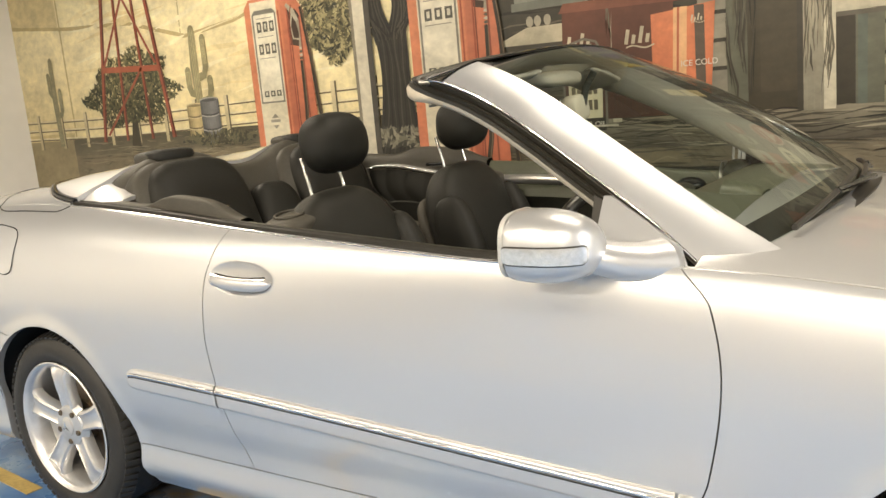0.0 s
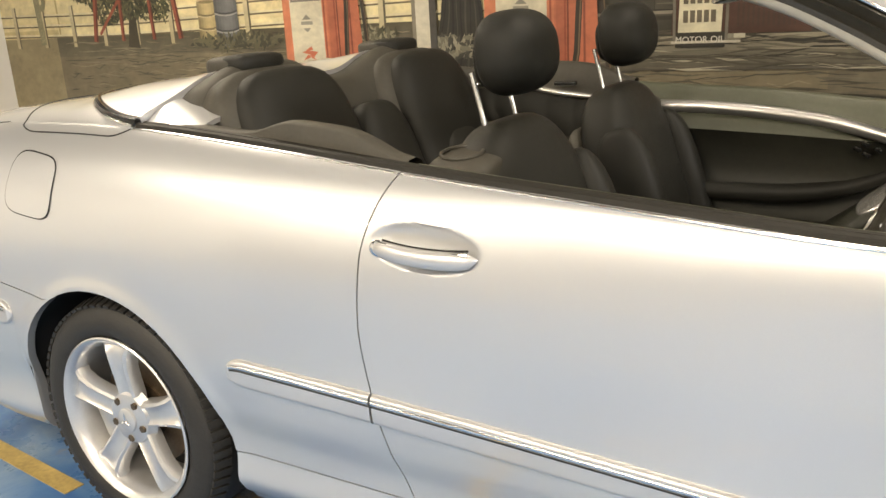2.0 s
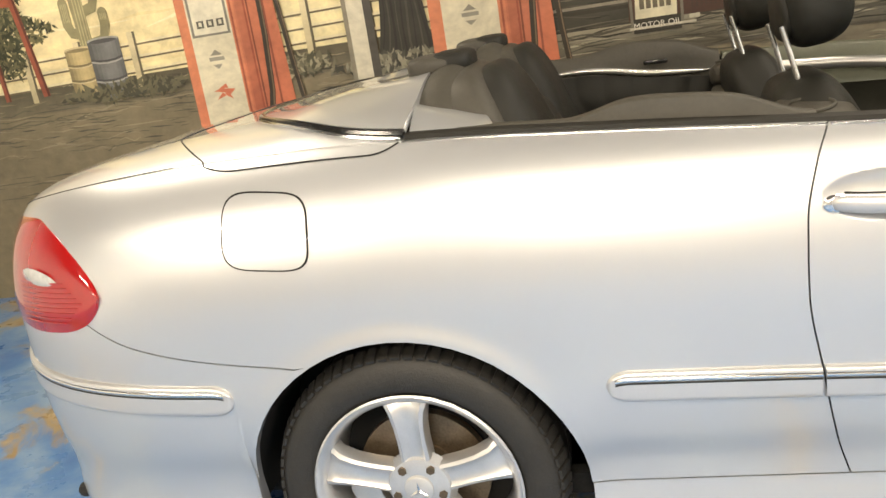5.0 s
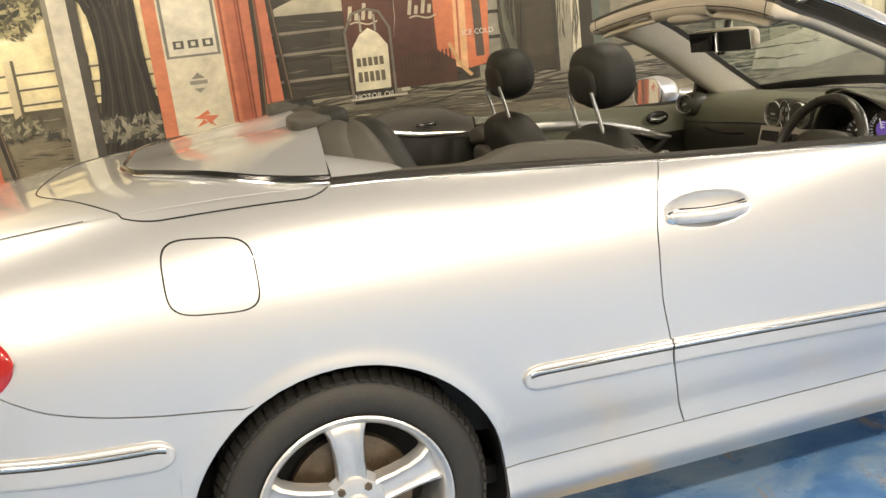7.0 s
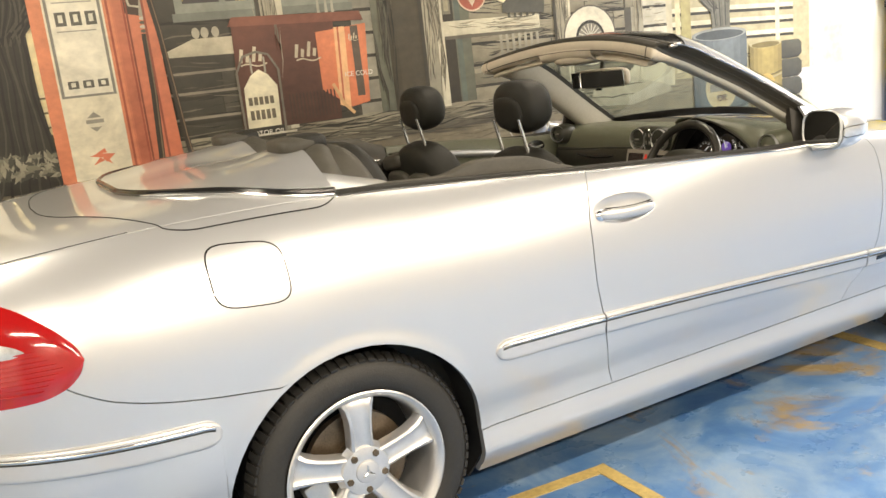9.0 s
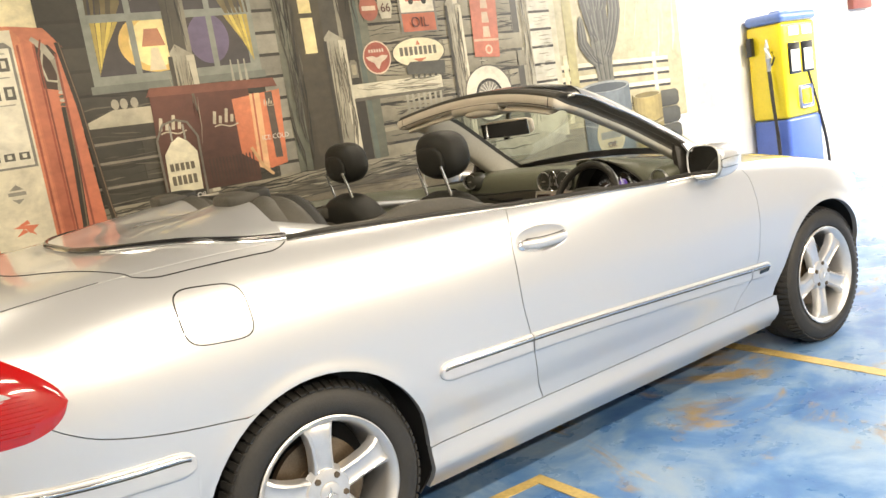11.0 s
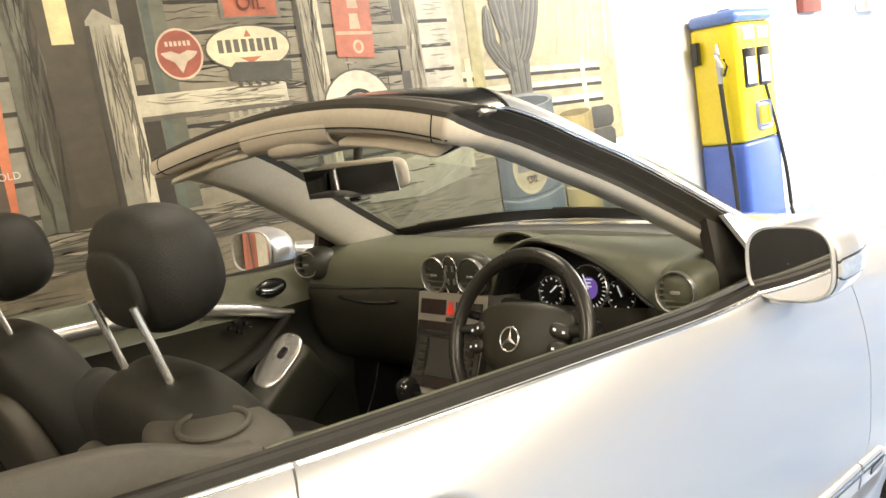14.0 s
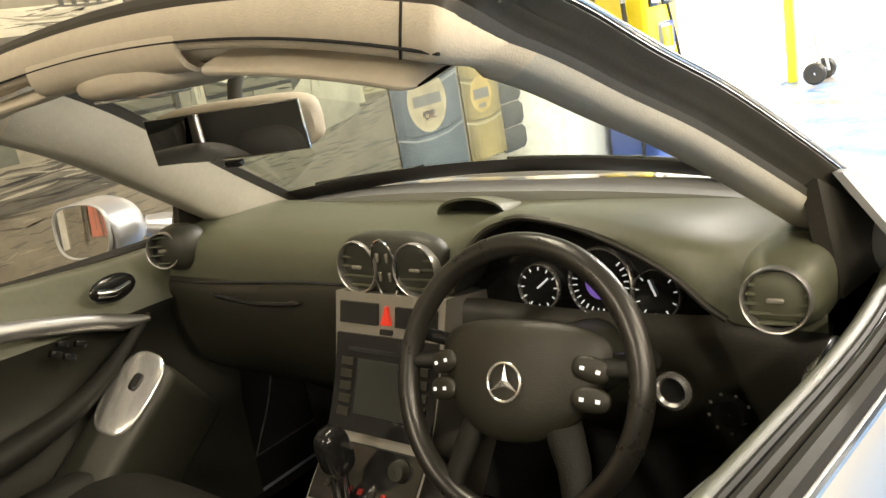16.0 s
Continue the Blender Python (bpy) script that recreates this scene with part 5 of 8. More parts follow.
    LOW = curve((-1.09, 0.775), (-0.95, 0.758), (-0.82, 0.748), (-0.74, 0.752), (-0.68, 0.768), (-0.648, 0.792), (-0.635, 0.812), (-0.630, 0.828))
    xs = [-1.09, -1.07, -1.05, -1.02] + spaced(-1.0, -0.66, 26) + [-0.65, -0.642, -0.636, -0.632, -0.630]

    def lamp(off, x, v):
        z = float(LOW(x)) + (float(TOP(x)) - float(LOW(x))) * v
        return (x, side * (half(x, z) + off * min(1, 4 * min(v, 1 - v) + 0.2)), z)
    V, F = sheet(lambda x, v: lamp(0.009, x, v), xs, spaced(0, 1, 12), inward(side, 0.02))
    tl = link("tail_lamp", V, F, RED_LENS, car, "red tail lamp with fine ribs", smooth=50)
    for k in range(9):
        zz = 0.775 + 0.011 * k
        V, F = sheet(lambda x, a: (x, side * (half(x, zz) + 0.0085 + 0.002 * math.sin(a)), zz + 0.003 * math.cos(a)), spaced(-0.88, -0.675 - 0.012 * abs(k - 4), 10), [math.pi * i / 4 for i in range(5)])
        link("rib", V, F, RED_LENS, tl)
    V, F = sheet(lambda r, a: (-0.800 + 0.062 * r * math.cos(a), side * (half(-0.800 + 0.062 * r * math.cos(a), 0.868) + 0.010 + 0.003 * (1 - r * r)), 0.868 + 0.026 * r * math.sin(a) - 0.2 * 0.062 * r * math.cos(a)), [0.01, 0.5, 0.85, 1], [2 * math.pi * i / 24 for i in range(25)])
    link("reversing_lens", V, F, CLEAR_LENS, tl, "clear reversing lens")

    # chrome and rubber along the waist
    xs = spaced(-0.36, 1.93, 120)

    def waist(dy, dz, r, x0, x1, m, nm, label, n=110):
        def f(x, a):
            y, z = edge_y(x) + dy + r * math.sin(a), edge_z(x) + dz + r * math.cos(a)
            return (x, side * y, z)
        V, F = sheet(f, spaced(x0, x1, n), [2 * math.pi * i / 8 for i in range(9)])
        return link(nm, V, F, m, car, label)
    waist(0.003, -0.004, 0.0038, 0.062, rear_gap(1.01) - 0.003, CHROME, "waist_trim", "chrome waist trim")
    waist(0.003, -0.004, 0.0038, rear_gap(1.01) + 0.003, 1.95, CHROME, "waist_trim", "chrome waist trim")
    waist(-0.012, 0.001, 0.0115, 0.066, 1.93, SEAL_MATT, "waist_seal", "black rubber waist seal")
    waist(-0.031, 0.005, 0.0075, 0.066, 1.93, SEAL_MATT, "inner_seal", "thin inner rubber lip")
    waist(-0.040, 0.000, 0.0052, 0.88, 1.93, GLOSS_BLACK, "window_slot", "dark slot of the lowered window")
    waist(-0.045, 0.003, 0.0050, 0.88, 1.93, SEAL_MATT, "slot_seal", "inner rubber lip of the window slot")
    return door


door_right = build_side(-1)
door_left = build_side(1)

# ---------------------------------------------------------------- rear deck, folded-top cover, bonnet
DECK_C = curve((-1.12, 0.025), (-0.9, 0.035), (-0.6, 0.040), (-0.31, 0.048), (-0.15, 0.062), (0.06, 0.060))


def deck_z(x, y):
    ye = edge_y(x)
    k = min(abs(y) / max(ye, 1e-3), 1)
    return edge_z(x) + float(DECK_C(x)) * (1 - k ** 7)


def cover_half(x):
    """Half the width of the folded-top cover at x."""
    return float(curve((-0.43, 0.001), (-0.425, 0.13), (-0.405, 0.28), (-0.37, 0.40), (-0.31, 0.495), (-0.23, 0.588), (-0.15, 0.647), (-0.05, 0.690), (0.06, 0.712), (0.30, 0.724))(x))


def lid_half(x):
    """Half the width of the rear deck panel round the cover, behind its shoulders."""
    return float(curve((-0.645, 0.001), (-0.637, 0.20), (-0.605, 0.37), (-0.555, 0.475), (-0.505, 0.555), (-0.465, 0.612), (-0.425, 0.660), (-0.40, 0.686))(x))


ys = [math.sin(math.pi / 2 * k / 22) for k in range(-22, 23)]
# boot lid
V, F = sheet(lambda x, k: (x, k * edge_y(x) * 0.997, deck_z(x, k * edge_y(x) * 0.997)), [-1.1195, -1.11, -1.09, -1.06] + spaced(-1.02, -0.50, 30) + spaced(-0.49, 0.06, 30), ys, (0, 0, -0.02))
deck = link("boot_lid", V, F, SILVER, car, "silver boot lid and rear deck", smooth=35)


def deck_ring(hw, x0, x1, r, lift, m, nm, label, parent):
    xs = [x0 + (x1 - x0) * (1 - math.cos(math.pi / 2 * k / 60)) for k in range(61)]
    pts = [(x, -hw(x), deck_z(x, hw(x)) + lift) for x in xs[::-1]] + [(x, hw(x), deck_z(x, hw(x)) + lift) for x in xs[1:]]
    return part(nm, tube(pts, r, 8), m, parent, label)


rear = [-0.645 + 0.245 * (1 - math.cos(math.pi / 2 * k / 40)) for k in range(41)]
near = [(x, lid_half(x), deck_z(x, lid_half(x))) for x in rear]
for x in lin(-0.39, 0.055, 32):
    k = min(1, (x + 0.405) / 0.10) * min(1, (0.060 - x) / 0.07)
    z = edge_z(x) - 0.020 * k * (2 - k)
    near.append((x, half(x, z) + 0.0003, z))
part("panel_gap", tube([(x, -y, z) for x, y, z in near[::-1]] + near[1:], 0.0020, 8), BLACK_GAP, deck, "dark gap round the rear deck panel")
for side in (-1, 1):
    part("panel_gap", tube([(x, side * (edge_y(x) - 0.004), deck_z(x, edge_y(x) - 0.004) + 0.0005) for x in lin(-1.05, -0.47, 30)], 0.0012, 6), BLACK_GAP, deck, "dark seam beside the boot lid")
cover = new("top_cover")
cover.parent = car
tagged(cover, "silver cover over the folded soft top with two humps")


def hump(x, y):
    h = 0.0
    for c in (-0.335, 0.335):
        h += math.exp(-((y - c) / 0.225) ** 4) * float(curve((-0.5, 0), (-0.25, 0.004), (-0.05, 0.022), (0.10, 0.048), (0.2, 0.055))(x))
    return h


def cover_front(y):
    return 0.062 + 0.035 * (1 - (y / 0.71) ** 2)


def cover_f(u, k):
    x = -0.41 + 0.47 * u
    y = k * (cover_half(x) - 0.022)
    xx = x + (cover_front(y) - 0.06) * u ** 3
    return (xx, y, deck_z(min(xx, 0.06), y) + 0.012 + hump(xx, y) * (1 - abs(k) ** 6))


V, F = slab(cover_f, [0, 0.01, 0.03, 0.06] + spaced(0.09, 1, 34), [k / 30 for k in range(-30, 31)], (0, 0, -0.018))
link("cover_panel", V, F, SILVER, cover, "silver painted cover panel", smooth=35)
deck_ring(cover_half, -0.43, 0.06, 0.0050, 0.005, CHROME, "chrome_trim", "chrome trim round the cover", cover)
deck_ring(lambda x: max(cover_half(x) - 0.011, 0.001), -0.418, 0.066, 0.0100, 0.007, GLOSS_BLACK, "rubber_seal", "dark rubber seal", cover)

# bonnet and nose
V, F = sheet(lambda x, k: (x, k * edge_y(x) * 0.985, edge_z(x) + 0.055 * (1 - abs(k) ** 2.6) * min(1, (3.6 - x) / 0.5) + 0.001), spaced(2.14, 3.40, 44) + [3.44, 3.47, 3.495, 3.51], ys, (0, 0, -0.02))
link("bonnet", V, F, SILVER, car, "silver bonnet", smooth=35)
V, F = sheet(lambda z, k: (3.515, k * half(3.515, z), z), spaced(0.17, 0.58, 8), [-1, -0.5, 0, 0.5, 1])
link("nose_panel", V, F, SILVER, car, "silver front bumper face")
V, F = sheet(lambda z, k: (-1.1195, k * half(-1.1195, z), z), spaced(0.22, 0.965, 14), [-1, -0.5, 0, 0.5, 1])
link("tail_panel", V, F, SILVER, car, "silver boot and bumper face")
part("underbody", box(-0.98, 3.3, -0.68, 0.68, 0.23, 0.27, 0.02), BLACK_GAP, car, "dark underbody")

# ---------------------------------------------------------------- wheels
def wheel(x, side, turn):
    w = new("wheel")
    w.parent = car
    tagged(w, "five-spoke silver alloy wheel with a low-profile tyre")
    M = pose(x, side * 0.0, HUB_Z, 90 if side < 0 else -90, 0, 0)
    # local z points out of the car
    T = lambda p: tuple(M @ Vector(p))
    OUT = 0.842
    prof = [(0.226, OUT - 0.225), (0.245, OUT - 0.232), (0.288, OUT - 0.235), (0.312, OUT - 0.222), (0.3205, OUT - 0.195), (0.3225, OUT - 0.12), (0.3205, OUT - 0.045), (0.312, OUT - 0.018), (0.294, OUT - 0.004),
            (0.262, OUT + 0.002), (0.240, OUT - 0.004), (0.231, OUT - 0.012), (0.226, OUT - 0.02)]
    tyre = part("tyre", spin(prof, 64, M), TYRE, w, "black low-profile tyre")
    bm = bmesh.new()
    for k in range(72):
        a = 2 * math.pi * k / 72
        for s in (0, 1):
            zz0, zz1 = (OUT - 0.056, OUT - 0.010) if s == 0 else (OUT - 0.20, OUT - 0.14)
            m = M @ Matrix.Rotation(a, 4, "Z") @ Matrix.Translation((0.3195, 0, (zz0 + zz1) / 2)) @ Matrix.Rotation(-0.32 if s == 0 else 0, 4, "Y")
            bmesh.ops.create_cube(bm, size=1, matrix=m @ Matrix.Diagonal((0.007, 0.019, zz1 - zz0, 1)))
    tagged(part("tread", bm, TYRE, tyre, smooth=0), kind="stuff")
    rim = part("rim", spin([(0.232, OUT - 0.006), (0.2335, OUT - 0.002), (0.229, OUT + 0.001), (0.221, OUT - 0.004), (0.212, OUT - 0.014), (0.205, OUT - 0.04), (0.198, OUT - 0.10), (0.205, OUT - 0.20), (0.226, OUT - 0.215)], 64, M), ALLOY, w, "silver rim")
    for k in range(5):
        R = M @ Matrix.Rotation(radians(turn + 72 * k), 4, "Z")
        bm = bmesh.new()
        st = []
        for r, hw, zt in ((0.030, 0.034, -0.020), (0.070, 0.037, -0.018), (0.110, 0.036, -0.012), (0.150, 0.038, -0.007), (0.185, 0.045, -0.006), (0.206, 0.056, -0.012), (0.216, 0.066, -0.020)):
            sec = [(-hw, -0.034), (-hw * 0.98, -0.012), (-hw * 0.86, -0.001), (-hw * 0.66, 0.003), (-hw * 0.50, -0.002), (-hw * 0.2, -0.005), (hw * 0.2, -0.005), (hw * 0.50, -0.002), (hw * 0.66, 0.003), (hw * 0.86, -0.001), (hw * 0.98, -0.012), (hw, -0.034)]
            st.append([bm.verts.new(R @ Vector((r, t, OUT - 0.008 + zt + d))) for t, d in sec])
        for a, b in zip(st, st[1:]):
            for i in range(len(a) - 1):
                bm.faces.new((a[i], b[i], b[i + 1], a[i + 1]))
        part("spoke", bm, ALLOY, rim, smooth=30)
        R2 = M @ Matrix.Rotation(radians(turn + 36 + 72 * k), 4, "Z")
        part("wheel_bolt", cyl(0.011, 0.010, 0.02, 6, R2 @ Matrix.Translation((0.054, 0, OUT - 0.026))), BRAKE, rim, "dull metal bolt", smooth=0)
    part("hub", spin([(0.001, OUT - 0.018), (0.05, OUT - 0.019), (0.068, OUT - 0.024), (0.082, OUT - 0.045)], 40, M), ALLOY, rim)
    part("centre_cap", spin([(0.001, OUT - 0.010), (0.026, OUT - 0.011), (0.032, OUT - 0.014), (0.034, OUT - 0.02)], 32, M), SILVER_PLAIN, rim, "silver cap with a three-pointed raised mark")
    bm = bmesh.new()
    for k in range(3):
        R3 = M @ Matrix.Rotation(radians(turn + 120 * k), 4, "Z")
        v = [bm.verts.new(R3 @ Vector(q)) for q in ((0.024, 0, OUT - 0.008), (0.003, 0.004, OUT - 0.008), (0.003, -0.004, OUT - 0.008), (0.004, 0, OUT - 0.005))]
        bm.faces.new((v[0], v[1], v[3]))
        bm.faces.new((v[0], v[3], v[2]))
    part("cap_mark", bm, CHROME, rim, smooth=0)
    part("brake_disc", spin([(0.07, OUT - 0.085), (0.15, OUT - 0.085), (0.15, OUT - 0.11), (0.07, OUT - 0.11)], 40, M, closed=True), BRAKE, w, "rusty brown brake disc")
    cal = box(-0.05, 0.05, -0.035, 0.035, -0.05, 0.03, 0.012, 2, m=M @ Matrix.Rotation(radians(200), 4, "Z") @ Matrix.Translation((0.135, 0, OUT - 0.08)) @ Matrix.Rotation(radians(90), 4, "Z"))
    part("brake_caliper", cal, ALU, w, "bare metal brake caliper")
    part("hub_drum", spin([(0.001, OUT - 0.075), (0.075, OUT - 0.08), (0.08, OUT - 0.12)], 30, M), BRAKE, w)
    part("inner_disc", spin([(0.001, OUT - 0.16), (0.21, OUT - 0.16)], 30, M), BLACK_GAP, w)
    return w


wheel(0.0, -1, 90)
wheel(BASE, -1, 118)
wheel(0.0, 1, 60)
wheel(BASE, 1, 20)

# ---------------------------------------------------------------- door handle, filler
def door_handle(side, door):
    h = new("door_handle")
    h.parent = door
    pts, rad = [], []
    for k in range(17):
        u = -1 + 2 * k / 16
        x = HANDLE_X + 0.112 * u
        z = HANDLE_Z - 0.012 + 0.006 * u * u - 0.03 * (x - HANDLE_X)
        pts.append((x, side * (half(x, z) + 0.018 * (1 - u * u) ** 0.5 - 0.002), z))
        rad.append(0.0125 * (1 - abs(u) ** 6) ** 0.5 + 0.002)
    part("handle_grip", tube(pts, rad, 12, flat=1.25), SILVER_PLAIN, h, "silver pull grip")
    part("bright_inlay", tube([(a[0], a[1] + side * 0.004, a[2] + 0.013) for a in pts[1:-1]], 0.0034, 8), CHROME, h, "chrome inlay along the grip")
    part("grip_gap", tube([(a[0], a[1] - side * 0.002, a[2] + 0.0185) for a in pts[2:-1]], 0.0022, 6), BLACK_GAP, h, "dark gap above the grip")
    part("key_slot", ball(0.004, 0.003, 0.004, Matrix.Translation((HANDLE_X - 0.098, side * (half(HANDLE_X - 0.098, HANDLE_Z) + 0.0145), HANDLE_Z - 0.010))), BLACK_GAP, h)
    x = HANDLE_X - 0.098
    part("lock_cap", ball(0.022, 0.011, 0.018, Matrix.Translation((x, side * (half(x, HANDLE_Z) + 0.004), HANDLE_Z - 0.008))), CHROME, h, "chrome lock cap")


door_handle(-1, door_right)
door_handle(1, door_left)

# ---------------------------------------------------------------- windscreen frame
def along(*pts):
    """A smooth line through 3D points, by a parameter from 0 to 1."""
    P = np.array(pts, float)
    s = np.r_[0, np.cumsum(np.linalg.norm(np.diff(P, axis=0), axis=1))]
    s /= s[-1]
    fs = [curve(*zip(s, P[:, k])) for k in range(3)]
    return lambda t: np.array([float(g(t)) for g in fs])


def loft(lines, n, side=1, bulge=None):
    """A sheet that runs over several lines, side by side."""
    def f(t, j):
        p = lines[int(j)](t)
        return (p[0], p[1] * side, p[2])
    return sheet(f, spaced(0, 1, n), range(len(lines)))


screen = new("windscreen_frame")
screen.parent = car
tagged(screen, "windscreen frame, silver outside, black seals, taupe trim inside")
LA = along((1.483, -0.490, 1.402), (1.569, -0.502, 1.374), (1.708, -0.527, 1.307), (1.842, -0.560, 1.225), (1.945, -0.590, 1.160), (2.038, -0.612, 1.100), (2.142, -0.635, 1.035), (2.29, -0.665, 0.950))
LB = along((1.440, -0.592, 1.356), (1.53, -0.596, 1.324), (1.62, -0.606, 1.281), (1.73, -0.638, 1.220), (1.845, -0.668, 1.148), (1.94, -0.692, 1.086), (2.03, -0.712, 1.026), (2.145, -0.752, 0.940))


def shifted(line, dx, dy, dz):
    return lambda t: line(t) + np.array([dx, dy, dz])


LC = shifted(LB, -0.045, 0.030, -0.050)
LD = shifted(LB, -0.006, 0.078, -0.056)


def between(a, b, k, out=0.0):
    def f(t):
        p = a(t) * (1 - k) + b(t) * k
        return p + np.array([0, -1, 0.6]) * out
    return f


for side in (1, -1):
    # mirror triangle at the foot of the pillar
    tri = [(1.93, 0.800, 0.940), (2.13, 0.797, 0.938), (2.10, 0.745, 0.976), (1.948, 0.706, 1.075), (1.930, 0.702, 1.075)]
    bm = bmesh.new()
    a = [bm.verts.new((x, -side * (y + 0.004), z)) for x, y, z in tri]
    b = [bm.verts.new((x, -side * (y - 0.008), z)) for x, y, z in tri]
    bm.faces.new(a)
    bm.faces.new(b[::-1])
    for i in range(5):
        bm.faces.new((a[i], b[i], b[(i + 1) % 5], a[(i + 1) % 5]))
    part("mirror_triangle", bm, SILVER, screen, "silver corner piece", smooth=30)
    bm = bmesh.new()
    tri2 = [(1.885, 0.700, 0.925), (2.10, 0.735, 0.925), (2.06, 0.715, 0.985), (1.90, 0.672, 1.075)]
    a = [bm.verts.new((x, -side * (y - 0.01), z)) for x, y, z in tri2]
    b = [bm.verts.new((x, -side * (y + 0.012), z)) for x, y, z in tri2]
    bm.faces.new(a)
    bm.faces.new(b[::-1])
    for i in range(4):
        bm.faces.new((a[i], b[i], b[(i + 1) % 4], a[(i + 1) % 4]))
    part("inner_corner", bm, RUBBER, screen, "black inner corner cover", smooth=30)


def bow(y):
    k = 1 - (y / 0.60) ** 2
    return 1.350 + 0.063 * k, 1.320 + 0.064 * k


def rounded(P, times=2):
    """Cuts the corners of a line of points, again and again."""
    P = np.array(P, float)
    for _ in range(times):
        Q = np.empty((2 * len(P), 3))
        Q[0], Q[-1] = P[0], P[-1]
        Q[1:-1:2], Q[2:-1:2] = 0.75 * P[:-1] + 0.25 * P[1:], 0.25 * P[:-1] + 0.75 * P[1:]
        P = Q
    return P


def rim_line(pil, off, meet=0.0):
    """One line of the frame: up a pillar, round the corner, along the header and down again."""
    up = [pil(t) for t in lin(1, 0.04, 32)]
    y1 = -up[-1][1] - 0.002
    ex, ez = up[-1][0] - bow(y1)[0] - off[0], up[-1][2] - bow(y1)[1] - off[1]
    mid = []
    for y in lin(-y1, y1, 41):
        w = meet * (abs(y) / y1) ** 5
        mid.append((bow(y)[0] + off[0] + ex * w, y, bow(y)[1] + off[1] + ez * w))
    return rounded(up + mid + [p * np.array([1, -1, 1]) for p in up[::-1]])


def band(lines, i0, i1, name, m, label, smooth=60):
    n = len(lines[0])
    i1 = i1 if i1 > 0 else n + i1
    V, F = sheet(lambda i, j: tuple(lines[int(j)][int(i)]), range(i0, i1), range(len(lines)))
    return link(name, V, F, m, screen, label, smooth=smooth)


def seam(lines, i):
    part("seam_line", tube([tuple(l[i] + np.array([-0.0005, 0, 0])) for l in lines], 0.0014, 6), BLACK_GAP, screen)


OUT = [((0.190, 0.036), 0.0), ((0.188, 0.041), 0.04), ((0.175, 0.043), 0.14), ((0.155, 0.043), 0.3), ((0.13, 0.041), 0.5), ((0.105, 0.038), 0.72), ((0.088, 0.034), 0.92), ((0.08, 0.026), 1)]
lines = [rim_line(between(LA, LB, k, 0.007 * math.sin(math.pi * k) ** 0.8), o, 1.0) for o, k in OUT]
N, C0 = len(lines[0]), 124
band(lines, 0, C0 + 1, "pillar_shell", SILVER, "silver windscreen pillar", 50)
band(lines, N - C0 - 1, 0, "pillar_shell", SILVER, "silver windscreen pillar", 50)
band(lines, C0, N - C0, "header_shell", GLOSS_BLACK, "gloss black outside of the header", 50)
SEAL = [((0.080, 0.027), 0, 0.001), ((0.077, 0.024), 0.03, -0.006), ((0.070, 0.034), 0.09, 0.004), ((0.060, 0.036), 0.16, 0.008), ((0.053, 0.033), 0.22, 0.004), ((0.049, 0.020), 0.27, -0.010), ((0.043, 0.019), 0.33, -0.010),
        ((0.038, 0.030), 0.38, 0.003), ((0.028, 0.033), 0.46, 0.009), ((0.019, 0.030), 0.53, 0.005), ((0.014, 0.020), 0.58, -0.006), ((0.010, 0.018), 0.62, -0.005), ((0.008, 0.020), 0.65, 0.003), ((0.004, 0.012), 0.74, 0.004), ((0.001, 0.006), 0.82, 0.004)]
lines = [rim_line(between(LB, LC, k, d), (o[0], o[1] + 0.008 * k / 0.69)) for o, k, d in SEAL]
band(lines, 0, 0, "frame_seal", FRAME_RUBBER, "black rubber seal with ridges")
chrome = rim_line(between(LB, LC, 0.0, 0.004), (0.083, 0.031))
part("bright_line", tube([tuple(q) for q in chrome[4:150]], 0.0026, 8), CHROME, screen, "thin chrome line along the pillar")
INNER = [((-0.001, 0.020), 0.79, 0.003), ((-0.006, 0.010), 0.82, 0.006), ((-0.008, -0.006), 0.90, 0.005), ((-0.006, -0.016), 0.97, 0.002)]
DEEP = [((-0.001, -0.024), 0.05), ((0.006, -0.027), 0.15), ((0.03, -0.026), 0.3), ((0.07, -0.018), 0.55), ((0.12, 0.0), 0.8), ((0.16, 0.014), 1)]
EDGE = [((0.175, 0.020), 0.2), ((0.190, 0.026), 0.5), ((0.202, 0.032), 0.82)]
lines = [rim_line(between(LB, LC, k, d), o) for o, k, d in INNER] + [rim_line(between(LC, LD, k, -0.012 * math.sin(math.pi * k)), o) for o, k in DEEP] + [rim_line(between(LD, LA, k, -0.006), o) for o, k in EDGE]
N, C0, C1 = len(lines[0]), 120, 136
band(lines, 0, C0 + 1, "pillar_trim", TRIM_GREY, "grey inner pillar trim")
band(lines, N - C0 - 1, 0, "pillar_trim", TRIM_GREY, "grey inner pillar trim")
band(lines, C0, C1 + 1, "header_corner", HEADER_BEIGE, "smooth taupe corner pad")
band(lines, N - C1 - 1, N - C0, "header_corner", HEADER_BEIGE, "smooth taupe corner pad")
band(lines, C1, N - C1, "header_trim", HEADER_BEIGE, "taupe padded header trim")
for q in (C1, N - C1 - 1):
    seam(lines[:6], q)
part("seam_line", tube([tuple(q + np.array([-0.0012, 0, 0])) for q in lines[3][C1 - 6:N - C1 + 6:4]], 0.0016, 6), BLACK_GAP, screen, "dark seam along the header")
lines = [rim_line(between(LD, LA, k, -0.004), o) for k, o in ((0.80, (0.198, 0.030)), (0.9, (0.202, 0.033)), (1, (0.205, 0.037)))]
band(lines, 0, 0, "glass_edge", RUBBER, "black edge round the glass")


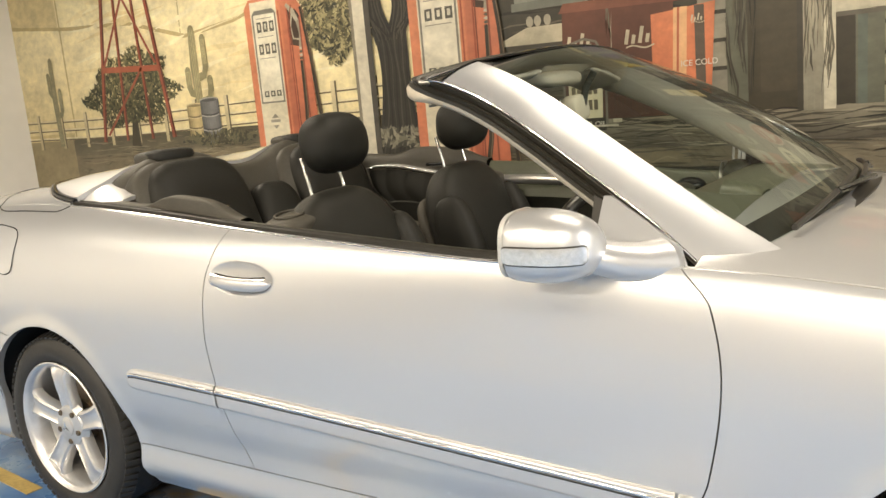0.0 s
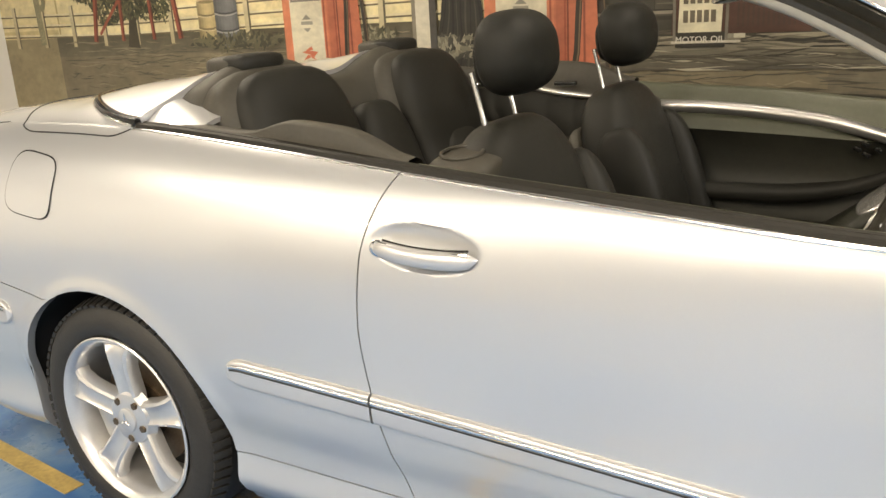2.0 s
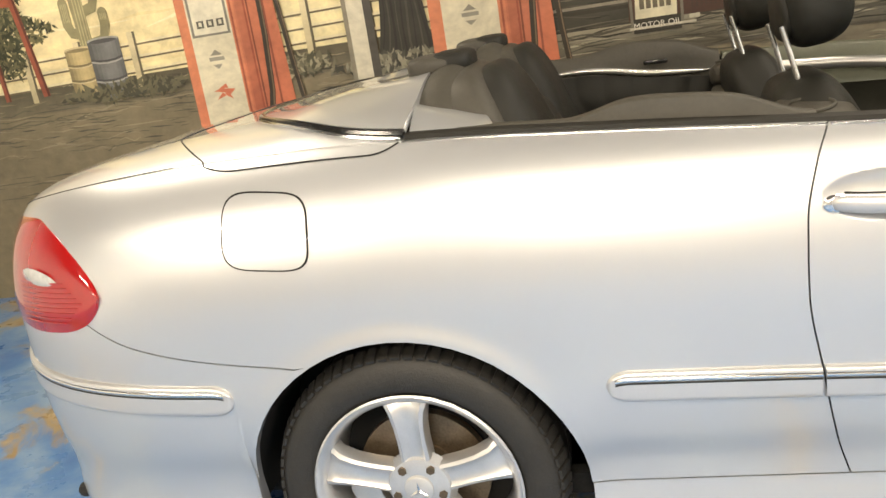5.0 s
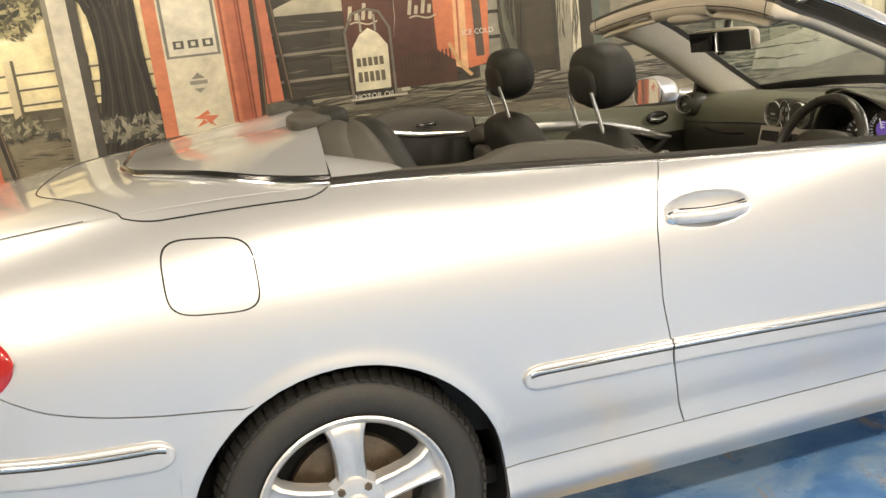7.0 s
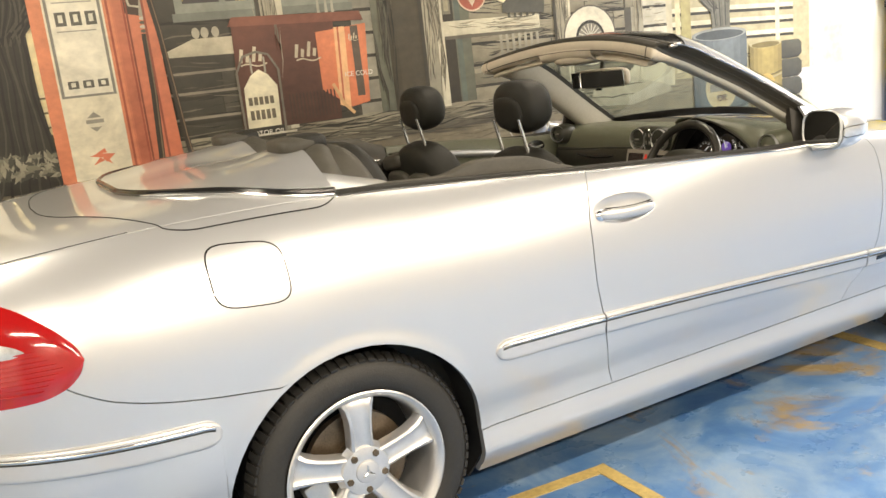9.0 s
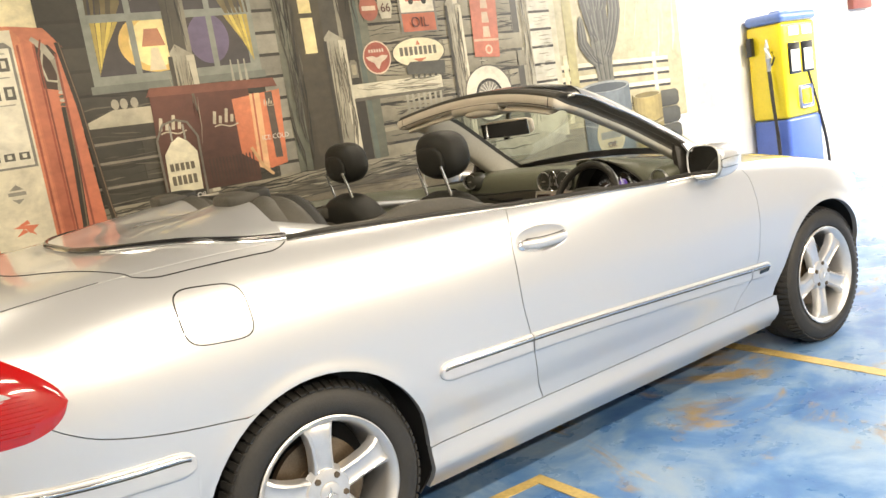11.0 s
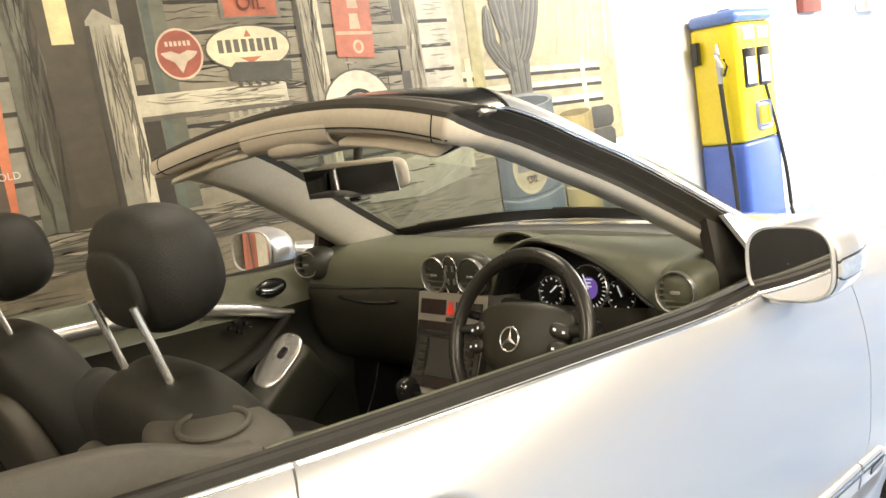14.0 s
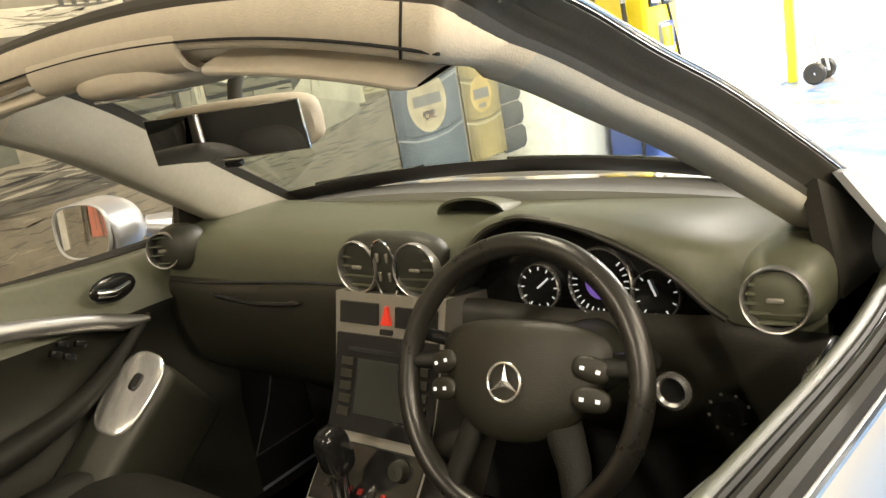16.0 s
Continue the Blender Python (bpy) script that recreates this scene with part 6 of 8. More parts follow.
def header_piece(pts, y0, y1, m, name, label, n=30):
    V, F = slab(lambda y, j: (bow(y)[0] + pts[int(j)][0], y, bow(y)[1] + pts[int(j)][1]), spaced(y0, y1, n), range(len(pts)), (0.006, 0, 0.004))
    return link(name, V, F, m, screen, label, smooth=60)


header_piece([(-0.0075, -0.008), (-0.0085, -0.018), (-0.007, -0.032), (-0.001, -0.043), (0.010, -0.050), (0.04, -0.052), (0.09, -0.040), (0.14, -0.015)], -0.168, 0.168, HEADER_BEIGE, "header_centre", "deeper taupe middle of the header")
for side in (-1, 1):
    part("roof_catch", box(-0.018, 0.018, -0.010, 0.010, -0.004, 0.006, 0.003, m=Matrix.Translation((1.428, side * 0.585, 1.346)) @ Matrix.Rotation(side * 0.35, 4, "X")), ALU, screen, "metal roof catch")
    visor = new("sun_visor")
    visor.parent = screen

    def visor_f(y, a):
        e = min(1, max(0.02, 1 - max(0, (0.205 - y) / 0.025) ** 2)) ** 0.5 * min(1, max(0.02, 1 - max(0, (y - 0.487) / 0.025) ** 2)) ** 0.5
        c, sn = math.cos(a), math.sin(a)
        u, w = math.copysign(abs(c) ** 0.6, c), math.copysign(abs(sn) ** 0.7, sn)
        x, z = bow(y)
        return (x + 0.076 - 0.074 * u * (0.8 + 0.2 * e), side * y, z - 0.036 - 0.014 * u + 0.0105 * w * e + 0.0014 * math.sin(y * 43) * (w > 0) * e)
    V, F = sheet(visor_f, [0.180] + spaced(0.183, 0.205, 6) + spaced(0.212, 0.483, 24) + spaced(0.487, 0.510, 6) + [0.5115], [2 * math.pi * k / 28 for k in range(29)])
    link("visor_pad", V, F, HEADER_BEIGE, visor, "folded-up taupe sun visor", smooth=70)
    part("visor_rod", tube([(1.46, side * 0.10, 1.338), (1.435, side * 0.19, 1.335)], 0.006), CHROME, visor)
part("roof_console", ball(0.075, 0.135, 0.024, Matrix.Translation((1.485, -0.01, 1.334)), power=0.6), HEADER_BEIGE, screen, "taupe roof console with reading lamps")
for sy in (-1, 1):
    part("reading_lamp", box(1.43, 1.475, sy * 0.05 - 0.028, sy * 0.05 + 0.028, 1.308, 1.313, 0.002, 1), CLEAR_LENS, screen, "small reading lamp")


def bottom_edge(y):
    return 2.245 + 0.085 * (1 - (y / 0.715) ** 2), 0.958 + 0.045 * (1 - (y / 0.715) ** 2)


def glass_f(u, v):
    y1 = 0.500 * (1 - v) + 0.668 * v
    y = u * y1
    xt, zt = bow(y * 0.500 / y1)
    back = max(0, (abs(u) - 0.30) / 0.70) ** 2
    xt, zt = xt + 0.198 - 0.070 * back, zt + 0.038
    xb, zb = bottom_edge(y * 0.690 / y1)
    xb -= 0.012 * back
    b = 0.030 * math.sin(math.pi * v)
    return (xt + (xb - xt) * v + b * 0.5, y, zt + (zb - zt) * v + b)


V, F = sheet(glass_f, spaced(-1, 1, 30), spaced(0, 1, 20))
pane = link("windscreen_pane", V, F, WINDSCREEN, screen, "clear raked windscreen glass")
pane.visible_shadow = False
V, F = sheet(lambda u, v: tuple(Vector(glass_f(u, v)) + Vector((0, 0, -0.003))), spaced(-1, 1, 30), [0.925, 0.96, 1.0])
link("glass_border", V, F, RUBBER, screen, "black border printed along the glass foot")
V, F = slab(lambda y, k: (bottom_edge(y)[0] - 0.012 + 0.05 * k, y, bottom_edge(y)[1] - 0.012 + 0.002 * math.sin(9 * k)), spaced(-0.70, 0.70, 30), [0, 0.3, 0.7, 1], (0, 0, -0.02))
link("cowl_strip", V, F, RUBBER, screen, "black cowl strip under the glass")
for y0, y1 in ((-0.58, 0.05), (-0.02, 0.60)):
    w = new("wiper")
    w.parent = screen
    part("wiper_blade", tube([(bottom_edge(y)[0] + 0.006 - 0.02 * (y - y0) / (y1 - y0), y, bottom_edge(y)[1] + 0.016 + 0.012 * (y - y0) / (y1 - y0)) for y in lin(y0, y1, 14)], 0.007, 6), RUBBER, w, "black wiper blade")
    part("wiper_arm", tube([(bottom_edge(y1)[0] + 0.03, y1 * 0.9, bottom_edge(y1)[1] + 0.012), (bottom_edge(0)[0] - 0.015, (y0 + y1) / 2, bottom_edge(0)[1] + 0.018)], 0.007, 6), GLOSS_BLACK, w, "black wiper arm")

# inside mirror
im = new("inside_mirror")
im.parent = screen
IM = Matrix.Translation((1.575, -0.012, 1.243)) @ Matrix.Rotation(radians(16), 4, "Z") @ Matrix.Rotation(radians(-6), 4, "Y")
part("mirror_shell", ball(0.026, 0.137, 0.039, IM, power=0.45), HEADER_BEIGE, im, "taupe mirror housing")
part("mirror_glass", box(-0.0285, -0.024, -0.128, 0.128, -0.0335, 0.0335, 0.001, 1, m=IM), MIRROR, im, "mirror glass")
part("mirror_stem", tube([(1.590, 0, 1.25), (1.60, 0, 1.30), (1.63, 0, 1.345)], 0.011), DASH, im, "dark stem")
part("mirror_switch", box(-0.03, -0.018, -0.014, 0.014, -0.047, -0.038, 0.002, 1, m=IM), GLOSS_BLACK, im)

# ---------------------------------------------------------------- outside mirrors
for side in (-1, 1):
    mir = new("door_mirror")
    mir.parent = door_right if side < 0 else door_left
    tagged(mir, "silver door mirror with a clear indicator strip")
    M = Matrix.Translation((1.870, -0.882, 1.005) if side < 0 else (1.848, 0.955, 1.003)) @ Matrix.Rotation(radians(-2.3 if side < 0 else 21), 4, "Z")
    bm = ball(0.125, 0.088, 0.073, M, u=48, v=28, power=0.80)
    Mi = M.inverted()
    for v in bm.verts:
        q = Mi @ v.co
        if q.x < -0.045:
            q.x = -0.045 - (q.x + 0.045) * 0.10
        if q.y * side < 0:
            q.z -= 0.22 * -q.y * side
        v.co = M @ q
    part("mirror_housing", bm, SILVER, mir, "silver mirror housing", smooth=70)

    G = M @ Matrix.Rotation(radians(3.5), 4, "Y")

    def oval(r, x):
        return lambda a: tuple(G @ Vector((x, 0.073 * r * math.copysign(abs(math.cos(a)) ** 0.62, math.cos(a)), 0.061 * r * math.copysign(abs(math.sin(a)) ** 0.62, math.sin(a)))))
    A = [2 * math.pi * k / 48 for k in range(49)]
    rings = [oval(1.09, -0.046), oval(1.10, -0.053), oval(1.07, -0.057), oval(1.03, -0.056), oval(1.01, -0.050)]
    V, F = sheet(lambda j, a: rings[int(j)](a), range(5), A)
    link("mirror_rim", V, F, TRIM_RIM, mir, "pale rim round the glass", smooth=60)
    V, F = sheet(lambda r, a: oval(r, -0.0525)(a), [0.01, 0.5, 1.02], A)
    link("mirror_glass", V, F, MIRROR, mir, "mirror glass", smooth=0)
    part("mirror_foot", tube([(2.06, side * 0.752, 0.948), (2.03, side * 0.785, 0.952), (1.995, side * 0.815, 0.962), (1.955, side * 0.840, 0.976), (1.92, side * 0.86, 0.988)], [0.074, 0.064, 0.058, 0.054, 0.040], 24, flat=0.66), SILVER, mir, "silver mirror foot", smooth=70)
    def lens_f(lift, grow):
        def f(a, v):
            e = min(1.0, max(0.05, 1 - max(0, (abs(a - 66) - 34) / (8 + 400 * grow)) ** 2)) ** 0.5
            z = -0.008 + (0.0165 + grow) * v * e
            c, n = math.cos(radians(a)), math.sin(radians(a))
            k = (1 - min(abs(z) / 0.073, 1) ** 2.5) ** 0.4 * lift
            x = 0.125 * math.copysign(abs(c) ** 0.8, c) * k
            if x < -0.045:
                x = -0.045 - (x + 0.045) * 0.10
            return tuple(M @ Vector((x, side * 0.088 * abs(n) ** 0.8 * k, z)))
        return f
    for nm, lift, grow, m, label in (("indicator_frame", 1.012, 0.003, RUBBER, "dark line round the indicator"), ("indicator", 1.028, 0.0, CLEAR_LENS, "clear side indicator lens")):
        V, F = sheet(lens_f(lift, grow), lin(26 - 400 * grow, 106 + 400 * grow, 44), lin(-1, 1, 7), inward(side, 0.006))
        link(nm, V, F, m, mir, label, smooth=50)

# ---------------------------------------------------------------- cabin shell
part("cabin_floor", box(0.30, 2.25, -0.70, 0.70, 0.22, 0.27), CARPET, car, "black carpet")
part("rear_bulkhead", box(0.06, 0.12, -0.68, 0.68, 0.25, 1.03), CARPET, car, "black bulkhead behind the rear seat")
part("front_bulkhead", box(2.16, 2.22, -0.70, 0.70, 0.22, 0.93), CARPET, car, "black footwell wall")
part("tunnel", box(0.6, 1.9, -0.12, 0.12, 0.25, 0.50, 0.04, 3), LEATHER_GREY, car, "dark centre tunnel")


def inner_side(side, x0, x1, name, label, material, rise, n=40):
    """The trim along a door or quarter, from the waist seal down to the floor."""
    prof = [(0.036, -0.012), (0.0375, 0.004), (0.043, 0.010), (0.070, 0.012), (0.090, 0.002), (0.102, -0.022), (0.100, -0.10), (0.078, -0.14), (0.070, -0.20), (0.064, -0.26), (0.10, -0.34), (0.085, -0.42), (0.08, -0.70)]

    def f(x, j):
        d, h = prof[int(j)]
        r = rise(x)
        if side > 0:
            r += 0.022 * min(1, max(0, (1.75 - x) / 0.5))
        lift = r * (1 if 0 < j < 5 else (0.6 if j == 5 else 0))
        if x1 > 1:
            wide = (0.70, 1.4) if side > 0 else (0.44, 0.75)
            d = 0.048 + (d - 0.036) * (wide[0] if j < 6 else wide[1])
        return (x, side * (edge_y(x) - d), max(edge_z(x) + h + lift - (0.007 if x1 > 1 else 0), 0.26))
    V, F = sheet(f, spaced(x0, x1, n), range(7))
    top = link(name, V, F, material, car, label, smooth=60)
    V, F = sheet(f, spaced(x0, x1, n), range(6, len(prof)))
    link("trim_card", V, F, DOOR_CARD if x1 > 1 else DASH_LOW, top, "charcoal lower card", smooth=60)
    return top


def quarter_rise(x):
    return 0.042 * math.exp(-((x - 0.62) / 0.17) ** 4) + 0.002


for side, door in ((-1, door_right), (1, door_left)):
    inner_side(side, 0.07, 0.855, "quarter_trim", "charcoal rear side trim", LEATHER_GREY, quarter_rise)
    tr = inner_side(side, 0.865, 1.955, "door_trim", "charcoal door trim", DASH_LIT, lambda x: 0.0)
    # bright strip and armrest on the door card
    inset = 0.143 if side > 0 else 0.082

    def card(x, dz, out):
        return (x, side * (edge_y(x) - inset - out), edge_z(x) + dz)
    top = curve((0.88, -0.030), (1.1, -0.022), (1.4, -0.036), (1.62, -0.078), (1.75, -0.125))
    V, F = slab(lambda x, k: card(x, float(top(x)) + 0.006 - 0.038 * k * min(1, (1.80 - x) * 9), 0.012 + 0.008 * math.sin(math.pi * k)), spaced(0.88, 1.755, 40), spaced(0, 1, 6), (0, side * 0.02, 0))
    link("bright_strip", V, F, ALU, tr, "brushed aluminium strip", smooth=60)
    arm = [card(x, float(curve((0.95, -0.30), (1.3, -0.285), (1.5, -0.25), (1.65, -0.185), (1.76, -0.120))(x)), 0.035 if x < 1.6 else 0.035 - 0.03 * (x - 1.6) / 0.16) for x in lin(0.95, 1.76, 24)]
    part("armrest", tube(arm, [0.030] * 14 + [0.028, 0.026, 0.024, 0.022, 0.020, 0.018, 0.016, 0.014, 0.012, 0.008], 12), LEATHER, tr, "padded armrest and pull")
    hx = 1.70
    part("handle_bowl", ball(0.055, 0.008, 0.030, Matrix.Translation((hx, side * (edge_y(hx) - inset), edge_z(hx) - 0.04))), GLOSS_BLACK, tr, "dark handle bowl")
    part("inner_handle", tube([card(hx - 0.040, -0.040, 0.006), card(hx - 0.01, -0.046, 0.016), card(hx + 0.035, -0.038, 0.010)], [0.011, 0.009, 0.006], 10), CHROME, tr, "chrome inside handle")
    for dx, dz in ((-0.16, -0.13), (-0.14, -0.115), (-0.135, -0.145), (-0.105, -0.128)):
        part("seat_switch", box(-0.012, 0.012, -0.008, 0.008, -0.007, 0.007, 0.003, m=Matrix.Translation(card(hx + dx, dz, 0.004)) @ Matrix.Rotation(0.5, 4, "Y")), GLOSS_BLACK, tr)
    # chrome strip and pleated leather panel on the rear side trim
    QZ = curve((0.27, -0.026), (0.32, -0.008), (0.43, 0.000), (0.62, -0.018), (0.82, -0.026))
    V, F = slab(lambda x, k: (x, side * (edge_y(x) - 0.112 - 0.006 * math.sin(math.pi * k)), edge_z(x) + float(QZ(x)) - 0.021 * k * math.sin(math.pi * (x - 0.27) / 0.55) ** 0.4), spaced(0.2703, 0.8197, 26), spaced(0, 1, 4), (0, side * 0.012, 0))
    link("quarter_strip", V, F, ALU_BRIGHT, car, "aluminium strip on the rear side trim", smooth=60)
    QX = curve((0.76, 0.56), (0.80, 0.48), (0.89, 0.36), (0.96, 0.295), (1.03, 0.275))

    def quarter_pad(u, v):
        x = 0.85 * u + 0.30 * (1 - u)
        z = edge_z(x) + float(QZ(max(x, 0.272))) - 0.024 - 0.23 * v
        x = float(QX(z)) + (0.85 - float(QX(z))) * u
        fold = abs(math.sin(math.pi * (6 * u + 0.9 * v))) * max(0.0, 1 - (v / 0.62) ** 4)
        return (x, side * (edge_y(x) - 0.106 - 0.007 * fold - 0.012 * math.sin(math.pi * v) - (0.010 if v > 0.62 else 0)), z)
    V, F = sheet(quarter_pad, spaced(0, 1, 72), spaced(0, 0.60, 12) + [0.625] + spaced(0.66, 1, 8))
    link("quarter_pad", V, F, LEATHER, car, "pleated black leather side panel", smooth=60)
    part("quarter_border", tube([(float(QX(z)) - 0.012, side * (edge_y(0.4) - 0.108), z) for z in lin(0.77, 1.03, 24)], 0.016, 10, flat=0.6), LEATHER_GREY, car, "charcoal border round the side panel", smooth=60)
    # painted flap beside the folded-top cover
    V, F = slab(lambda u, k: (0.072 + (0.180 - 0.035 * (1 - k)) * u, side * (0.560 + (edge_y(0.15) - 0.034 - 0.560) * k), edge_z(0.072 + 0.18 * u) + 0.008 + (0.046 - 0.030 * u) * (1 - k * k)), spaced(0, 1, 10), spaced(0, 1, 8), (0, 0, -0.012))
    link("side_flap", V, F, SILVER, car, "small silver flap beside the top cover", smooth=50)
    # belt guide
    part("belt_guide", box(0.60, 0.68, side * 0.60 - 0.012, side * 0.60 + 0.012, 1.03, 1.045, 0.005), GLOSS_BLACK, car, "black belt guide")

# ---------------------------------------------------------------- seats
def front_seat(y0):
    s = new("front_seat")
    s.parent = car
    tagged(s, "black leather front seat with a raised headrest on chrome posts")
    L = Matrix.Translation((0, y0, 0))
    lean = radians(-17)
    B = L @ Matrix.Translation((0.965, 0, 0.785)) @ Matrix.Rotation(lean, 4, "Y")
    bm = ball(0.090, 0.245, 0.285, None, u=40, v=28, power=0.60)
    for v in bm.verts:
        k = max(0.0, v.co.z / 0.285)
        v.co.y *= 1 - 0.22 * k ** 2.5
        v.co = B @ v.co
    part("backrest", bm, LEATHER, s, "black leather backrest", smooth=60)
    part("back_inset", ball(0.050, 0.150, 0.175, L @ Matrix.Translation((1.0, 0, 0.76)) @ Matrix.Rotation(lean, 4, "Y"), power=0.6), LEATHER, s, "stitched leather inset", smooth=60)
    for q in (-1, 1):
        part("side_bolster", ball(0.085, 0.055, 0.24, L @ Matrix.Translation((1.03, q * 0.205, 0.725)) @ Matrix.Rotation(lean, 4, "Y"), power=0.7), LEATHER, s, smooth=60)
        part("back_shell", ball(0.030, 0.12, 0.20, L @ Matrix.Translation((0.880, q * 0.10, 0.75)) @ Matrix.Rotation(lean, 4, "Y"), power=0.55), LEATHER_GREY, s, smooth=60)
    out = math.copysign(1, y0)
    part("shoulder_cap", ball(0.080, 0.105, 0.040, L @ Matrix.Translation((0.890, out * 0.165, 0.972)) @ Matrix.Rotation(out * -0.16, 4, "X"), power=0.6), LEATHER_GREY, s, "charcoal shoulder cap with a belt loop", smooth=60)
    part("belt_loop", tube([tuple(L @ Vector((0.880 + 0.046 * math.cos(a), out * 0.185 + 0.042 * math.sin(a), 1.010 - 0.16 * (0.042 * math.sin(a)) * out))) for a in lin(0, 2 * math.pi, 24)[:-1]], 0.0045, 8, closed=True), LEATHER_GREY, s, "belt loop")
    part("cushion", ball(0.27, 0.25, 0.10, L @ Matrix.Translation((1.33, 0, 0.50)) @ Matrix.Rotation(radians(-5), 4, "Y"), u=32, v=18, power=0.55), LEATHER, s, "black leather cushion", smooth=60)
    for q in (-1, 1):
        part("cushion_bolster", ball(0.25, 0.05, 0.09, L @ Matrix.Translation((1.33, q * 0.215, 0.53)), power=0.6), LEATHER, s, smooth=60)
    part("seat_base", box(1.05, 1.58, y0 - 0.22, y0 + 0.22, 0.27, 0.42, 0.02), GLOSS_BLACK, s, "dark seat base")
    h = new("headrest")
    h.parent = s
    H = L @ Matrix.Translation((0.918, 0, 1.202)) @ Matrix.Rotation(radians(-6), 4, "Y")
    bm = ball(0.088, 0.122, 0.092, H, u=36, v=24, power=0.80)
    Hi = H.inverted()
    for v in bm.verts:
        q = Hi @ v.co
        if q.x < -0.02:
            q.x = -0.02 + (q.x + 0.02) * 0.62
        v.co = H @ q
    part("headrest_pad", bm, LEATHER, h, "rounded black leather headrest", smooth=60)
    part("headrest_back", ball(0.016, 0.083, 0.058, H @ Matrix.Translation((-0.055, 0, -0.012)), power=0.75), LEATHER, h, "flat oval back of the headrest", smooth=60)
    for q in (-1, 1):
        part("post", tube([tuple(L @ Vector((0.852, q * 0.078, 1.165))), tuple(L @ Vector((0.890, q * 0.078, 1.010)))], 0.0060, 10), ALU_BRIGHT, h, "chrome headrest post")
        part("post_collar", cyl(0.015, 0.012, 0.012, 16, L @ Matrix.Translation((0.884, q * 0.078, 1.028))), GLOSS_BLACK, h)
    return s


front_seat(-0.365)
front_seat(0.385)

rear = new("rear_seat")
rear.parent = car
tagged(rear, "black leather rear bench with two domed backrests")
for y0 in (-0.345, 0.345):
    B = Matrix.Translation((0.295, y0, 0.905)) @ Matrix.Rotation(radians(-20), 4, "Y")
    part("backrest_rim", ball(0.075, 0.258, 0.300, B @ Matrix.Translation((-0.045, 0, 0.0)), u=36, v=24, power=0.55), LEATHER_GREY, rear, "charcoal rim round the backrest", smooth=60)
    part("rear_backrest", ball(0.080, 0.215, 0.280, B, u=36, v=24, power=0.55), LEATHER, rear, "domed black leather backrest", smooth=60)
    part("rear_inset", ball(0.05, 0.13, 0.13, Matrix.Translation((0.385, y0, 0.80)) @ Matrix.Rotation(radians(-20), 4, "Y"), power=0.7), LEATHER, rear, smooth=60)
    part("rear_cushion", ball(0.24, 0.26, 0.08, Matrix.Translation((0.60, y0, 0.50)), power=0.55), LEATHER, rear, smooth=60)
    s = math.copysign(1, y0)
    part("speaker_hole", ball(0.014, 0.030, 0.020, Matrix.Translation((0.205, y0 + s * 0.185, 1.085)) @ Matrix.Rotation(radians(-20), 4, "Y")), BLACK_GAP, rear, "dark belt outlet")
part("rear_middle", ball(0.07, 0.12, 0.26, Matrix.Translation((0.335, 0, 0.80)) @ Matrix.Rotation(radians(-20), 4, "Y"), power=0.6), LEATHER, rear, "middle pad", smooth=60)


def saddle(u, k):
    """The charcoal shell between the rear seats and the top cover."""
    y = k * 0.635
    h = sum(math.exp(-((y - c) / 0.19) ** 4) for c in (-0.345, 0.345))
    x = cover_front(y) - 0.022
    z = deck_z(0.06, y) + hump(x, y) * (1 - min(abs(y) / 0.69, 1) ** 6) - 0.004
    return (x + 0.145 * u, y, z + (0.006 + 0.034 * h) * math.sin(math.pi / 2 * min(u * 1.5, 1)) - 0.09 * u ** 4 - 0.05 * max(0, abs(k) - 0.86) / 0.14)


V, F = slab(saddle, spaced(0, 1, 14), spaced(-1, 1, 60), (0, 0, -0.03))
link("rear_shell", V, F, LEATHER_GREY, car, "charcoal shell behind the rear seats", smooth=60)
for y0 in (-0.345, 0.345):
    cap = part("roll_bar_cover", ball(0.068, 0.096, 0.028, Matrix.Translation((0.088, y0, 1.184)), power=0.55), LEATHER_GREY, car, "charcoal roll-bar cover", smooth=60)
    part("cover_pad", ball(0.050, 0.092, 0.027, Matrix.Translation((0.128, y0, 1.189)), power=0.55), LEATHER, cap, "black padded front of the roll-bar cover", smooth=60)

# ---------------------------------------------------------------- dashboard
dash = new("dashboard")
dash.parent = car
tagged(dash, "dark right-hand-drive dashboard with round vents")


HOOD = curve((-0.60, 0.0), (-0.585, 0.02), (-0.56, 0.12), (-0.508, 0.46), (-0.43, 0.76), (-0.36, 0.93), (-0.29, 1.0), (-0.23, 0.88), (-0.171, 0.56), (-0.125, 0.15), (-0.108, 0.0))


def hood(y):
    """How far the instrument hood rises at y."""
    return max(0.0, float(HOOD(y))) if -0.60 < y < -0.108 else 0.0


def dash_top(y, j):
    h = hood(y)
    far = 2.275 - 0.09 * (y / 0.7) ** 2
    pts = [(far, 0.965), (2.16, 0.985), (2.05, 0.992 + 0.012 * h), (1.97, 0.993 + 0.034 * h), (1.915 - 0.01 * h, 0.988 + 0.054 * h), (1.878 - 0.022 * h, 0.974 + 0.073 * h), (1.862 - 0.032 * h, 0.948 + 0.099 * h), (1.855 - 0.032 * h, 0.917 + 0.128 * h), (1.853 - 0.024 * h, 0.890 + 0.153 * h)]
    x, z = pts[int(j)]
    return (x, y, z)


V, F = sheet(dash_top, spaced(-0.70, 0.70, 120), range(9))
link("dash_pad", V, F, DASH_LIT, dash, "soft dark dash pad with an instrument hood", smooth=60)


